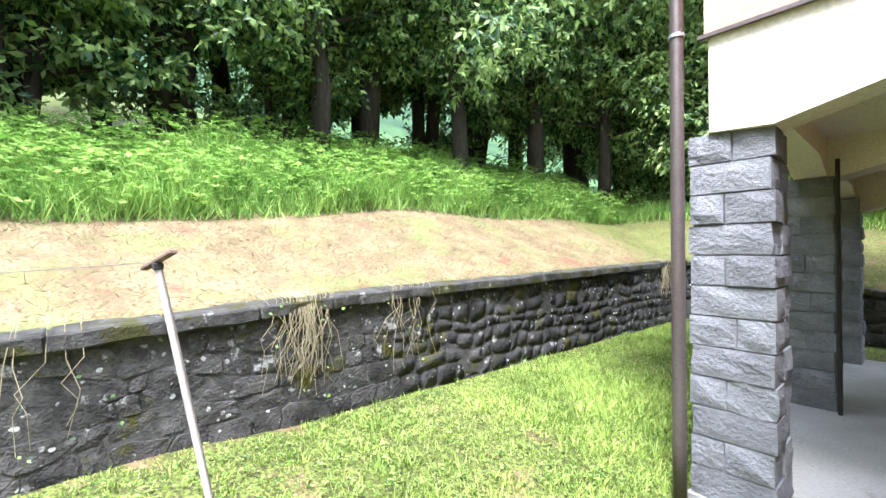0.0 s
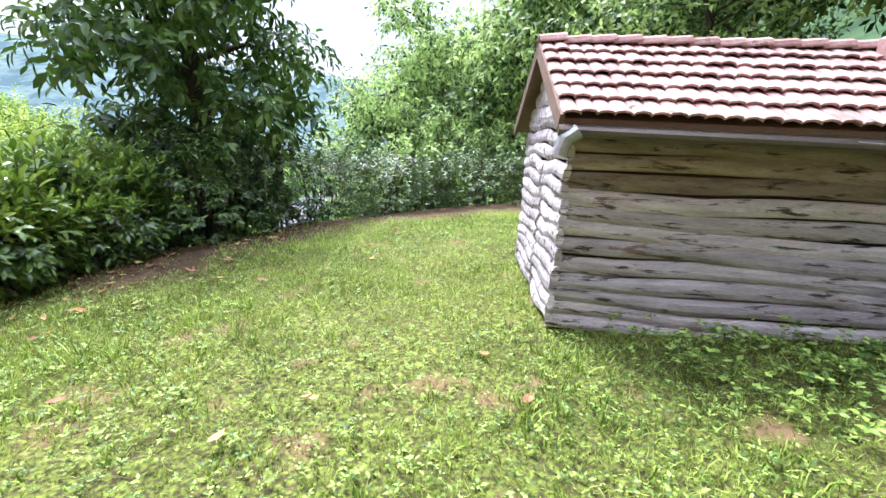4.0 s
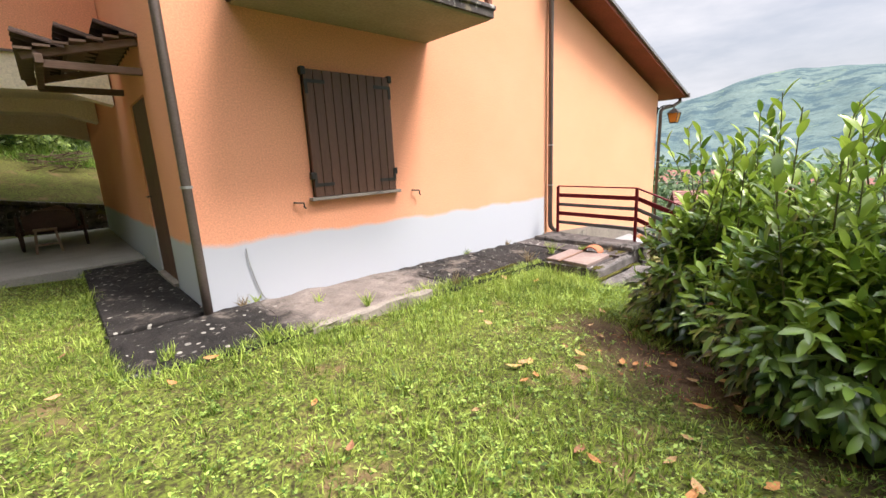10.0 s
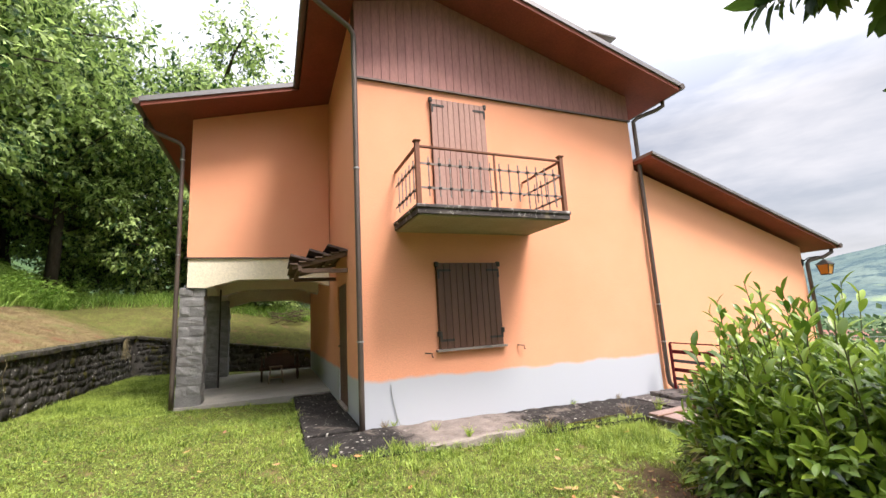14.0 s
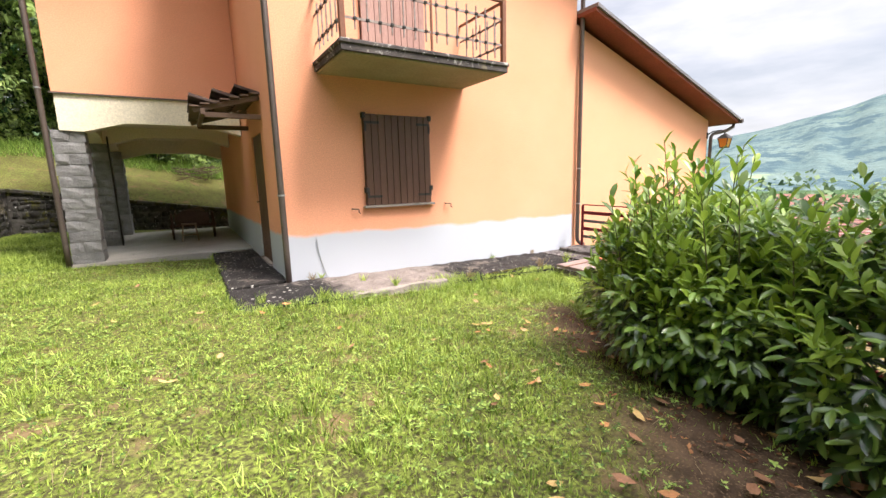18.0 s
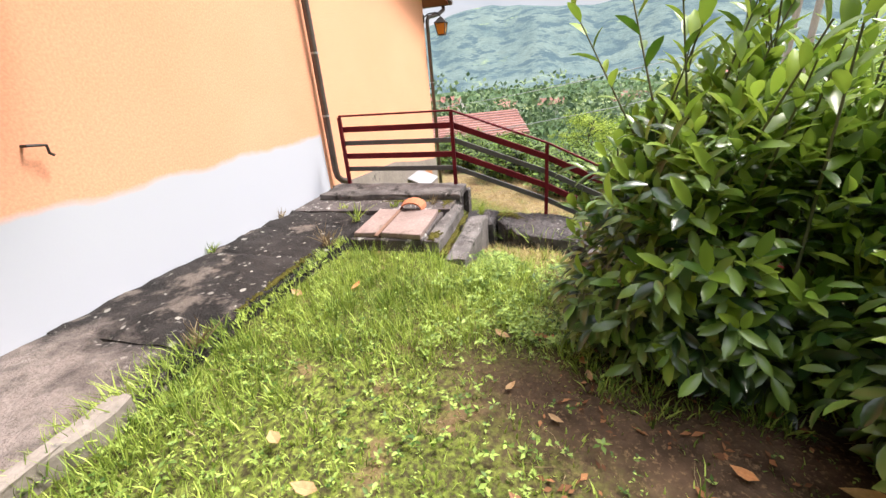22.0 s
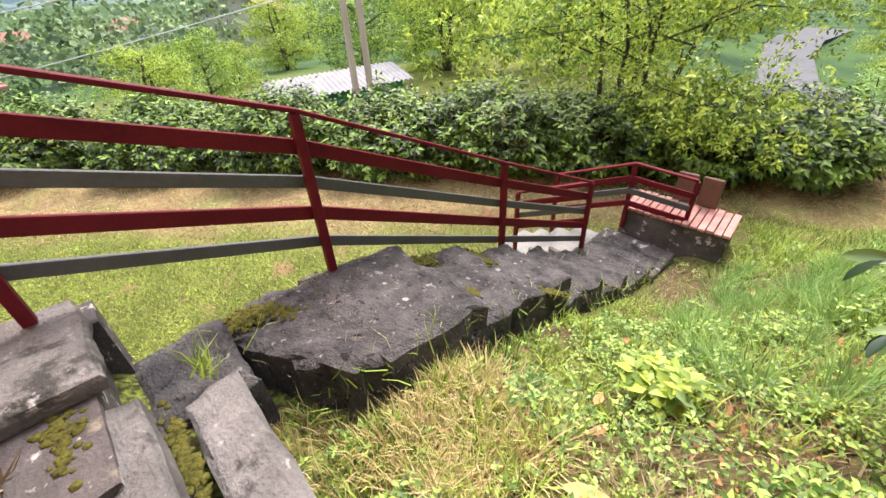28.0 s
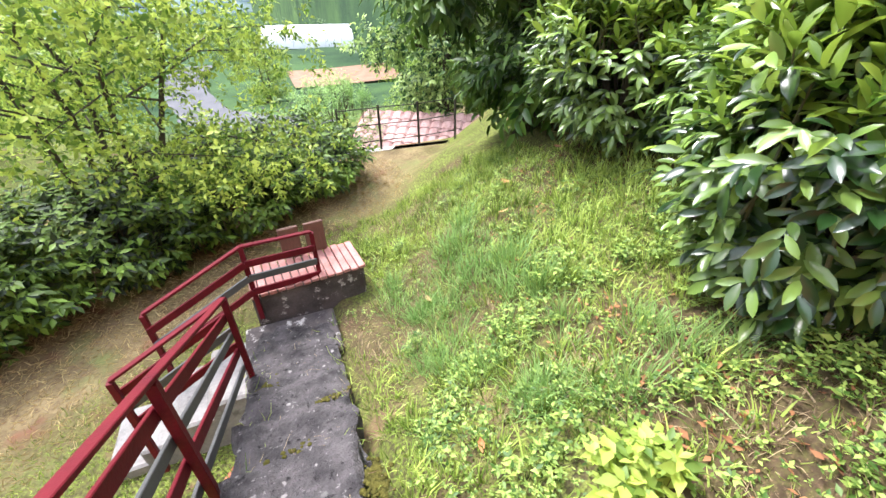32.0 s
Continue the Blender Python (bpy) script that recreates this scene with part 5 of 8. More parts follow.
def clothes_pole(base, top, arm, label):
    p = thing("clothes_pole", label, "pole", group="clothes line poles")
    part("post", bar(base, top, 0.036, 0.036, 0.006), PALEPOST, p)
    t = Vector(top)
    part("collar", box(t.x - 0.026, t.x + 0.026, t.y - 0.026, t.y + 0.026, t.z - 0.02, t.z + 0.02, 0.006), IRON, p, "dark iron collar")
    part("crossbar", bar(t - Vector(arm) + Vector((0, 0, 0.03)), t + Vector(arm) + Vector((0, 0, 0.03)), 0.04, 0.02, 0.004), OLDPLANK, p, "thin crossbar")


rubble_wall()
log_shed()
clothes_pole((-4.555, 1.10, 0.0), (-4.689, 0.825, 1.53), (0.24, 0.04, 0.05), "leaning bleached wooden clothes pole with a crossbar")
clothes_pole((-4.41, -1.70, -0.05), (-4.535, -1.70, 1.50), (-0.1, 0.2, -0.01), "bleached wooden clothes pole standing near the log shed")
for a, b in (((-4.69, 0.825, 1.555), (-4.535, -1.70, 1.525)), ((-4.535, -1.70, 1.525), (-4.3, -3.3, 1.52))):
    w = thing("clothes_line", "thin pale clothes line strung between the poles and the shed", "line", group="clothes lines")
    a, b = Vector(a), Vector(b)
    part("cord", tube([a.lerp(b, t) + Vector((0, 0, -0.2 * t * (1 - t))) for t in np.linspace(0, 1, 9)], 0.0025, 4), ZINC, w)


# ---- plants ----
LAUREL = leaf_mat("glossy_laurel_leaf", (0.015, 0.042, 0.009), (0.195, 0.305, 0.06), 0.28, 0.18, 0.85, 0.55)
# darker copy of the laurel leaf, with the row's shade in its colour
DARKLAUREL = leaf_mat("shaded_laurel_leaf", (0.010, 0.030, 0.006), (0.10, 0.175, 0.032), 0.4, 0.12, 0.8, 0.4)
YOUNG = leaf_mat("young_laurel_leaf", (0.055, 0.125, 0.012), (0.30, 0.42, 0.055), 0.32, 0.32, 0.6, 0.45)
HEDGELEAF = leaf_mat("dark_hedge_leaf", (0.007, 0.02, 0.004), (0.15, 0.25, 0.033), 0.5, 0.08, 0.9, 0.3)
TREELEAF = leaf_mat("broad_tree_leaf", (0.014, 0.045, 0.008), (0.12, 0.22, 0.035), 0.45, 0.25, 0.5)
PALELEAF = leaf_mat("pale_green_leaf", (0.075, 0.15, 0.016), (0.50, 0.61, 0.11), 0.5, 0.42, 0.75)
WOODLEAF = leaf_mat("woodland_leaf", (0.022, 0.072, 0.018), (0.52, 0.68, 0.22), 0.5, 0.46, 0.75, scale=0.45)
GRASS = leaf_mat("grass_blade", (0.08, 0.145, 0.014), (0.46, 0.575, 0.12), 0.5, 0.26, 0.7, 0.3, 1.3)
MIDLEAF = leaf_mat("mid_green_leaf", (0.035, 0.10, 0.014), (0.42, 0.58, 0.10), 0.5, 0.35, 0.6, scale=0.5)
SEDGE = leaf_mat("grey_green_sedge", (0.13, 0.26, 0.06), (0.36, 0.52, 0.17), 0.5, 0.4, 0.5, 0.3, 1.0)
TALLGRASS = leaf_mat("tall_bank_grass", (0.11, 0.235, 0.03), (0.45, 0.63, 0.15), 0.5, 0.38, 0.7, 0.3, 0.9)
WEED = leaf_mat("clover_and_weed_leaf", (0.045, 0.10, 0.013), (0.33, 0.45, 0.095), 0.5, 0.2, 0.85, 0.3, 1.4)
STRAW = leaf_mat("dry_straw", (0.17, 0.115, 0.06), (0.38, 0.30, 0.175), 0.8, 0.2, 0.7, 0.2)
STRAW_PALE = leaf_mat("pale_mown_straw", (0.34, 0.25, 0.105), (0.62, 0.505, 0.26), 0.8, 0.2, 0.7, 0.2)
# muted, lifted leaf colour that holds some of the distance haze
FARLEAF = leaf_mat("hazed_wood_leaf", (0.045, 0.09, 0.045), (0.19, 0.27, 0.11), 0.6, 0.25, 0.6, scale=0.05)
BROWNLEAF = leaf_mat("rotting_brown_leaf", (0.10, 0.045, 0.022), (0.36, 0.17, 0.075), 0.75, 0.1, 0.9, 0.15)
BARK = surf("dark_bark", (0.045, 0.036, 0.028), (0.085, 0.07, 0.055), 0.95, 6, 30, 1.0, squash=(2, 2, 0.5), spec=0.1, dist=0.02)
STEM = surf("green_brown_stem", (0.08, 0.09, 0.04), (0.12, 0.11, 0.06), 0.8, 6, 30, 0.3, spec=0.2)

LEAF_FULL = (np.array([(0, 0, 0), (0.24, -0.30, 0.06), (0.24, 0.30, 0.06), (0.52, -0.42, 0.06), (0.52, 0.42, 0.06), (0.80, -0.33, 0.0), (0.80, 0.33, 0.0), (0.96, -0.12, -0.08), (0.96, 0.12, -0.08), (1.03, 0, -0.12), (0.38, 0, 0.0), (0.74, 0, -0.03)]),
             np.array([(0, 1, 10), (0, 10, 2), (1, 3, 10), (2, 10, 4), (3, 11, 10), (4, 10, 11), (3, 5, 11), (4, 11, 6), (5, 7, 11), (6, 11, 8), (7, 9, 11), (8, 11, 9)]))
LEAF_POINTED = (np.array([(0, 0, 0), (0.28, -0.40, 0.07), (0.28, 0.40, 0.07), (0.68, -0.36, 0.03), (0.68, 0.36, 0.03), (1, 0, -0.14), (0.48, 0, -0.02)]),
                np.array([(0, 1, 6), (0, 6, 2), (1, 3, 6), (2, 6, 4), (3, 5, 6), (4, 6, 5)]))
LEAF_LITE = (np.array([(0, 0, 0), (0.45, -0.42, 0.05), (0.45, 0.42, 0.05), (1, 0, -0.08)]), np.array([(0, 1, 3), (0, 3, 2)]))
BLADE = (np.array([(0, -0.5, 0), (0, 0.5, 0), (0.55, -0.34, 0.10), (0.55, 0.34, 0.10), (1, 0, -0.05)]), np.array([(0, 1, 3), (0, 3, 2), (2, 3, 4)]))


def unit(v):
    return v / (np.linalg.norm(v, axis=-1, keepdims=True) + 1e-9)


def scatter(shape, pos, along, up, length, width):
    """Copies of a leaf shape at pos, pointing along, with their faces turned to up: vertices and triangles."""
    tv, tf = shape
    a = unit(along)
    s = unit(np.cross(up, a))
    n = np.cross(a, s)
    v = (pos[:, None, :] + a[:, None, :] * (tv[None, :, 0:1] * length[:, None, None]) + s[:, None, :] * (tv[None, :, 1:2] * width[:, None, None])
         + n[:, None, :] * (tv[None, :, 2:3] * length[:, None, None]))
    f = tf[None] + (np.arange(len(pos)) * len(tv))[:, None, None]
    return v.reshape(-1, 3), f.reshape(-1, 3)


def shoots(rng, base, direction, count, length, leaf, wide, droop=0.15, flat=1.0):
    """Leaves set spirally on shoots; base and direction are (N, 3)."""
    n = len(base)
    d = unit(direction)
    side = unit(np.cross(d, rng.normal(size=(n, 3))))
    other = np.cross(d, side)
    k = np.arange(count)
    t = 0.15 + 0.85 * (k + 0.5) / count
    ang = k[None] * 2.4 + rng.uniform(0, 6.28, (n, 1))
    rad = side[:, None] * np.cos(ang)[..., None] + other[:, None] * np.sin(ang)[..., None]
    tilt = 0.95 - 0.55 * t[None, :, None]
    al = d[:, None] * (1 - tilt) + rad * tilt * np.array([1, 1, flat]) + np.array([0, 0, -droop])
    pos = base[:, None] + d[:, None] * (t[None, :, None] * length[:, None, None])
    pos, al = pos.reshape(-1, 3), al.reshape(-1, 3)
    up = np.repeat(d, count, 0) + np.array([0, 0, 0.6]) + rng.normal(0, 0.15, pos.shape)
    ln = leaf * rng.uniform(0.65, 1.15, len(pos))
    return pos, al, up, ln, ln * wide


def laurel_bush(name, label, cx, cy, rx, ry, z0, z1, seed, n_shoots, leaf=0.11, wide=0.40, mat=None, group="", tall=0.0, category="shrub", near=True):
    rng = np.random.default_rng(seed)
    b = thing(name, label, category, group=group)
    th = rng.uniform(0, math.tau, n_shoots)
    el = np.where(rng.uniform(0, 1, n_shoots) < 0.36, rng.uniform(-0.25, 0.0, n_shoots), rng.uniform(0.0, 1.0, n_shoots))
    rr = rng.uniform(0.62, 1.0, n_shoots) ** 0.6
    lump = 1 + 0.13 * np.sin(th * 3 + seed) + 0.09 * np.sin(th * 7 + el * 5)
    cz = z0 + (z1 - z0) * 0.42
    el_c = np.sqrt(np.clip(1 - np.maximum(el, 0) ** 2, 0, 1))
    skirt = 1 + 2.3 * np.minimum(el, 0)
    px = cx + np.cos(th) * el_c * rx * rr * lump * skirt
    py = cy + np.sin(th) * el_c * ry * rr * lump * skirt
    pz = np.where(el > 0, cz + el * (z1 - cz) * rr * lump, cz + el * 4 * (cz - z0 - 0.12))
    base = np.stack([px, py, pz], -1)
    dr = np.stack([np.cos(th) * el_c, np.sin(th) * el_c, 0.12 + 1.0 * np.maximum(el, 0) + 1.2 * np.minimum(el, 0)], -1) + rng.normal(0, 0.25, base.shape)
    ln = rng.uniform(0.18, 0.36, n_shoots)
    fresh = (rng.uniform(0, 1, n_shoots) < np.clip(0.08 + 1.4 * el, 0.05, 0.72)) & (mat is None)
    parts = [shoots(rng, base[~fresh], dr[~fresh], 8, ln[~fresh], leaf, wide, 0.34, 0.55)]
    if fresh.any():
        v, f = scatter(LEAF_FULL if near else LEAF_LITE, *shoots(rng, base[fresh], dr[fresh] + np.array([0, 0, 0.4]), 10, ln[fresh] * 1.15, leaf, wide, -0.2))
        tagged(soup("fresh_leaves", v, f, YOUNG, b, "fresh lighter leaves", smooth=True), kind="stuff")
    if tall:
        m = max(12, n_shoots // 16)
        t2 = rng.uniform(0, math.tau, m)
        q = np.sqrt(rng.uniform(0, 0.8, m))
        tb = np.stack([cx + np.cos(t2) * rx * q * 1.15, cy + np.sin(t2) * ry * q * 1.15, np.full(m, z1 - 0.25) - 0.35 * q ** 2], -1)
        td = np.stack([rng.normal(0, 0.16, m), rng.normal(0, 0.16, m), np.ones(m)], -1)
        ht = rng.uniform(0.0, 1.0, m) ** 1.15 * tall * 0.8 + 0.2 * tall
        v, f = scatter(LEAF_FULL if near else LEAF_LITE, *shoots(rng, tb, td, 14, ht, leaf * 1.25, wide, -0.12))
        tagged(soup("young_leaves", v, f, YOUNG if mat is None else mat, b, "bright young leaves", smooth=True), kind="stuff")
        bm = bmesh.new()
        for p, d, h in zip(tb, unit(td), ht):
            tube([p - d * 0.3, p + d * h], 0.008, 5, bm, 0.003)
        tagged(part("young_wood", bm, STEM, b), kind="stuff")
    cat = [np.concatenate(c) for c in zip(*parts)]
    v, f = scatter(LEAF_FULL if near else LEAF_LITE, *cat)
    tagged(soup("leaves", v, f, mat or LAUREL, b, smooth=True), kind="stuff")
    bm = bmesh.new()
    r = random.Random(seed)
    for _ in range(9):
        x, y = cx + r.uniform(-0.3, 0.3) * rx, cy + r.uniform(-0.3, 0.3) * ry
        tube([(x, y, z0 - 0.3), (x + r.uniform(-0.2, 0.2), y + r.uniform(-0.2, 0.2), cz), (x + r.uniform(-0.5, 0.5) * rx, y + r.uniform(-0.5, 0.5) * ry, z1 - 0.15)], 0.028, 6, bm, 0.008)
    tagged(part("stem_wood", bm, BARK, b), kind="stuff")
    return b


def gz(x, y):
    return float(ground_height(np.array([float(x)]), np.array([float(y)]))[0])


laurel_bush("laurel_bush", "large glossy laurel bush with upright young shoots beside bare soil", 2.98, -3.72, 0.50, 0.54, -0.42, 0.80, 1, 900, 0.115, 0.42, tall=1.25, group="laurel bushes")
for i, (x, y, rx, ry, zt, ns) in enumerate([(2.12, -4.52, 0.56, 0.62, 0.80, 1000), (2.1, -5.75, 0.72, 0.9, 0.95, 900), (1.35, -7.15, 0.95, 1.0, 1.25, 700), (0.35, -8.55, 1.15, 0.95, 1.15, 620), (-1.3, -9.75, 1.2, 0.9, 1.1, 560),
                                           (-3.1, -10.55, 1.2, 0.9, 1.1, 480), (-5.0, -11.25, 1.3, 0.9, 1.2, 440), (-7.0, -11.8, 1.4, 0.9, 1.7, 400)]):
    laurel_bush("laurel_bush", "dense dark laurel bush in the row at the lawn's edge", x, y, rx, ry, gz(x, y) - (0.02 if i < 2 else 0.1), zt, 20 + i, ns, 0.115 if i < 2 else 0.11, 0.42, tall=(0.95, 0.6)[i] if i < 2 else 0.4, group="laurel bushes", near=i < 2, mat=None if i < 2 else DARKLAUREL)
# the clipped hedge below the lower lawn
HEDGE = [(17.6, 0.7), (15.7, -1.5), (13.7, -3.5), (11.9, -5.1), (10.3, -6.5), (8.9, -7.7), (7.5, -8.8), (6.2, -9.6), (5.0, -10.5)]
for i, (x, y) in enumerate(HEDGE):
    zb = gz(x, y)
    laurel_bush("hedge_bush", "dense dark-green hedge bush below the lower lawn", x, y, 1.25, 1.1, zb - 0.1, -1.22 + 0.1 * (i % 2), 50 + i, 1100, 0.13, 0.5, HEDGELEAF, "lower hedge", 0.15, "hedge", False)


# ---- trees ----
def tree_mesh(name, label, seed, height, spread, trunk_r, leaf_mat_, n_leaves, leaf=0.13, wide=0.42, stems=1, low=0.35, droop=0.1, shape=LEAF_LITE, category="tree", group="", lean=(0, 0)):
    """A tapered trunk, limbs, and a crown of leaf sprays round the limb ends, built at the origin."""
    rng = np.random.default_rng(seed)
    r = random.Random(seed)
    t = thing(name, label, category, group=group)
    bm, limbs = bmesh.new(), bmesh.new()
    tips = []
    for s in range(stems):
        ox, oy = (0, 0) if stems == 1 else (r.uniform(-0.25, 0.25), r.uniform(-0.25, 0.25))
        top = Vector((ox * 4 + lean[0] + r.uniform(-0.3, 0.3), oy * 4 + lean[1] + r.uniform(-0.3, 0.3), height * r.uniform(0.75, 0.9)))
        pts = [Vector((ox, oy, -0.4))]
        for k in range(1, 6):
            q = k / 5
            pts.append(Vector((ox, oy, 0)).lerp(top, q) + Vector((r.uniform(-1, 1), r.uniform(-1, 1), 0)) * 0.035 * height * q)
        tube(pts, trunk_r, 9, bm, trunk_r * 0.3)
        for j in range(int(15 / stems) + 4):
            q = low + (1 - low) * (j + 0.5) / (int(15 / stems) + 4)
            p = pts[0].lerp(pts[-1], q) if q >= 1 else pts[int(q * 5)].lerp(pts[min(int(q * 5) + 1, 5)], q * 5 - int(q * 5))
            an = j * 2.4 + seed
            out = spread * (1.05 - 0.65 * abs(q - 0.55) * 1.3) * r.uniform(0.65, 1.05)
            e = p + Vector((math.cos(an) * out, math.sin(an) * out, r.uniform(0.05, 0.35) * out))
            m = p.lerp(e, 0.5) + Vector((0, 0, 0.12 * out))
            tube([p, m, e], trunk_r * 0.33, 5, limbs, trunk_r * 0.06)
            for w in (0.45, 0.65, 0.85, 1.0):
                c = p.lerp(e, w) + Vector((0, 0, 0.1 * out * math.sin(w * 3)))
                tips.append((c[:], out * 0.36))
        tips.append((top[:], spread * 0.45))
    part("trunk", bm, BARK, t, "dark bark", smooth=True)
    tagged(part("branchwork", limbs, BARK, t), kind="stuff")
    c = np.array([p for p, _ in tips])
    rad = np.array([q for _, q in tips])
    k = rng.integers(0, len(c), max(n_leaves // 7, 10))
    base = c[k] + unit(rng.normal(size=(len(k), 3))) * (rad[k] * rng.uniform(0.2, 1.0, len(k)) ** 0.5)[:, None] * np.array([1, 1, 0.7])
    d = (base - c[k]) + np.array([0, 0, -0.15]) + rng.normal(0, 0.2, base.shape)
    v, f = scatter(shape, *shoots(rng, base, d, 7, rng.uniform(1.5, 3.0, len(k)) * leaf, leaf, wide, droop))
    tagged(soup("crown", v, f, leaf_mat_, t), kind="stuff")
    return t


# the dark broad-leaved tree at the lawn's edge
big = tree_mesh("broadleaf_tree", "dark broad-leaved tree with large drooping leaves behind the laurels", 5, 6.5, 1.6, 0.2, TREELEAF, 14000, 0.2, 0.45, 1, 0.1, 0.45, LEAF_POINTED)
big.matrix_world = Matrix.Translation((1.75, -8.0, gz(1.75, -8.0)))
# the bough that reaches over the lawn
rng = np.random.default_rng(77)
bough = bmesh.new()
tube([(0, 0, 3.4), (0.5, 1.2, 4.15), (0.6, 2.4, 4.48), (0.3, 3.1, 4.62)], 0.05, 6, bough, 0.012)
part("bough", bough, BARK, big)
cpt = np.concatenate([np.stack([np.linspace(0.65, 0.3, 60), np.linspace(2.2, 3.1, 60), np.interp(np.linspace(0, 1, 60), [0, 0.6, 1], [4.46, 4.53, 4.6])], -1) + rng.normal(0, 0.11, (60, 3))])
bd = rng.normal(0, 0.5, cpt.shape) + np.array([-0.4, 0.8, -0.5])
v, f = scatter(LEAF_POINTED, *shoots(rng, cpt, bd, 11, np.full(60, 0.22), 0.21, 0.5, 0.35))
tagged(soup("bough_leaves", v, f, TREELEAF, big), kind="stuff")
# the airy small tree by the steps
airy = tree_mesh("garden_tree", "airy multi-stemmed small tree with pale yellow-green leaves by the steps", 9, 4.1, 2.45, 0.05, PALELEAF, 23000, 0.085, 0.55, 5, 0.3, 0.1, LEAF_LITE)
airy.matrix_world = Matrix.Translation((6.95, -8.75, gz(6.95, -8.75)))

# woodland: a few trees built once and repeated
kinds = [tree_mesh("woodland_tree", "tall leafy chestnut in the dark hillside wood", 31, 11, 3.4, 0.24, WOODLEAF, 19000, 0.24, 0.5, 1, 0.27, 0.35, group="hillside wood"),
         tree_mesh("woodland_tree", "dense dark deciduous tree of the hillside wood", 32, 9, 3.0, 0.19, WOODLEAF, 17000, 0.2, 0.55, 2, 0.2, 0.3, group="hillside wood"),
         tree_mesh("woodland_tree", "bushy young tree at the edge of the hillside wood", 33, 6, 2.6, 0.1, WOODLEAF, 13000, 0.18, 0.55, 3, 0.06, 0.2, group="hillside wood")]
places = [(0, -10.2, 8.4), (0, -10.6, 12.2), (1, -11.0, 4.6), (0, -11.6, 6.2), (1, -12.6, 1.8), (0, -13.5, -2.2), (1, -11.8, -5.2), (0, -10.4, -8.3), (1, -13.5, 9.5), (0, -12.5, 13.5), (1, -9.5, 16.5), (0, -5.0, 19.0), (1, -1.0, 19.5),
          (2, -12.4, 4.0), (2, -11.9, -0.4), (2, -12.2, -3.6), (2, -10.3, -6.6), (2, -8.9, -10.8), (2, -13.0, 11.6), (2, -3.0, 17.5), (2, -7.5, 17.2), (2, 2.5, 18.0),
          (0, -17, 4), (1, -17.5, -1), (0, -16.5, -6), (1, -17, 9), (0, -16, 15), (1, -14.5, -11), (0, -10.0, -15.5), (1, -5.0, -17.0), (2, -2.0, -14.5), (1, -12, 22), (0, -21, 1), (0, -21, 7), (0, -2.5, -18.5), (0, -6.2, -16.0), (1, -0.6, -17.0), (0, -11.8, 16.5), (0, -13.0, 19.5), (0, -9.2, 14.2), (0, -6.8, 16.2), (2, -1.6, 15.0), (2, 1.3, 15.2)]
used = set()
for i, (k, x, y) in enumerate(places):
    m = Matrix.Translation((x, y, gz(x, y))) @ pose(0, 0, 0, 0, 0, i * 67 % 360)
    if k not in used:
        kinds[k].matrix_world = m
        used.add(k)
    else:
        copy_thing(kinds[k], m).scale = [1.32 if x < -9.5 else 1.0] * 3
# the tall tree that shows over the portico roof
tall = copy_thing(kinds[0], Matrix.Translation((-3.0, 16.6, gz(-3.0, 16.6))))
tall.scale = [(18.3 - gz(-3.0, 16.6)) / 11.8] * 3
# lighter trees and thicket below the garden
valley = [tree_mesh("valley_tree", "bright green rounded tree on the slope below the garden", 41, 6.0, 2.4, 0.12, PALELEAF, 15000, 0.13, 0.5, 2, 0.1, 0.1, group="trees below the garden"),
          tree_mesh("valley_tree", "dark green rounded tree on the slope below the garden", 42, 7.0, 2.7, 0.14, MIDLEAF, 15000, 0.14, 0.5, 1, 0.08, 0.1, group="trees below the garden")]
spots = [(0, 17.5, -4.0), (1, 21, -6.5), (0, 16, -13.5), (1, 21, -13), (0, 26, -9), (0, 31, -14), (1, 12.5, -15.5), (0, 20, -19), (1, 27, -21), (0, 36, -8), (0, 40, -18),
         (1, 15, -22), (1, 33, -27), (0, 24, -29), (1, 45, -10), (0, 48, -24), (1, 17, -33), (1, -3, -24), (0, 19, -45), (1, 30, -40), (0, -8, -30), (1, -12, -22), (0, 15.5, -28), (1, 18, -36), (0, 18.5, -52), (1, 17.5, -62), (0, 8, -71), (0, 5.0, -41), (1, -14, -60), (0, -12, -44)]
used = set()
for i, (k, x, y) in enumerate(spots):
    east = x > 14 and y > -12.5
    m = Matrix.Translation((x, y, gz(x, y) - (1.0 if east else 0.6))) @ pose(0, 0, 0, 0, 0, i * 101 % 360) @ Matrix.Scale(0.55 if east else 0.9, 4)
    if k not in used:
        valley[k].matrix_world = m
        used.add(k)
    else:
        copy_thing(valley[k], m @ Matrix.Identity(4)).scale = m.to_scale()


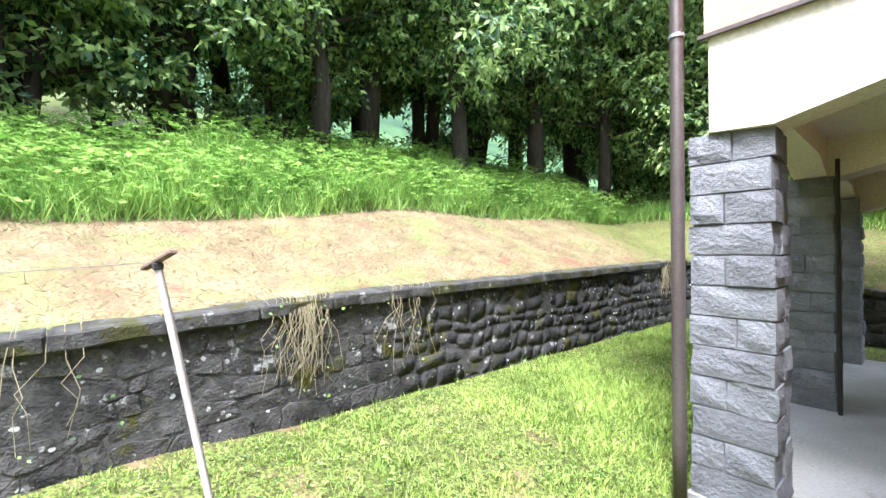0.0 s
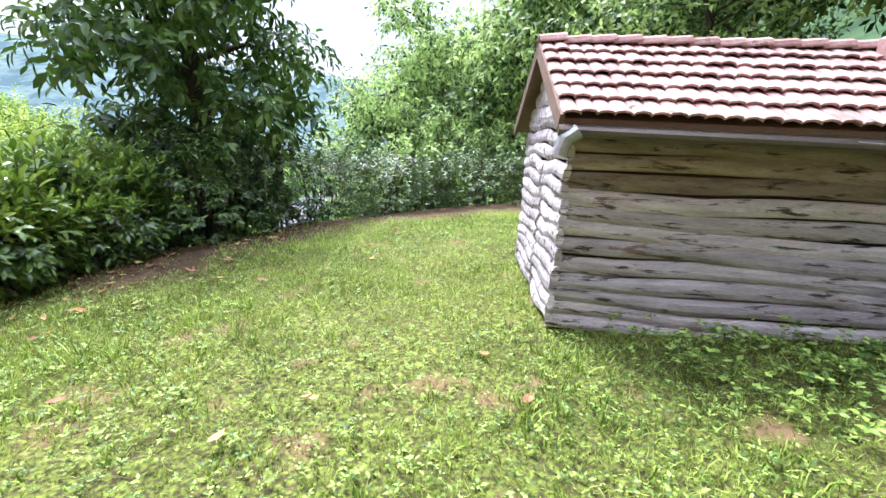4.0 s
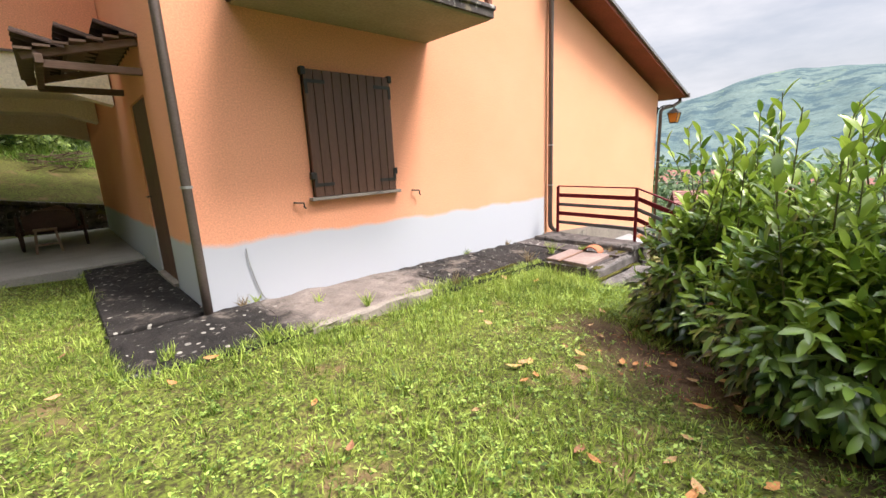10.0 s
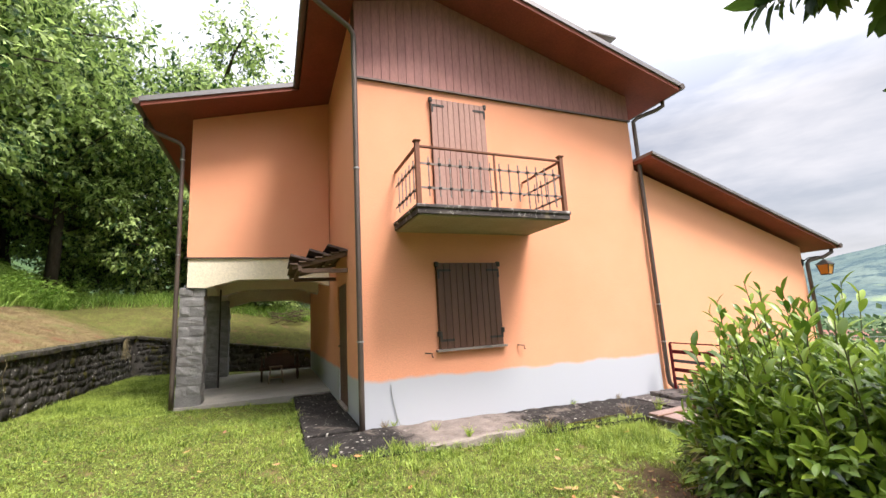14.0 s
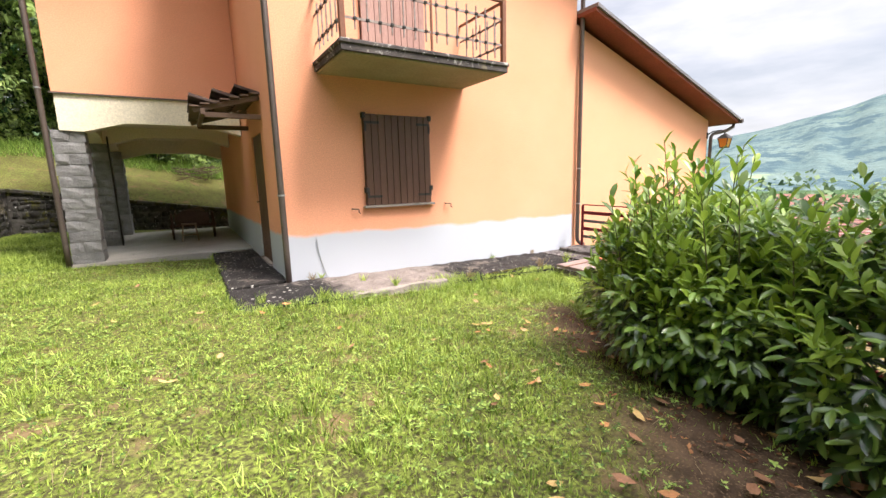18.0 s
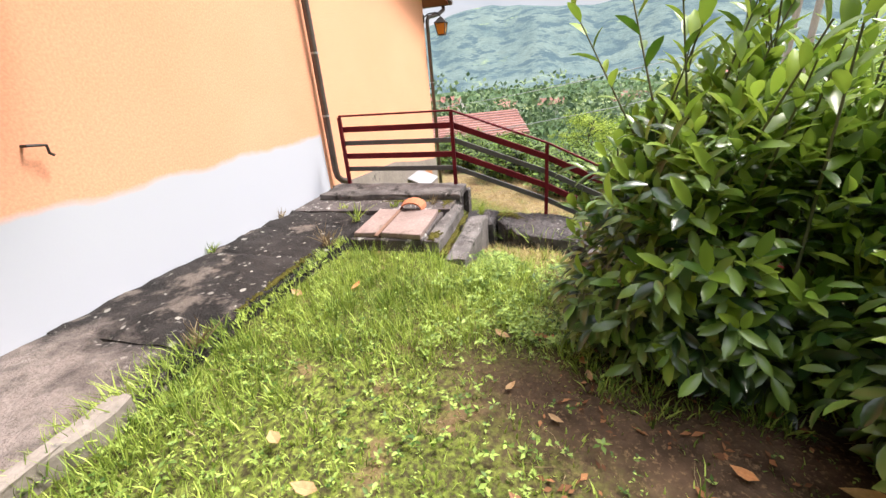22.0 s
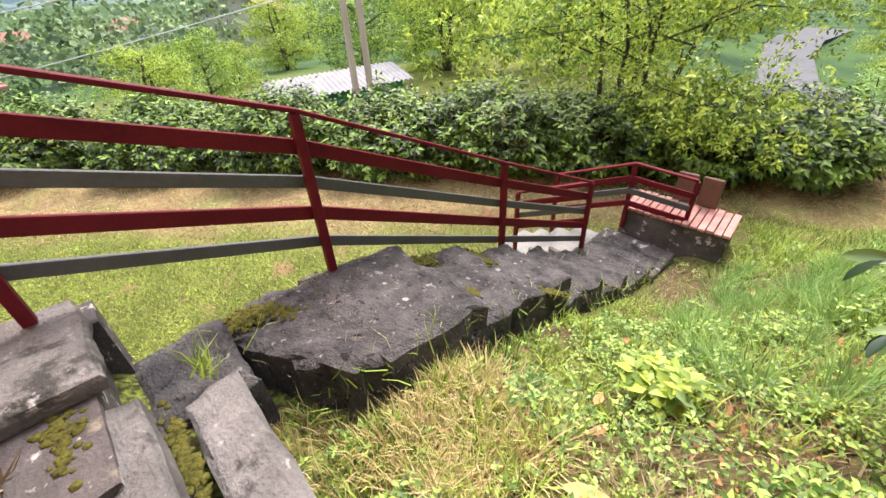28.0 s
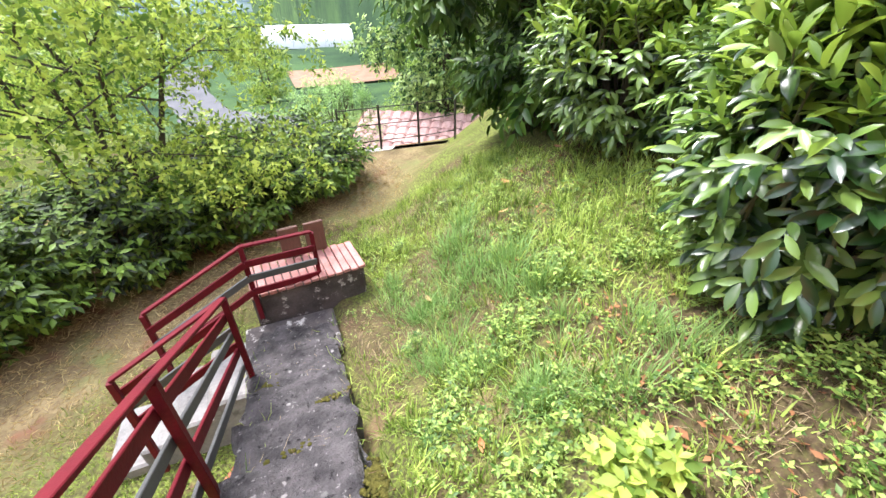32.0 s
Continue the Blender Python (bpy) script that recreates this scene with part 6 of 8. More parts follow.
def far_woods():
    """Rounded crowns scattered over the valley sides, each a handful of leaf sprays."""
    rng = np.random.default_rng(3)
    n = 1400
    r = 48 + 520 * rng.uniform(0, 1, n) ** 1.6
    a = rng.uniform(radians(-150), radians(50), n)
    x, y = r * np.cos(a), r * np.sin(a)
    keep = ((ripple(x, y, 0.02, 1.1) < 0.3) | (r < 300)) & ~((x > -15) & (x < 18) & (y < -28) & (y > -88))
    x, y, r = x[keep], y[keep], r[keep]
    z = ground_height(x, y)
    size = rng.uniform(2.0, 4.2, len(x)) * (1 + r / 500)
    m = 150
    off = unit(rng.normal(size=(len(x), m, 3))) * np.array([1, 1, 0.85])
    pos = np.stack([x, y, z + size * 0.75], -1)[:, None] + off * size[:, None, None] * rng.uniform(0.75, 1.0, (len(x), m, 1))
    al = off + rng.normal(0, 0.6, off.shape)
    ln = np.repeat(size * 0.15, m) * rng.uniform(0.6, 1.2, len(x) * m)
    v, f = scatter(LEAF_LITE, pos.reshape(-1, 3), al.reshape(-1, 3), off.reshape(-1, 3) + np.array([0, 0, 0.3]), ln, ln * 0.9)
    tagged(soup("far_woods", v, f, FARLEAF), "broken woodland over the falling valley side", "woods", "", "stuff")


far_woods()


# ---- grass, weeds, straw ----
def on_path(x, y):
    """True where paving, steps, shed or house stand."""
    a = (y > -1.06) & (x > -0.8) & (y < 3.5)
    b = (x > -0.05) & (y > -0.1) & (y < 9.15)
    c = (x > 4.0) & (y > -2.2)
    d = (x > 4.93) & (x < 5.8) & (y < -2.42) & (y > -6.1)
    e = (y > 3.45) & (x > -3.0) & (y < 9.15)
    p = np.stack([x - SHED_A.x, y - SHED_A.y], -1)
    u, w = p @ np.array([SHED_DIR.x, SHED_DIR.y]), p @ np.array([SHED_DIR.y, -SHED_DIR.x])
    f = (u > -0.05) & (u < 2.7) & (np.abs(w + 0.87) < 0.92)
    g = (x < RWX + 0.02)
    h = (x > 4.5) & (x < 5.8) & (y < -6.0) & (y > -7.5)
    return a | b | c | d | e | f | g | h


def blades(name, label, n, area, length, width, mat, seed, keep, bend=0.5, clump=0.0):
    rng = np.random.default_rng(seed)
    x, y = rng.uniform(area[0], area[1], n), rng.uniform(area[2], area[3], n)
    k = keep(x, y, rng.uniform(0, 1, n))
    x, y = x[k], y[k]
    z = ground_height(x, y)
    m = len(x)
    al = np.stack([rng.normal(0, bend, m), rng.normal(0, bend, m), np.ones(m)], -1)
    patch = 0.75 + 0.5 * np.clip(ripple(x, y, 1.9, 2.0) + 0.5 * ripple(x, y, 5.0, 0.3), -0.6, 1.0)
    ln = rng.uniform(length[0], length[1], m) * (patch if clump else 1.0)
    up = rng.normal(size=(m, 3)) * np.array([1, 1, 0.2])
    v, f = scatter(BLADE, np.stack([x, y, z - 0.006], -1), al, up, ln, np.full(m, width) * rng.uniform(0.7, 1.3, m))
    tagged(soup(name, v, f, mat), label, "grass", "", "stuff")


def lawn_keep(x, y, u):
    zn = zone_of(x, y)
    return ~on_path(x, y) & (u > zn[:, 0] * 0.88) & (u > 0.55 * np.clip((ripple(x, y, 2.1, 5.0) + 0.6 * ripple(x, y, 5.3, 1.0) - 0.75) * 4, 0, 1)) & (beyond(x, y) < 0.6)


def tufts(name, label, n, per, area, length, width, mat, seed, keep, spread=0.035, splay=0.75):
    """Grass growing in clumps: blades fanning out from many small roots."""
    rng = np.random.default_rng(seed)
    x, y = rng.uniform(area[0], area[1], n), rng.uniform(area[2], area[3], n)
    k = keep(x, y, rng.uniform(0, 1, n))
    x, y = x[k], y[k]
    m = len(x)
    size = rng.uniform(0.45, 1.0, m) ** 1.5 * (0.8 + 0.35 * np.clip(ripple(x, y, 1.9, 2.0), -1, 1))
    rx, ry = rng.normal(0, spread, (m, per)), rng.normal(0, spread, (m, per))
    px, py = (x[:, None] + rx).ravel(), (y[:, None] + ry).ravel()
    lean = splay * rng.uniform(0.5, 1.2, (m * per, 1))
    al = np.concatenate([np.stack([rx, ry], -1).reshape(-1, 2) / spread * lean * 0.6 + rng.normal(0, 0.25, (m * per, 2)), np.ones((m * per, 1))], -1)
    ln = np.repeat(size, per) * rng.uniform(length[0], length[1], m * per)
    up = np.concatenate([-al[:, :2], np.full((m * per, 1), 0.6)], -1) + rng.normal(0, 0.3, (m * per, 3))
    ok = ~on_path(px, py)
    v, f = scatter(BLADE, np.stack([px, py, ground_height(px, py) - 0.006], -1)[ok], al[ok], up[ok], ln[ok], (width * rng.uniform(0.6, 1.4, m * per))[ok])
    tagged(soup(name, v, f, mat), label, "grass", "", "stuff")


blades("lawn_grass", "rough uneven lawn grass in front of the house", 200000, (-5.4, 5.0, -8.5, 3.5), (0.025, 0.085), 0.006, GRASS, 1, lawn_keep, 0.9, 1.0)
tufts("grass_tufts", "leafy clumps of lawn grass", 12500, 12, (-5.4, 5.0, -8.5, 3.5), (0.06, 0.15), 0.0075, GRASS, 41, lambda x, y, u: lawn_keep(x, y, u) & (u > 0.35 - 0.5 * ripple(x, y, 1.3, 0.9)))
tufts("grass_tufts", "tall bright clumps of grass round the hatch and path", 560, 26, (0.2, 4.2, -2.7, -1.0), (0.10, 0.27), 0.0048, GRASS, 42, lambda x, y, u: ~on_path(x, y) & (u > np.clip((-1.15 - y) / 1.2, 0, 0.97) - np.clip((x - 2.4) / 1.6, 0, 0.5) + 0.35 * ripple(x, y, 3.1, 0.5)), 0.05, 0.6)
blades("slope_grass", "thin grass on the slope beside the steps", 15000, (2.4, 5.0, -8.5, -2.2), (0.03, 0.09), 0.006, GRASS, 3, lambda x, y, u: ~on_path(x, y) & (beyond(x, y) > -0.4) & (u > 0.3 - 0.6 * ripple(x, y, 2.6, 4.0)), 0.8, 1.0)
tufts("grass_tufts", "arching tufts of grass on the slope beside the steps", 1900, 24, (2.3, 4.95, -8.6, -2.3), (0.08, 0.27), 0.008, GRASS, 43, lambda x, y, u: (beyond(x, y) > -0.3) & (u > 0.35 - 0.55 * ripple(x, y, 2.4, 1.0)), 0.035, 1.0)
tufts("grass_tufts", "long grey-green grass clumps near the platform", 60, 70, (3.6, 4.5, -6.2, -4.6), (0.25, 0.5), 0.007, SEDGE, 44, lambda x, y, u: u > 0.2, 0.06, 1.1)
tufts("grass_tufts", "straw-coloured dry clumps on the slope", 420, 16, (2.4, 4.95, -8.3, -2.3), (0.06, 0.2), 0.004, STRAW, 45, lambda x, y, u: (beyond(x, y) > -0.3) & (u > 0.2 + 0.6 * ripple(x, y, 2.4, 1.0)), 0.05, 1.5)
blades("lower_lawn_grass", "short mown grass of the lower lawn", 105000, (5.85, 12.5, -8.6, 2.5), (0.03, 0.07), 0.008, GRASS, 4, lambda x, y, u: (u > zone_of(x, y)[:, 1]) & ((x < 11) | (y < -0.1)), 0.7)
blades("hay_stubble", "cut straw lying on the bank above the stone wall", 80000, (-9.2, -5.6, -3.6, 16), (0.03, 0.11), 0.005, STRAW, 5, lambda x, y, u: (zone_of(x, y)[:, 1] > 0.3) & (u > 0.4 + 0.45 * ripple(x, y, 1.9, 0.8) + 0.3 * ripple(x, y, 5.3, 2.0)), 2.2)
blades("hay_stubble", "cut straw lying before the lower hedge", 110000, (3.0, 15.5, -11.0, 0.5), (0.04, 0.13), 0.007, STRAW_PALE, 6, lambda x, y, u: (zone_of(x, y)[:, 1] > 0.4), 2.2)
blades("bank_grass", "tall green grass and nettles under the wood", 52000, (-11.6, -8.1, -6.5, 16), (0.35, 0.85), 0.018, TALLGRASS, 7, lambda x, y, u: (u > 0.1), 0.4, 1.0)
blades("bank_grass", "tall green grass on the bank behind the house", 9000, (-8.5, 3.0, 13.4, 15.6), (0.3, 0.7), 0.018, TALLGRASS, 8, lambda x, y, u: (u > 0.1), 0.4, 1.0)
tufts("grass_tufts", "scattered lush clumps of taller lawn grass", 600, 22, (-5.3, 4.8, -8.0, 3.4), (0.10, 0.22), 0.0085, GRASS, 46, lambda x, y, u: lawn_keep(x, y, u) & (u > 0.55 - 0.7 * ripple(x, y, 1.1, 2.2)), 0.04, 0.8)
blades("lawn_grass", "rough lawn grass between the portico and the stone wall", 70000, (-5.42, -2.97, 3.5, 10.6), (0.03, 0.09), 0.007, GRASS, 11, lawn_keep, 0.9, 1.0)
tufts("grass_tufts", "leafy clumps of grass along the foot of the stone wall", 1500, 14, (-5.42, -2.99, 3.4, 10.6), (0.06, 0.2), 0.008, GRASS, 49, lambda x, y, u: lawn_keep(x, y, u) & (u > 0.35 - 0.5 * ripple(x, y, 1.3, 0.9)), 0.035, 0.8)
tufts("grass_tufts", "dry and green grass hanging along the top of the bank", 650, 16, (-8.6, -5.75, -3.0, 13.0), (0.08, 0.26), 0.009, GRASS, 50, lambda x, y, u: u > 0.6 - 0.5 * ripple(x, y, 1.7, 3.0), 0.05, 1.0)
blades("dry_stems", "dry pale stems among the lawn grass", 12000, (-5.2, 5.0, -8.0, 3.0), (0.06, 0.16), 0.004, STRAW, 9, lawn_keep, 2.0)


def weeds(name, label, n, area, size, seed, keep, mat=None, leaves=5, height=(0.015, 0.06)):
    """Low broad-leaved weeds: small rosettes of leaflets."""
    rng = np.random.default_rng(seed)
    x, y = rng.uniform(area[0], area[1], n), rng.uniform(area[2], area[3], n)
    k = keep(x, y, rng.uniform(0, 1, n))
    x, y = x[k], y[k]
    m = len(x)
    z = ground_height(x, y) + rng.uniform(height[0], height[1], m)
    a = rng.uniform(0, math.tau, (m, 1)) + np.arange(leaves)[None] * math.tau / leaves
    al = np.stack([np.cos(a), np.sin(a), rng.uniform(-0.1, 0.55, (m, leaves))], -1).reshape(-1, 3)
    pos = np.repeat(np.stack([x, y, z], -1), leaves, 0) + rng.normal(0, 0.006, (m * leaves, 3))
    ln = np.repeat(rng.uniform(size[0], size[1], m), leaves) * rng.uniform(0.7, 1.2, m * leaves)
    up = np.tile(np.array([[0, 0, 1.0]]), (m * leaves, 1)) + rng.normal(0, 0.3, (m * leaves, 3))
    v, f = scatter(LEAF_LITE, pos, al, up, ln, ln * 0.6)
    tagged(soup(name, v, f, mat or WEED), label, "weeds", "", "stuff")


weeds("lawn_weeds", "clover and plantain through the lawn", 31000, (-5.3, 5.0, -8.0, 3.4), (0.012, 0.034), 11, lambda x, y, u: lawn_keep(x, y, u) & (u > 0.3 - 0.5 * ripple(x, y, 1.4, 0.2)), height=(0.015, 0.075))
weeds("slope_weeds", "broad-leaved weeds on the slope beside the steps", 5600, (2.5, 4.95, -8, -2.2), (0.012, 0.032), 12, lambda x, y, u: ~on_path(x, y) & (beyond(x, y) > -0.2) & (u > 0.5 - 0.8 * ripple(x, y, 1.7, 3.0)), height=(0.01, 0.07))
weeds("shed_weeds", "green nettles growing along the shed and stone wall", 800, (-5.4, -3.3, -3.6, -1.6), (0.03, 0.065), 13, lambda x, y, u: ~on_path(x, y) & (u > 0.15) & (x + y < -6.3), None, 6, (0.03, 0.22))
weeds("bank_weeds", "leafy nettles on the bank under the wood", 11000, (-11.3, -8.0, -6, 15), (0.05, 0.12), 14, lambda x, y, u: u > 0.2, TALLGRASS, 6, (0.2, 0.85))
weeds("slope_leaf_litter", "red-brown leaf litter on bare soil under the laurel", 2300, (1.0, 3.3, -7.8, -2.8), (0.02, 0.05), 18, lambda x, y, u: (zone_of(x, y)[:, 0] > 0.4) & (u > 0.62), BROWNLEAF, 2, (0.004, 0.02))
r = random.Random(44)
k = 0
while k < 20:
    x, y = r.uniform(2.9, 4.85), r.uniform(-7.2, -2.5)
    if float(beyond(np.array([x]), np.array([y]))[0]) < 0.1:
        continue
    w = r.uniform(0.06, 0.14)
    weeds("slope_plant", ("nettle-like", "pale green", "leafy green")[k % 3] + " weed plant growing on the slope", 30, (x - w, x + w, y - w, y + w), (0.018, 0.042), 400 + k, lambda a, b, u: ~on_path(a, b), WEED, 5, (0.02, 0.16))
    k += 1
# nettles and young weeds between the tall grass and the laurel
r = random.Random(45)
for k in range(44):
    x, y = r.uniform(2.6, 4.85), r.uniform(-4.6, -2.15)
    if y > -2.45 and x < 2.6 or bool(on_path(np.array([x]), np.array([y]))[0]):
        continue
    w = r.uniform(0.07, 0.17)
    weeds("nettle_clump", ("young dark green", "fresh mid-green", "pale green")[k % 3] + " nettle clump among the grass", 40, (x - w, x + w, y - w, y + w), (0.018, 0.038), 500 + k, lambda a, b, u: ~on_path(a, b), WEED, 5, (0.01, 0.13))
weeds("slope_leaf_litter", "red-brown leaf litter on bare soil on the slope", 1500, (2.6, 4.0, -5.6, -2.8), (0.02, 0.05), 19, lambda x, y, u: (beyond(x, y) > 0.0) & (u > 0.78 + 0.3 * ripple(x, y, 2.4, 1.0)), BROWNLEAF, 2, (0.004, 0.03))
# straw, twigs and dead leaves dropped on the steps and kerbs
rng = np.random.default_rng(61)
n = 190
sx, sy = rng.uniform(4.95, 5.62, n), rng.uniform(-5.9, -2.2, n)
sz_ = step_z(sy) + 0.018
al = np.stack([rng.normal(0, 1, n), rng.normal(0, 1, n), rng.normal(0, 0.12, n)], -1)
v, f = scatter(BLADE, np.stack([sx, sy, sz_], -1), al, np.tile([[0, 0, 1.0]], (n, 1)), rng.uniform(0.03, 0.2, n) ** 1.3, np.full(n, 0.0022))
tagged(soup("straw_litter", v, f, STRAW), "dry straw scattered on the stone steps", "straw", "", "stuff")
n = 260
edge = rng.uniform(0, 1, n) < 0.5
sx, sy = np.where(edge, rng.normal(4.97, 0.06, n), rng.normal(5.62, 0.05, n)), rng.uniform(-5.9, -2.2, n)
al = np.stack([rng.normal(0, 0.6, n), rng.normal(0, 0.6, n), np.ones(n)], -1)
v, f = scatter(BLADE, np.stack([sx, sy, step_z(sy) - 0.03], -1), al, rng.normal(size=(n, 3)), rng.uniform(0.06, 0.18, n), np.full(n, 0.006))
tagged(soup("edge_grass", v, f, GRASS), "thin grass growing along the edges of the steps", "grass", "", "stuff")
# grass creeping over the rims of the paving
rng = np.random.default_rng(62)
n = 2600
run = rng.uniform(0, 1, n)
along = run < 0.8
ex = np.where(along, rng.uniform(-0.8, 4.1, n), rng.normal(-0.8, 0.03, n))
ey = np.where(along, rng.normal(-1.03, 0.03, n), rng.uniform(-1.0, 3.4, n))
lump = np.clip(0.55 + 0.6 * ripple(ex, ey, 4.1, 0.6), 0.12, 1.2)
al = np.stack([rng.normal(0, 0.5, n) + np.where(along, 0, 0.5), rng.normal(0, 0.4, n) + np.where(along, 0.55, 0), np.full(n, 0.8)], -1)
ez = np.where(along, -0.05 - 0.03 * np.maximum(ex, 0), -0.02)
v, f = scatter(BLADE, np.stack([ex, ey, ez - 0.02], -1), al, rng.normal(size=(n, 3)), rng.uniform(0.06, 0.2, n) * lump, np.full(n, 0.0065))
tagged(soup("edge_grass", v, f, GRASS), "lawn grass leaning over the rim of the concrete path", "grass", "", "stuff")
tufts("grass_tufts", "dry and green stalks between the kerb and the steps", 36, 22, (4.6, 5.2, -2.5, -2.2), (0.12, 0.32), 0.005, STRAW_PALE, 47, lambda x, y, u: u > -1, 0.03, 0.6)
tufts("grass_tufts", "long straw-coloured grass beside the first step", 260, 20, (4.35, 5.15, -3.05, -2.4), (0.14, 0.36), 0.0055, STRAW_PALE, 51, lambda x, y, u: ~on_path(x, y) & (u > 0.15), 0.05, 1.1)
tufts("grass_tufts", "green blades among the straw beside the first step", 120, 16, (4.3, 5.15, -3.0, -2.4), (0.12, 0.32), 0.007, GRASS, 52, lambda x, y, u: ~on_path(x, y) & (u > 0.15), 0.04, 0.7)
tufts("grass_tufts", "flattened brown dry grass in patches on the slope", 900, 22, (2.5, 4.95, -7.8, -2.6), (0.05, 0.18), 0.006, STRAW, 53, lambda x, y, u: ~on_path(x, y) & (beyond(x, y) > -0.3) & ((np.hypot(x - 4.52, y + 3.05) < 0.26) | (np.hypot((x - 3.95) * 1.6, y + 3.75) < 0.3) | (np.hypot((x - 4.3) * 1.8, y + 5.6) < 0.35) | (ripple(x, y, 2.4, 1.0) < -0.45)), 0.06, 2.2)
tufts("grass_tufts", "arching grey-green sedge clumps down the slope", 46, 60, (3.5, 4.45, -5.6, -3.4), (0.2, 0.42), 0.0065, SEDGE, 54, lambda x, y, u: ~on_path(x, y) & (ripple(x, y, 2.9, 2.0) > 0.0), 0.05, 1.1)
tufts("grass_tufts", "green weeds between the kerb and the steps", 40, 22, (4.5, 5.22, -2.55, -2.2), (0.08, 0.24), 0.006, GRASS, 48, lambda x, y, u: u > -1, 0.03, 0.7)


# ---- platform, second flight and its railings ----
PALESTEP = surf("pale_concrete_step", (0.17, 0.16, 0.15), (0.29, 0.275, 0.255), 0.9, 4, 40, 0.4, spot=(0.14, 0.13, 0.12), spot_at=0.62, spot_scale=6, spec=0.2)
REDPLANK = surf("worn_red_plank", (0.33, 0.12, 0.10), (0.42, 0.24, 0.21), 0.75, 6, 40, 0.4, per_object=0.2, spec=0.3)


def platform():
    p = thing("plank_platform", "low concrete platform decked with worn red planks", "platform")
    o, e1 = Vector((5.60, -6.17, 0)), Vector((-1.02, -0.10, 0)).normalized()
    e2 = Vector((e1.y, -e1.x, 0))
    if e2.y > 0:
        e2 = -e2
    m = Matrix((e1, e2, Vector((0, 0, 1)))).transposed().to_4x4()
    m.translation = o
    part("block", box(0, 1.02, 0.0, 0.46, -2.4, -1.49, 0.02, m=m), CONCRETE, p, "mossy dark concrete block")
    for i in range(14):
        a = 0.0 + i * 0.074
        part("plank", box(a + 0.004, a + 0.068, -0.03 + 0.008 * (i % 2), 0.48, -1.488, -1.462 + 0.005 * (i % 3), 0.005, m=m), REDPLANK, p)
    for k, a in enumerate((0.36, 0.60)):
        part("crate_side", box(a, a + 0.19, 0.44, 0.475, -1.455, -1.13, 0.008, m=m), SHUTTER, p, "dark upright board")
    return p


def lower_railing():
    r = thing("lower_railing", "red and grey board railing round the lower flight", "railing", group="lower railings")
    far = [((5.556, -6.146, -1.45), -0.963), ((6.29, -5.92, -1.95), -1.231)]
    front = [((5.556, -6.146, -1.45), -0.963), ((4.998, -6.30, -1.45), -1.035)]
    near = [((5.657, -5.482, -1.78), -0.96), ((6.367, -5.30, -1.95), -1.241)]
    done = set()
    for line in (far, front, near):
        for (p, t) in line:
            if p not in done and p != (5.657, -5.482, -1.78):
                part("post", box(p[0] - 0.02, p[0] + 0.02, p[1] - 0.02, p[1] + 0.02, p[2] - 0.25, t, 0.003), RED, r, "dark red square post")
                done.add(p)
        for (p, a), (q, b) in zip(line, line[1:]):
            part("handrail", bar((p[0], p[1], a + 0.012), (q[0], q[1], b + 0.012), 0.042, 0.02, 0.003), RED, r)
            for dz, mat in ((-0.14, RED), (-0.28, GREY), (-0.42, RED)):
                off = 0.032 if line is near else -0.032
                part("board", bar((p[0], p[1] - off, a + dz), (q[0], q[1] - off, b + dz), 0.018, 0.062, 0.003), mat, r)


def lower_steps():
    s = thing("lower_steps", "short flight of pale concrete steps to the lower lawn", "steps", "structure")
    part("landing", box(4.95, 5.72, -6.14, -5.6, -2.5, -1.77, 0.015), CONCRETE, s)
    for i in range(4):
        x, z = 5.7 + i * 0.26, -1.80 - i * 0.13
        part("step", box(x, x + 0.30, -6.02, -5.40, z - 0.6, z, 0.02), PALESTEP, s)
    k = thing("clay_brick", "broken orange clay brick beside the steps", "brick")
    part("piece", box(-0.1, 0.1, -0.06, 0.06, 0, 0.06, 0.01, m=pose(5.86, -4.95, -2.1, 8, 20, 40)), CLAY, k)


platform()
lower_railing()
lower_steps()


# ---- cart and stool in the portico ----
WORNWOOD = surf("worn_brown_wood", (0.16, 0.105, 0.075), (0.24, 0.165, 0.12), 0.8, 4, 40, 0.3, spec=0.2)
CARTWOOD = surf("dark_cart_wood", (0.05, 0.026, 0.02), (0.085, 0.045, 0.034), 0.75, 5, 40, 0.3, per_object=0.2, spec=0.3)


def wheel(cart, cx, cy, cz, rad):
    """A spoked cart wheel in the plane across x."""
    ring = [(cx, cy + math.cos(a) * rad, cz + math.sin(a) * rad) for a in np.linspace(0, math.tau, 25)]
    w = part("wheel", tube(ring, 0.022, 6), CARTWOOD, cart, "dark wooden spoked wheel")
    part("hub", tube([(cx - 0.06, cy, cz), (cx + 0.06, cy, cz)], 0.05, 10), CARTWOOD, w)
    for k in range(8):
        a = k * math.tau / 8
        part("spoke", bar((cx, cy, cz), (cx, cy + math.cos(a) * rad, cz + math.sin(a) * rad), 0.022, 0.022, up=(1, 0, 0)), CARTWOOD, w)


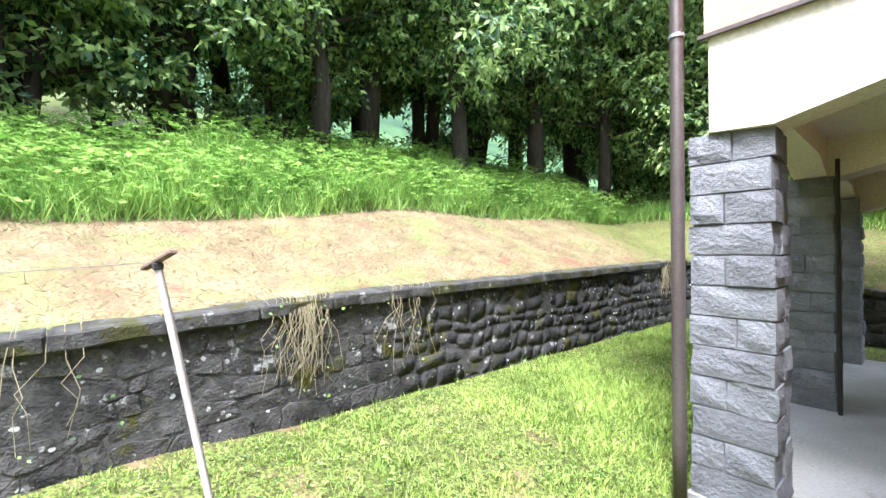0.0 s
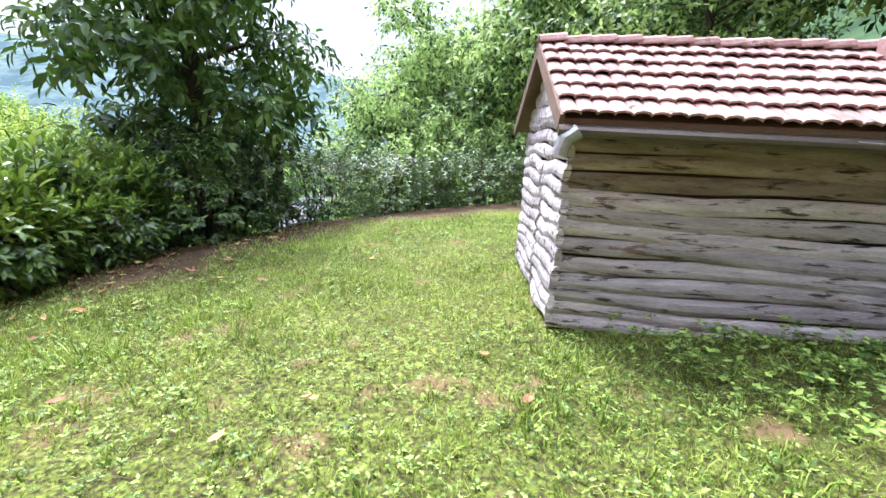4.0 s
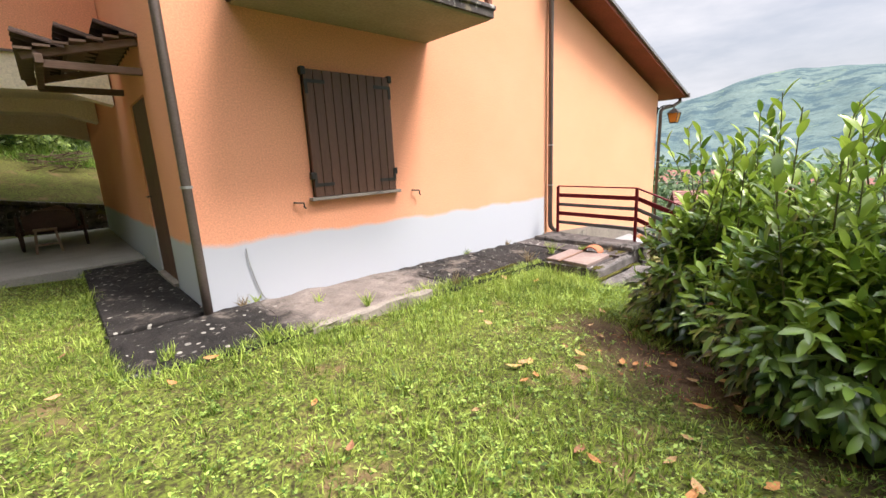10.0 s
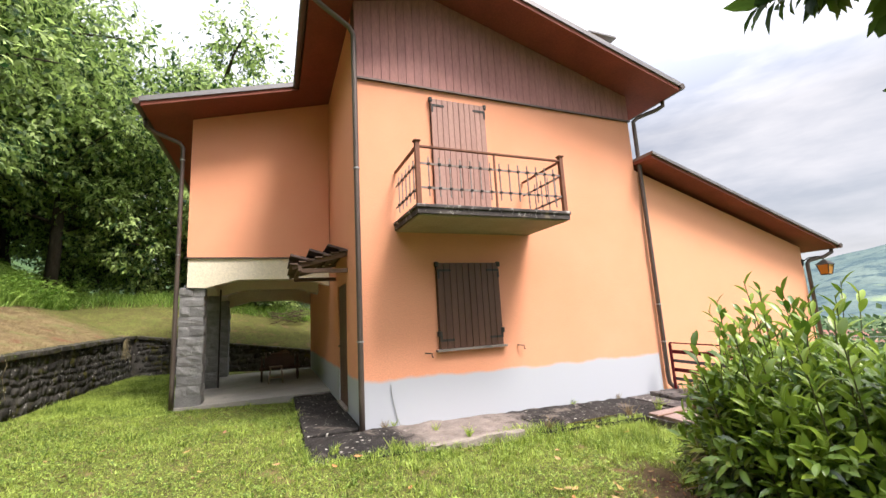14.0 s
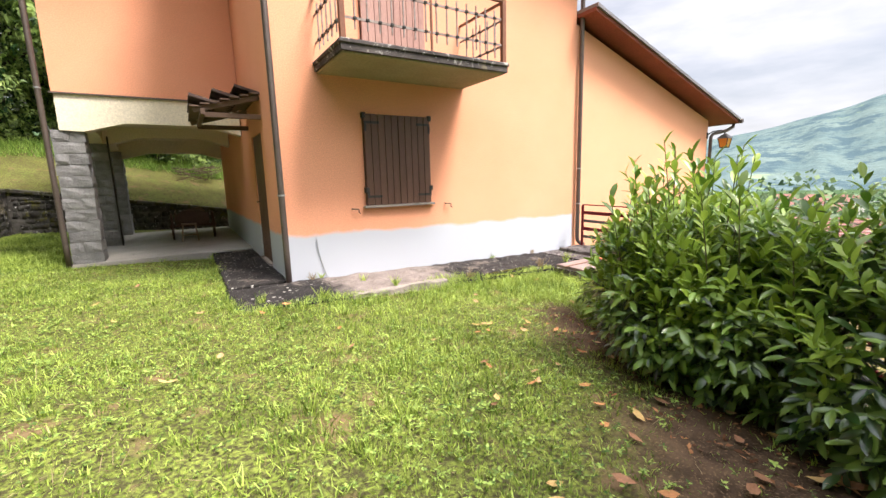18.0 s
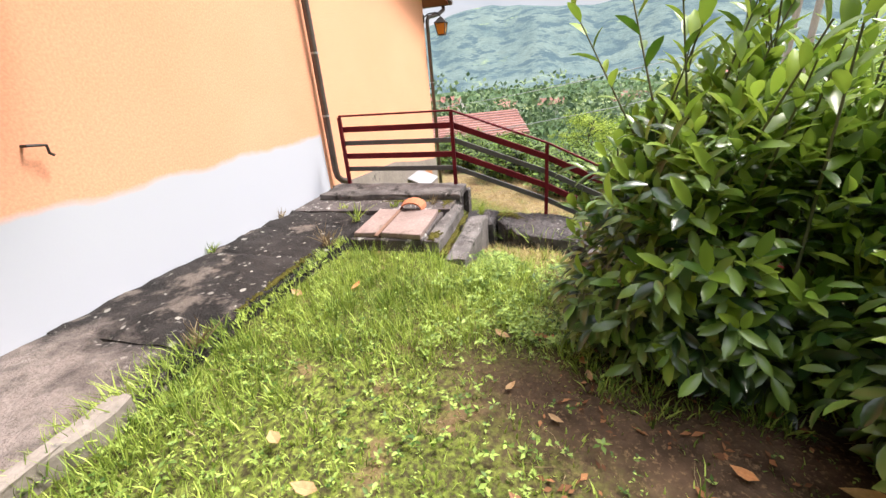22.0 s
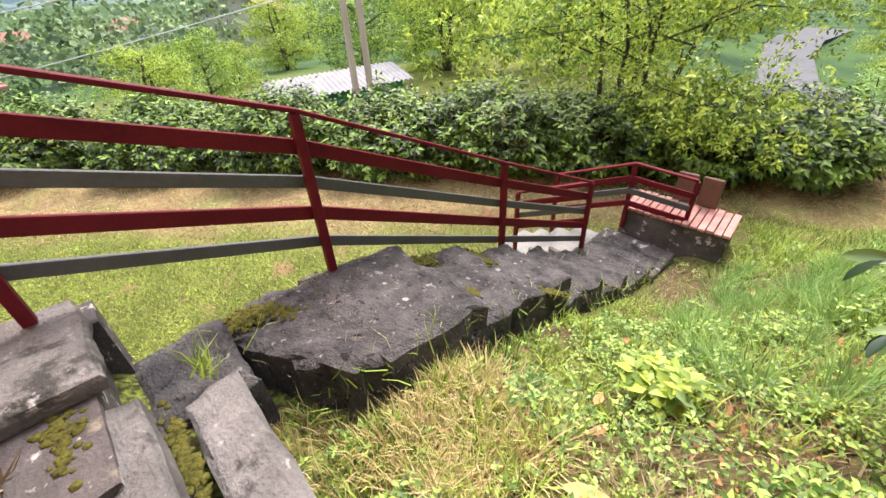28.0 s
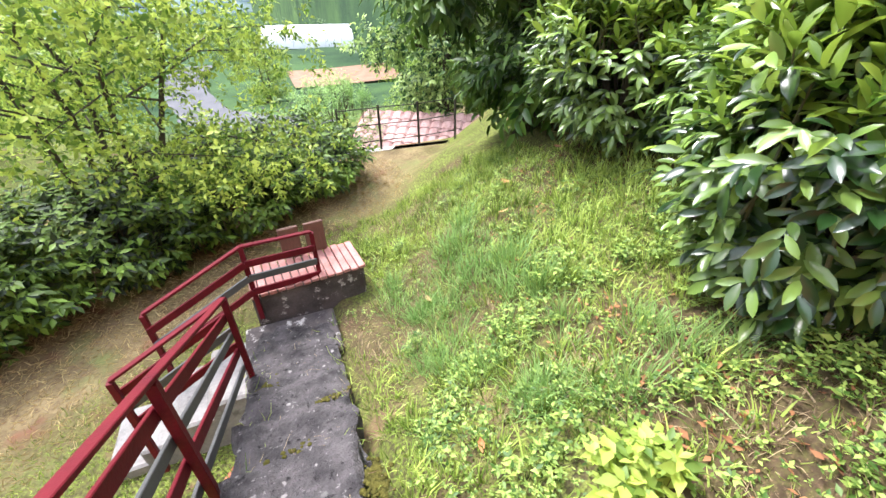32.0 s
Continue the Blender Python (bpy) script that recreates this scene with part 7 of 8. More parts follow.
def cart():
    c = thing("hand_cart", "old dark wooden hand cart with two spoked wheels", "cart")
    for x in (-1.46, -0.56):
        wheel(c, x, 6.3, 0.38, 0.32)
    part("axle", tube([(-1.5, 6.3, 0.38), (-0.52, 6.3, 0.38)], 0.03, 8), CARTWOOD, c)
    part("floor", box(-1.36, -0.66, 5.95, 7.1, 0.42, 0.46, 0.005), CARTWOOD, c)
    for x in (-1.37, -0.68):
        for k in range(2):
            part("side_board", bar((x, 5.9, 0.54 + k * 0.13), (x, 7.15, 0.56 + k * 0.14), 0.025, 0.12, 0.005), CARTWOOD, c)
        part("shaft", bar((x + 0.05, 7.1, 0.45), (x + 0.05, 8.2, 0.30), 0.05, 0.05, 0.008), CARTWOOD, c)
    part("front_board", prism([(-1.37, 0.46), (-0.67, 0.46), (-0.66, 0.68), (-0.85, 0.78), (-1.19, 0.78), (-1.38, 0.68)], "y", 5.9, 5.93), CARTWOOD, c)
    part("sack", tube([(-1.2, 6.4, 0.62), (-0.85, 6.5, 0.72), (-0.78, 6.8, 0.66)], 0.14, 8, r_end=0.1), OLDPLANK, c, "dull bundle in the cart")
    s = thing("stool", "small bare wooden stool on the portico floor", "stool")
    part("seat", box(-1.27, -0.95, 5.68, 5.92, 0.44, 0.475, 0.006), WORNWOOD, s)
    for x, y in ((-1.24, 5.7), (-0.98, 5.7), (-1.24, 5.9), (-0.98, 5.9)):
        part("leg", bar((x, y, 0.44), (x + (0.04 if x > -1.1 else -0.04), y + (0.03 if y > 5.8 else -0.03), 0.05), 0.035, 0.035, 0.004, up=(0, 1, 0)), WORNWOOD, s)
    part("stretcher", bar((-1.26, 5.7, 0.2), (-0.96, 5.7, 0.2), 0.025, 0.03), WORNWOOD, s)


cart()


# ---- lantern at the far corner of the wing ----
def amber():
    m, n, l, p = node_mat("amber_glass")
    p.inputs["Base Color"].default_value = (0.85, 0.42, 0.07, 1)
    p.inputs["Roughness"].default_value = 0.25
    p.inputs["Transmission Weight"].default_value = 0.35
    return m


def lantern():
    g = thing("wall_lantern", "black iron wall lantern with amber glass panes", "lantern")
    c = Vector((11.22, -0.34, 2.12))
    part("bracket", tube([(11.0, 0.0, 2.34), (11.06, -0.1, 2.42), (11.16, -0.26, 2.44), (11.22, -0.34, 2.36)], 0.014, 6), IRON, g, "curled iron bracket")
    part("wall_plate", box(10.96, 11.012, -0.02, 0.06, 2.24, 2.4), IRON, g)
    body = AMBER
    for k in range(4):
        a = k * math.pi / 2
        m = Matrix.Translation(c) @ pose(0, 0, 0, 0, 0, math.degrees(a))
        bm = bmesh.new()
        vs = [bm.verts.new(m @ Vector(q)) for q in ((0.075, -0.075, -0.12), (0.075, 0.075, -0.12), (0.115, 0.115, 0.1), (0.115, -0.115, 0.1))]
        bm.faces.new(vs)
        bmesh.ops.solidify(bm, geom=bm.faces[:], thickness=0.006)
        part("pane", bm, body, g)
        part("corner_bar", bar(m @ Vector((0.078, 0.078, -0.13)), m @ Vector((0.12, 0.12, 0.11)), 0.014, 0.014), IRON, g)
    bm = bmesh.new()
    bmesh.ops.create_cone(bm, cap_ends=True, segments=4, radius1=0.2, radius2=0.03, depth=0.12, matrix=Matrix.Translation(c + Vector((0, 0, 0.17))) @ pose(0, 0, 0, 0, 0, 45))
    part("cap", bm, IRON, g)
    part("base", box(c.x - 0.08, c.x + 0.08, c.y - 0.08, c.y + 0.08, c.z - 0.145, c.z - 0.12), IRON, g)


AMBER = amber()
lantern()


# ---- low door of the wing ----
WARMWOOD = surf("warm_brown_wood", (0.30, 0.13, 0.055), (0.38, 0.17, 0.075), 0.55, 4, 40, 0.2, squash=(2, 2, 0.3))


def wing_door():
    d = thing("door_3", "low cellar door of the wing with its brown leaf folded open", "door", "structure")
    # solid brown panel standing in for the shade inside the open doorway
    part("door_frame", box(8.95, 9.55, -0.06, -0.013, -2.3, -0.95, 0.006), OLDPLANK, d)
    part("door_leaf", box(9.62, 10.28, -0.09, -0.045, -2.15, -0.82, 0.008), WARMWOOD, d, "warm brown panelled leaf")
    for z in (-2.02, -1.0):
        part("rail", box(9.66, 10.24, -0.105, -0.091, z, z + 0.1, 0.004), WARMWOOD, d)
    for k in range(5):
        part("board", box(9.70 + k * 0.102, 9.79 + k * 0.102, -0.1, -0.091, -1.9, -1.02, 0.003), WARMWOOD, d)
    a = thing("cellar_canopy", "small grey sheet canopy over the cellar door", "canopy")
    part("sheet", prism([(0.0, -0.72), (-0.42, -0.9), (-0.42, -0.92), (0.0, -0.745)], "x", 8.75, 9.6), ZINC, a)
    for x in (8.82, 9.52):
        part("bracket", bar((x, -0.013, -1.05), (x, -0.38, -0.915), 0.03, 0.03), IRON, a)


wing_door()

# ---- creeper on the stone wall, fallen leaves, litter ----
def creeper(y0, n, seed, leafy):
    c = thing("dry_creeper", "tangle of dry creeper hanging down the stone wall", "creeper", group="wall creepers")
    rng = np.random.default_rng(seed)
    bm = bmesh.new()
    for _ in range(n):
        y = y0 + rng.normal(0, 0.13)
        z = float(wall_top(y)) + 0.05
        pts = [(RWX - 0.2, y, z + 0.03), (RWX + 0.04, y, z), (RWX + 0.07, y + rng.normal(0, 0.05), z - 0.2)]
        for k in range(3):
            pts.append((RWX + 0.06 + rng.uniform(0, 0.05), pts[-1][1] + rng.normal(0, 0.07), pts[-1][2] - rng.uniform(0.08, 0.24)))
        tube(pts, 0.0035, 4, bm, 0.002)
    tagged(part("vine_tangle", bm, DRYVINE, c), kind="stuff")
    m = leafy // 8
    pos = np.stack([np.full(m, RWX + 0.08) + rng.uniform(0, 0.08, m), y0 + rng.normal(0, 0.2, m), rng.uniform(0.35, float(wall_top(y0)), m)], -1)
    al = np.stack([rng.uniform(0.2, 1, m), rng.normal(0, 0.6, m), rng.normal(-0.4, 0.4, m)], -1)
    ln = rng.uniform(0.02, 0.045, m)
    v, f = scatter(LEAF_LITE, pos, al, np.tile([[1.0, 0, 0.6]], (m, 1)), ln, ln * 0.8)
    tagged(soup("leaves", v, f, HEDGELEAF, c), kind="stuff")


DRYVINE = surf("dry_vine_stem", (0.20, 0.165, 0.09), (0.33, 0.28, 0.16), 0.9, 6, 40, 0.2, spec=0.15)
for y0, n, seed, lv in ((1.95, 46, 1, 90), (-0.9, 14, 2, 260), (3.0, 12, 3, 90), (0.3, 5, 4, 120), (9.6, 30, 5, 40)):
    creeper(y0, n, seed, lv)

LEAF_MESHES = []
for k in range(4):
    r = random.Random(k + 90)
    bm = bmesh.new()
    L, W = r.uniform(0.08, 0.11), r.uniform(0.036, 0.05)
    curl = r.uniform(0.1, 0.5)
    mid = [bm.verts.new((L * (t - 0.5), 0, 0.012 + curl * L * (t - 0.5) ** 2 * 1.5)) for t in (0, 0.3, 0.65, 1)]
    lf = [bm.verts.new((L * (t - 0.5), W * w, 0.012 + W * 0.35 * curl + curl * L * (t - 0.5) ** 2)) for t, w in ((0.3, 0.5), (0.65, 0.42))]
    rt = [bm.verts.new((L * (t - 0.5), -W * w, 0.012 + W * 0.5 * curl + curl * L * (t - 0.5) ** 2)) for t, w in ((0.3, 0.5), (0.65, 0.42))]
    for sd in (lf, rt):
        bm.faces.new((mid[0], mid[1], sd[0]))
        bm.faces.new((mid[1], mid[2], sd[1], sd[0]))
        bm.faces.new((mid[2], mid[3], sd[1]))
    me = bpy.data.meshes.new("fallen_leaf")
    bm.to_mesh(me)
    bm.free()
    LEAF_MESHES.append(me)
DEADMATS = [surf("fallen_leaf_orange", (0.40, 0.17, 0.06), (0.50, 0.25, 0.10), 0.7, 20, 90, 0.2), surf("fallen_leaf_tan", (0.36, 0.22, 0.10), (0.46, 0.30, 0.15), 0.7, 20, 90, 0.2),
            surf("fallen_leaf_brown", (0.24, 0.11, 0.055), (0.33, 0.17, 0.09), 0.7, 20, 90, 0.2), surf("fallen_leaf_yellow", (0.42, 0.27, 0.09), (0.50, 0.34, 0.14), 0.7, 20, 90, 0.2)]
for me, dm in zip(LEAF_MESHES, DEADMATS):
    me.materials.append(dm)
rng = np.random.default_rng(15)
placed = 0
while placed < 170:
    if placed < 115:
        x, y = rng.uniform(0.0, 3.0), rng.uniform(-7.5, -2.6)
        if not -1.5 < float(beyond(np.array([x]), np.array([y]))[0]) < 0.7:
            continue
    else:
        x, y = rng.uniform(-4.5, 5.0), rng.uniform(-7.5, 1.0)
        if on_path(np.array([x]), np.array([y]))[0]:
            continue
    lf = new("fallen_leaf", LEAF_MESHES[placed % 4])
    s = rng.uniform(0.8, 1.35)
    lf.matrix_world = pose(x, y, gz(x, y) + (0.012 if placed < 115 else 0.045), rng.uniform(-15, 15), rng.uniform(-15, 15), rng.uniform(0, 360)) @ Matrix.Scale(s, 4)
    tagged(lf, "curled dry laurel leaf lying on the ground", "leaf", "fallen leaves")
    placed += 1
# weeds growing on the paving
def tuft(x, y, z, n, ln, seed, mat, label):
    rng = np.random.default_rng(seed)
    al = np.stack([rng.normal(0, 0.55, n), rng.normal(0, 0.55, n), np.ones(n)], -1)
    v, f = scatter(BLADE, np.tile([[x, y, z - 0.01]], (n, 1)) + rng.normal(0, 0.02, (n, 3)) * np.array([1, 1, 0]), al, rng.normal(size=(n, 3)), rng.uniform(0.4, 1, n) * ln, np.full(n, 0.009))
    tagged(soup("weed_tuft", v, f, mat), label, "weed", "paving weeds", "stuff")


for k, (x, y, z, n, ln) in enumerate([(3.9, -0.98, -0.14, 30, 0.26), (1.2, -0.95, -0.05, 34, 0.22), (4.55, -0.95, -0.15, 26, 0.3), (0.3, -0.05, 0.0, 24, 0.14), (0.42, -0.03, 0.0, 16, 0.12), (3.6, -0.04, -0.1, 26, 0.12), (4.6, -0.04, -0.13, 22, 0.13),
                                      (0.9, -0.5, -0.03, 18, 0.14), (5.0, -1.2, -0.15, 26, 0.12), (5.1, -1.6, -0.15, 24, 0.14), (4.95, -0.6, -0.15, 20, 0.1), (5.3, -2.1, -0.32, 30, 0.2), (2.4, -1.02, -0.1, 26, 0.2), (0.2, -1.0, -0.03, 26, 0.2), (-0.5, -0.9, 0.0, 26, 0.16)]):
    tuft(x, y, z, n, ln, 200 + k, GRASS if k % 3 else STRAW, "tuft of grass growing from a joint of the path")
MOSS = surf("olive_moss", (0.05, 0.047, 0.012), (0.12, 0.108, 0.024), 0.97, 30, 120, 1.0, spec=0.08, dist=0.008)
for k, (x, y, z, a, b, n) in enumerate([(4.15, -1.95, -0.29, 0.1, 0.05, 20), (4.5, -1.955, -0.3, 0.34, 0.03, 34), (5.0, -1.955, -0.3, 0.2, 0.03, 18), (4.2, -1.86, -0.17, 0.09, 0.05, 22), (4.85, -1.5, -0.16, 0.03, 0.28, 20), (5.2, -1.3, -0.15, 0.03, 0.3, 20), (5.55, -2.5, -0.5, 0.1, 0.06, 12),
                                          (5.6, -2.95, -0.6, 0.05, 0.2, 16), (5.6, -3.5, -0.78, 0.05, 0.2, 14), (5.15, -1.75, -0.15, 0.14, 0.05, 10), (5.5, -4.6, -1.22, 0.08, 0.16, 14), (5.02, -3.9, -1.0, 0.05, 0.2, 12), (5.55, -5.2, -1.5, 0.07, 0.2, 12), (3.2, -0.98, -0.12, 0.5, 0.03, 24), (5.6, -2.35, -0.45, 0.08, 0.22, 30), (5.5, -2.72, -0.5, 0.14, 0.1, 34), (5.6, -3.15, -0.62, 0.1, 0.16, 30), (5.62, -3.45, -0.7, 0.08, 0.2, 30), (5.55, -3.8, -0.86, 0.14, 0.1, 22), (5.2, -3.35, -0.7, 0.05, 0.07, 10), (5.35, -4.5, -1.2, 0.16, 0.14, 24), (5.15, -5.0, -1.5, 0.14, 0.2, 24)]):
    rr = random.Random(300 + k)
    bm = bmesh.new()
    for _ in range(n * 9):
        px, py = x + rr.gauss(0, 0.42) * a, y + rr.gauss(0, 0.42) * b
        zz = float(step_z(np.array(py))) if py < -2.2 else z
        rad = rr.uniform(0.006, 0.019)
        at_ = len(bm.verts)
        made = bmesh.ops.create_icosphere(bm, subdivisions=1, radius=1.0)["verts"]
        for v in made:
            w = 1 + 0.3 * noise.noise(v.co * 2.3 + Vector((px * 50, py * 50, 0)))
            v.co = Vector((px + v.co.x * rad * w, py + v.co.y * rad * w, zz + v.co.z * rad * 0.4 * w))
    mo = part("moss_cushion", bm, MOSS, None, "", True)
    tagged(mo, "cushion of olive moss on the old concrete", "moss", "moss cushions", "stuff")
# a leafy bright weed and litter on the slope
weeds("slope_plant", "bright green leafy plant on the slope", 60, (4.08, 4.3, -3.55, -3.33), (0.05, 0.09), 17, lambda x, y, u: u > -1, PALELEAF, 6, (0.03, 0.2))
LITTER = surf("white_plastic_scrap", (0.72, 0.72, 0.7), (0.62, 0.62, 0.6), 0.5, 8, 40, 0.3)
k = thing("plastic_scrap", "small crumpled white plastic scrap on the slope", "litter")
bm = bmesh.new()
bmesh.ops.create_icosphere(bm, subdivisions=2, radius=0.05, matrix=Matrix.Translation((3.3, -3.46, gz(3.3, -3.46) + 0.04)) @ Matrix.Diagonal((1.4, 0.8, 0.4, 1)))
for v in bm.verts:
    v.co += Vector((noise.noise(v.co * 30), noise.noise(v.co * 30 + Vector((3, 0, 0))), noise.noise(v.co * 30 + Vector((0, 5, 0))))) * 0.015
part("scrap", bm, LITTER, k)


# ---- brush heap behind the portico ----
k = thing("brush_heap", "heap of dry cut branches on the bank behind the house", "brush heap")
bm = bmesh.new()
r = random.Random(6)
for _ in range(60):
    c = Vector((-0.6 + r.uniform(-0.7, 0.7), 13.2 + r.uniform(-0.4, 0.4), gz(-0.6, 13.2) + r.uniform(0.0, 0.5)))
    d = Vector((r.uniform(-1, 1), r.uniform(-0.6, 0.6), r.uniform(-0.2, 0.3))) * r.uniform(0.3, 0.6)
    tube([c - d, c + d], 0.016, 4, bm, 0.008)
tagged(part("brushwood", bm, OLDPLANK, k), kind="stuff")


# ---- beyond the garden ----
TEAL = surf("teal_painted_sheet", (0.05, 0.30, 0.24), (0.07, 0.36, 0.29), 0.6, 2, 20, 0.1)
SHEET = surf("pale_corrugated_sheet", (0.19, 0.185, 0.19), (0.27, 0.26, 0.27), 0.8, 2, 20, 0.1, spec=0.2)
WALLPALE = surf("grey_rendered_wall", (0.36, 0.34, 0.31), (0.44, 0.42, 0.39), 0.9, 2, 20, 0.2, spec=0.15)
REDROOF = surf("red_tile_roof", (0.19, 0.08, 0.065), (0.28, 0.135, 0.11), 0.85, 3, 30, 0.4, spec=0.2)


def corrugated(x0, x1, y0, y1, z0, z1, waves, material, parent):
    """A corrugated sheet rising from y0 to y1."""
    n = waves * 4
    xs = np.linspace(x0, x1, n + 1)
    w = 0.03 * np.sin(np.arange(n + 1) * math.pi / 2)
    v = np.concatenate([np.stack([xs, np.full(n + 1, y), z + w], -1) for y, z in ((y0, z0), (y1, z1))])
    f = np.array([(i, i + 1, n + 2 + i, n + 1 + i) for i in range(n)])
    ob = soup("roof_sheet", v, f, material, parent)
    return ob


def teal_shed():
    s = thing("sheet_shed", "teal sheet-walled shed with a pale corrugated roof", "shed")
    s.matrix_world = pose(16.9, -6.85, 0, 0, 0, -101.8)
    z = gz(16.5, -9) - 0.4
    for a in (box(0.1, 0.16, -1.15, -0.1, z, -2.181), box(3.9, 3.96, -1.15, -0.1, z, -2.181), box(0.17, 3.89, -1.15, -1.09, z, -2.17), box(0.17, 3.89, -0.16, -0.1, z, -1.96)):
        part("wall_sheet", a, TEAL, s)
    for x in (0.1, 3.9):
        part("gable_sheet", prism([(-1.15, -2.18), (-0.1, -2.18), (-0.1, -1.95), (-1.15, -2.15)], "x", x, x + 0.06), TEAL, s)
    corrugated(-0.05, 4.2, -1.45, 0.05, -2.18, -1.9, 27, SHEET, s)
    for x, y in ((14.9, -8.7), (14.7, -9.07)):
        p = thing("utility_pole", "tall grey wooden utility pole", "pole", group="utility poles")
        part("shaft", tube([(x, y, gz(x, y) - 0.5), (x + 0.3, y - 0.24, 2.6)], 0.105, 10, r_end=0.08), PALEPOST, p)


def line_pole_and_wires():
    for k, (a, b) in enumerate((((15.1, -8.9, 1.5), (34.0, 12.0, -1.2)), ((15.0, -8.8, 0.5), (30.0, 14.0, -3.2)), ((14.95, -9.25, 1.3), (40.0, -60.0, 4.0)))):
        w = thing("overhead_wire", "pale overhead wire sagging across the valley view", "wire", group="overhead wires")
        a, b = Vector(a), Vector(b)
        part("cable", tube([a.lerp(b, t) + Vector((0, 0, -2.0 * t * (1 - t))) for t in np.linspace(0, 1, 14)], 0.016, 5), ZINC, w)


def small_house(x, y, w, d, wall_h, roof_h, turn, name, label, mat_roof, tiles=False, z=None, courses=0):
    """A plain house with gable roof, eaves, windows and a door."""
    h = thing(name, label, "house" if name != "outbuilding" else "building")
    z = gz(x, y) - 0.5 if z is None else z
    h.matrix_world = pose(x, y, z, 0, 0, turn)
    part("wall", prism([(-w / 2, 0), (w / 2, 0), (w / 2, wall_h), (0, wall_h + roof_h), (-w / 2, wall_h)], "y", -d / 2, d / 2), WALLPALE, h)
    for sgn in (-1, 1):
        part("roof", prism([(0, wall_h + roof_h + 0.05), (sgn * (w / 2 + 0.3), wall_h - roof_h * 0.6 / w + 0.05), (sgn * (w / 2 + 0.3), wall_h - roof_h * 0.6 / w + 0.15), (0, wall_h + roof_h + 0.16)], "y", -d / 2 - 0.3, d / 2 + 0.3), mat_roof, h)
        for k in range(courses):
            t = (k + 0.7) / courses
            x_, z_ = sgn * t * (w / 2 + 0.3), wall_h + roof_h + 0.17 - t * roof_h * (1 + 0.6 / w)
            part("tile_course", box(x_ - 0.09, x_ + 0.09, -d / 2 - 0.3, d / 2 + 0.3, z_ - 0.05, z_ + 0.035), TILE, h)
        if tiles:
            rows, cols = 5, int(d / 0.26)
            run = math.hypot(w / 2 + 0.3, roof_h * (1 + 0.6 / w))
            ang = math.atan2(roof_h, w / 2)
            r = random.Random(5)
            for i in range(rows):
                for j in range(cols):
                    t = (i + 0.5) / rows
                    m = Matrix.Translation((sgn * t * (w / 2 + 0.3), -d / 2 - 0.25 + (j + 0.5) * (d + 0.5) / cols, wall_h + roof_h + 0.17 - t * roof_h * (1 + 0.6 / w))) @ pose(0, 0, 0, 0, math.degrees(ang), 0 if sgn > 0 else 180) @ pose(0, 0, 0, 0, -4, r.uniform(-3, 3))
                    part("roof_tile", tile_mesh(run / rows + 0.06, (d + 0.5) / cols * 1.02, 0.06, m, seg=3), TILE, h)
    for k in range(2):
        for sgn in (-1, 1):
            wn_ = part("window", box(sgn * w / 2 - 0.03, sgn * w / 2 + 0.03, -d / 4 + k * d / 2 - 0.4, -d / 4 + k * d / 2 + 0.4, wall_h * 0.45, wall_h * 0.45 + 0.9), SHUTTER, h)
    part("door", box(-0.45, 0.45, -d / 2 - 0.03, -d / 2 + 0.03, 0.4, 2.4), SHUTTER, h)
    return h


def wire_fence():
    f = thing("wire_fence", "low iron fence with wires before the tiled outbuilding", "fence")
    pts = [(3.86, -11.75), (3.0, -11.7), (2.15, -11.62), (1.3, -11.55)]
    part("base_wall", prism([(3.95, -11.87), (3.95, -11.67), (1.2, -11.45), (1.2, -11.65)], "z", -4.6, -2.25), WALLPALE, f, "low grey rendered wall")
    for x, y in pts:
        part("post", tube([(x, y, gz(x, y) - 0.2), (x, y, gz(x, y) + 0.95)], 0.025, 6), IRON, f)
    for (a, b), (c, d) in zip(pts, pts[1:]):
        for h in (0.2, 0.55, 0.9):
            part("wire", tube([(a, b, gz(a, b) + h), (c, d, gz(c, d) + h)], 0.012, 4), IRON, f)


def polytunnel():
    t = thing("polytunnel", "white arched polytunnel by the lower road", "greenhouse")
    z = gz(-4.7, -77.0)
    t.matrix_world = pose(-4.7, -77.0, z, 0, 0, -20)
    n = 12
    poly = [(math.cos(math.pi * i / n) * 2.8, math.sin(math.pi * i / n) * 3.0) for i in range(n + 1)]
    v = np.array([(x, yy, zz) for x in np.linspace(-8.5, 8.5, 8) for yy, zz in poly])
    f = np.array([(i * (n + 1) + k, i * (n + 1) + k + 1, (i + 1) * (n + 1) + k + 1, (i + 1) * (n + 1) + k) for i in range(7) for k in range(n)])
    soup("cover", v, f, SHEETWHITE, t, "white plastic film", True)
    for x in np.linspace(-8.5, 8.5, 8):
        part("hoop", tube([(x, a * 1.01, b * 1.01) for a, b in poly], 0.03, 5), ZINC, t)


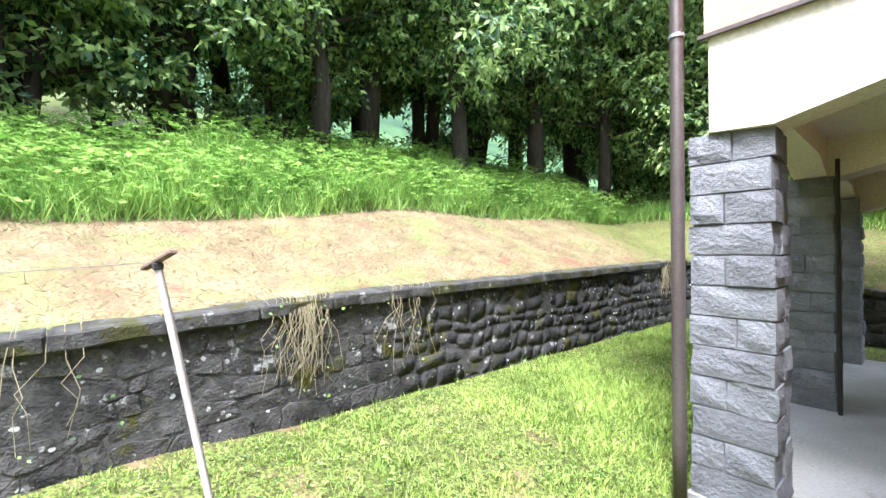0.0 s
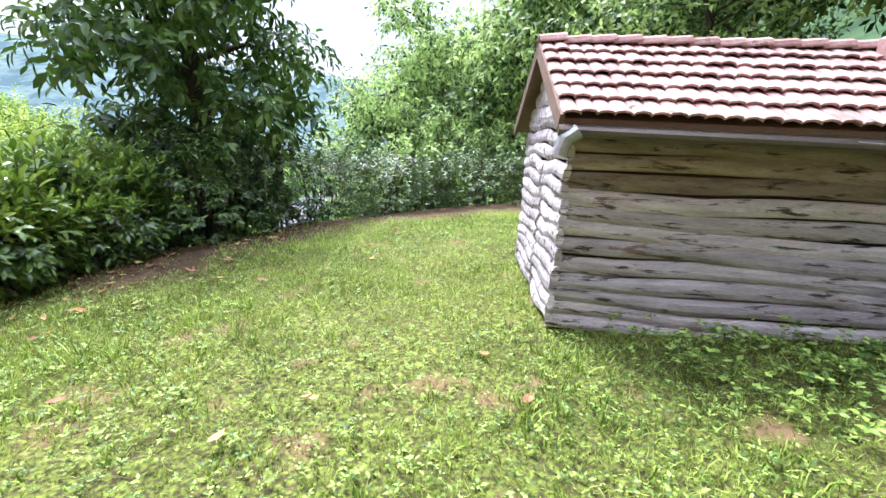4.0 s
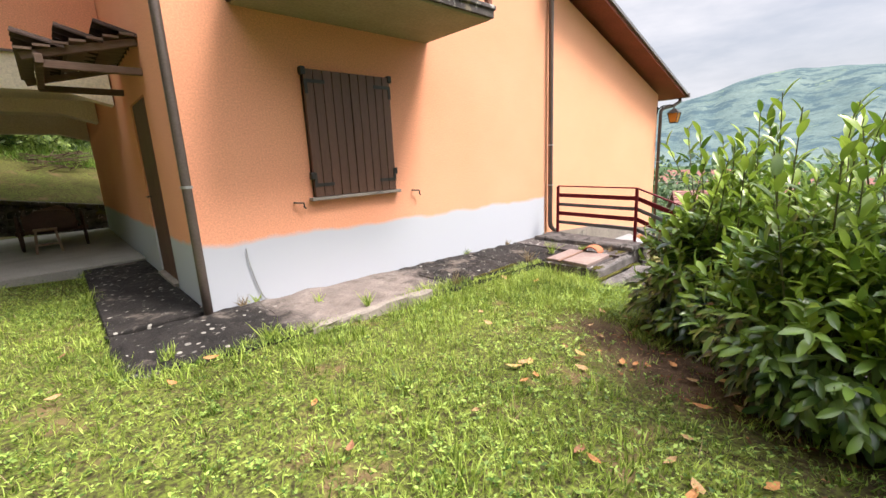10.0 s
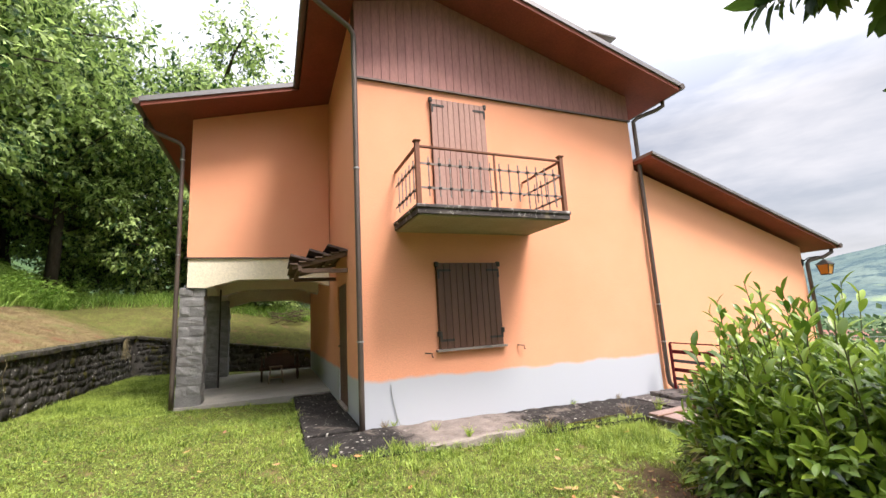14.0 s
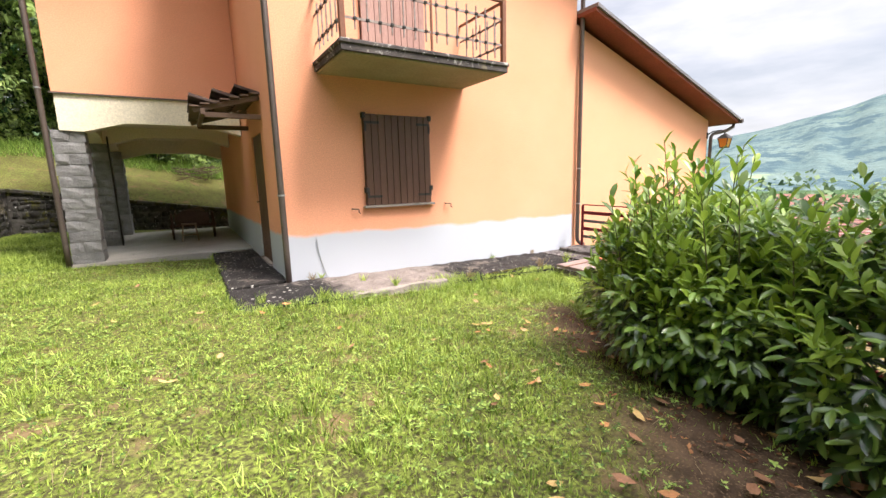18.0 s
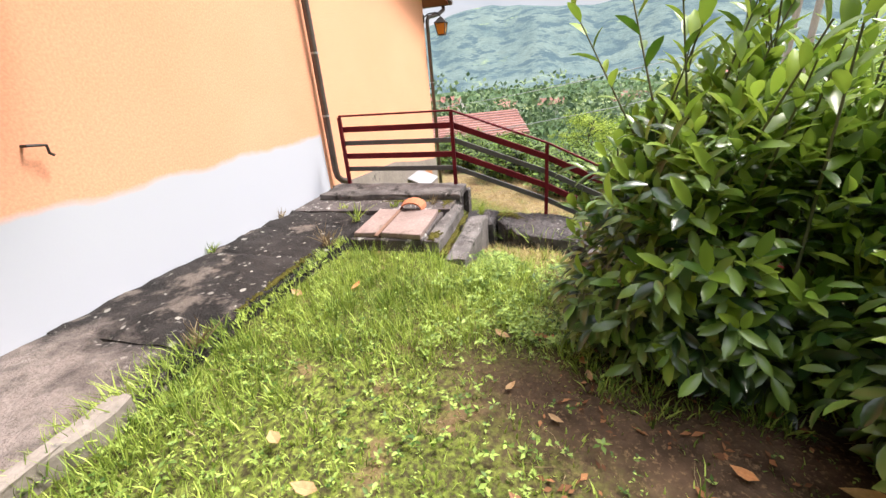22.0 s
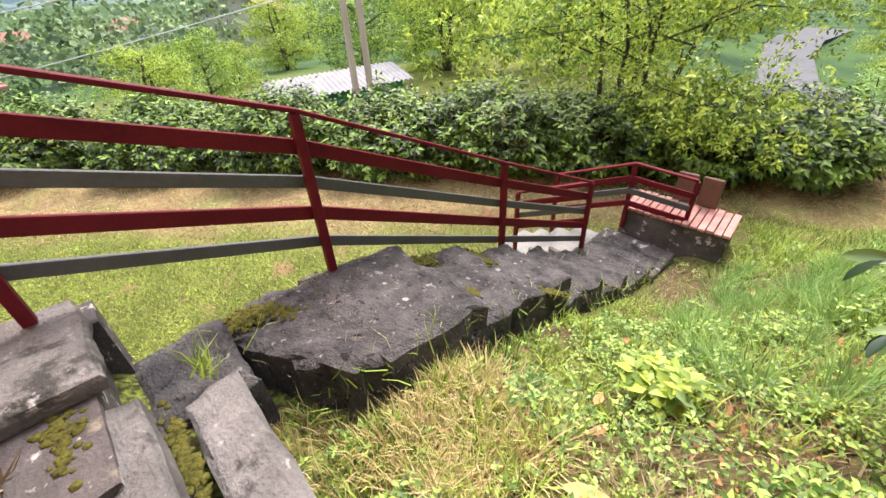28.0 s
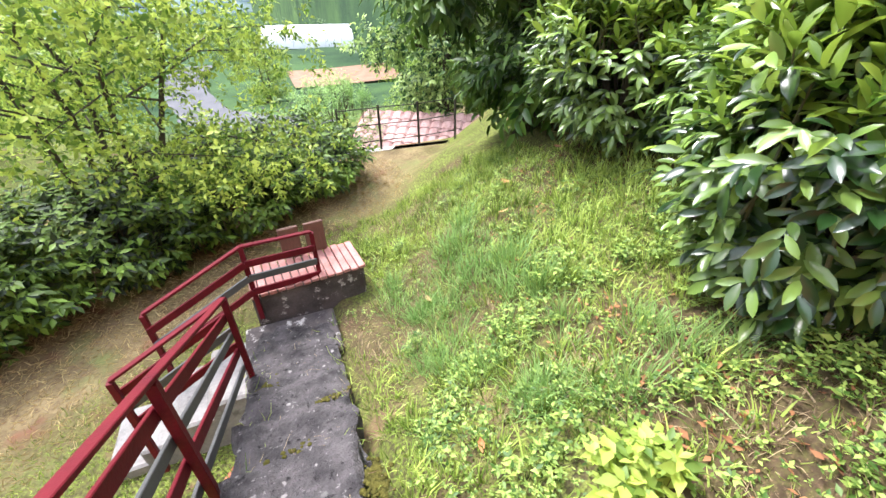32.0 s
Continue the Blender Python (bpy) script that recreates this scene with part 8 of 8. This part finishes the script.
SHEETWHITE = surf("white_plastic_film", (0.74, 0.76, 0.78), (0.66, 0.69, 0.71), 0.4, 2, 20, 0.05)
ASPHALT = surf("grey_asphalt", (0.07, 0.07, 0.075), (0.105, 0.105, 0.11), 0.9, 1, 30, 0.2, spec=0.2)
teal_shed()
line_pole_and_wires()
small_house(0.55, -14.35, 2.4, 4.1, 1.9, 0.5, 56, "outbuilding", "low outbuilding with an old clay-tiled roof below the garden", REDROOF, True, -4.95)
small_house(40, 4.5, 6, 8, 5.0, 1.6, 25, "village_house", "village house with a red tiled roof down the slope", REDROOF, z=-9.0, courses=10)
small_house(58, -22, 8, 10, 5.0, 2.0, 60, "village_house", "pale village house with a red roof among trees", REDROOF)
for i, (x, y) in enumerate([(120, 30), (150, 60), (190, 20), (170, -30), (230, 50), (260, 0), (210, 90), (280, 70), (300, -50), (320, 30)]):
    small_house(x, y, 11, 15, 7, 3, i * 37, "village_house", "distant pale village house with a red roof", REDROOF)
laurel_bush("olive_shrub", "silvery grey-green shrub beside the wire fence", 3.75, -12.9, 0.9, 0.8, gz(3.75, -12.9) - 0.1, -1.0, 88, 900, 0.09, 0.3, SEDGE, "", 0.4, "shrub", False)
wire_fence()
polytunnel()
# the lane
lane = [(3.5, -25.0), (6.8, -30.5), (9.8, -37), (11.7, -45), (12.6, -54), (12.0, -66)]
v, f = [], []
for i, (x, y) in enumerate(lane):
    a, b = Vector(lane[max(i - 1, 0)]), Vector(lane[min(i + 1, len(lane) - 1)])
    nrm = Vector((-(b - a).y, (b - a).x)).normalized() * 2.0
    for s in (-1, 1):
        v.append((x + nrm.x * s, y + nrm.y * s, gz(x, y) + 0.3))
f = np.array([(2 * i, 2 * i + 1, 2 * i + 3, 2 * i + 2) for i in range(len(lane) - 1)])
v = np.array(v)
under = v - np.array([0, 0, 1.5])
road = soup("road", np.concatenate([v, under]), np.concatenate([f, f + len(v)]), ASPHALT)
tagged(road, "narrow grey asphalt lane below the garden", "road", "", "structure")
# bare vegetable plot between the lane and the polytunnel
PLOTSOIL = surf("tilled_earth", (0.17, 0.10, 0.065), (0.26, 0.165, 0.11), 0.95, 1.5, 20, 0.5, spec=0.1)
px_, py_ = np.meshgrid(np.linspace(-8.5, 2.5, 9), np.linspace(-54, -45, 8), indexing="ij")
pv = np.stack([px_, py_, ground_height(px_, py_) + 0.2 + 0.08 * np.sin(px_ * 5)], -1).reshape(-1, 3)
pi_ = np.arange(72).reshape(9, 8)
tagged(soup("ground_plot", pv, np.stack([pi_[:-1, :-1], pi_[1:, :-1], pi_[1:, 1:], pi_[:-1, 1:]], -1).reshape(-1, 4), PLOTSOIL), "bare reddish tilled plot beside the lane", "ground", "", "structure")
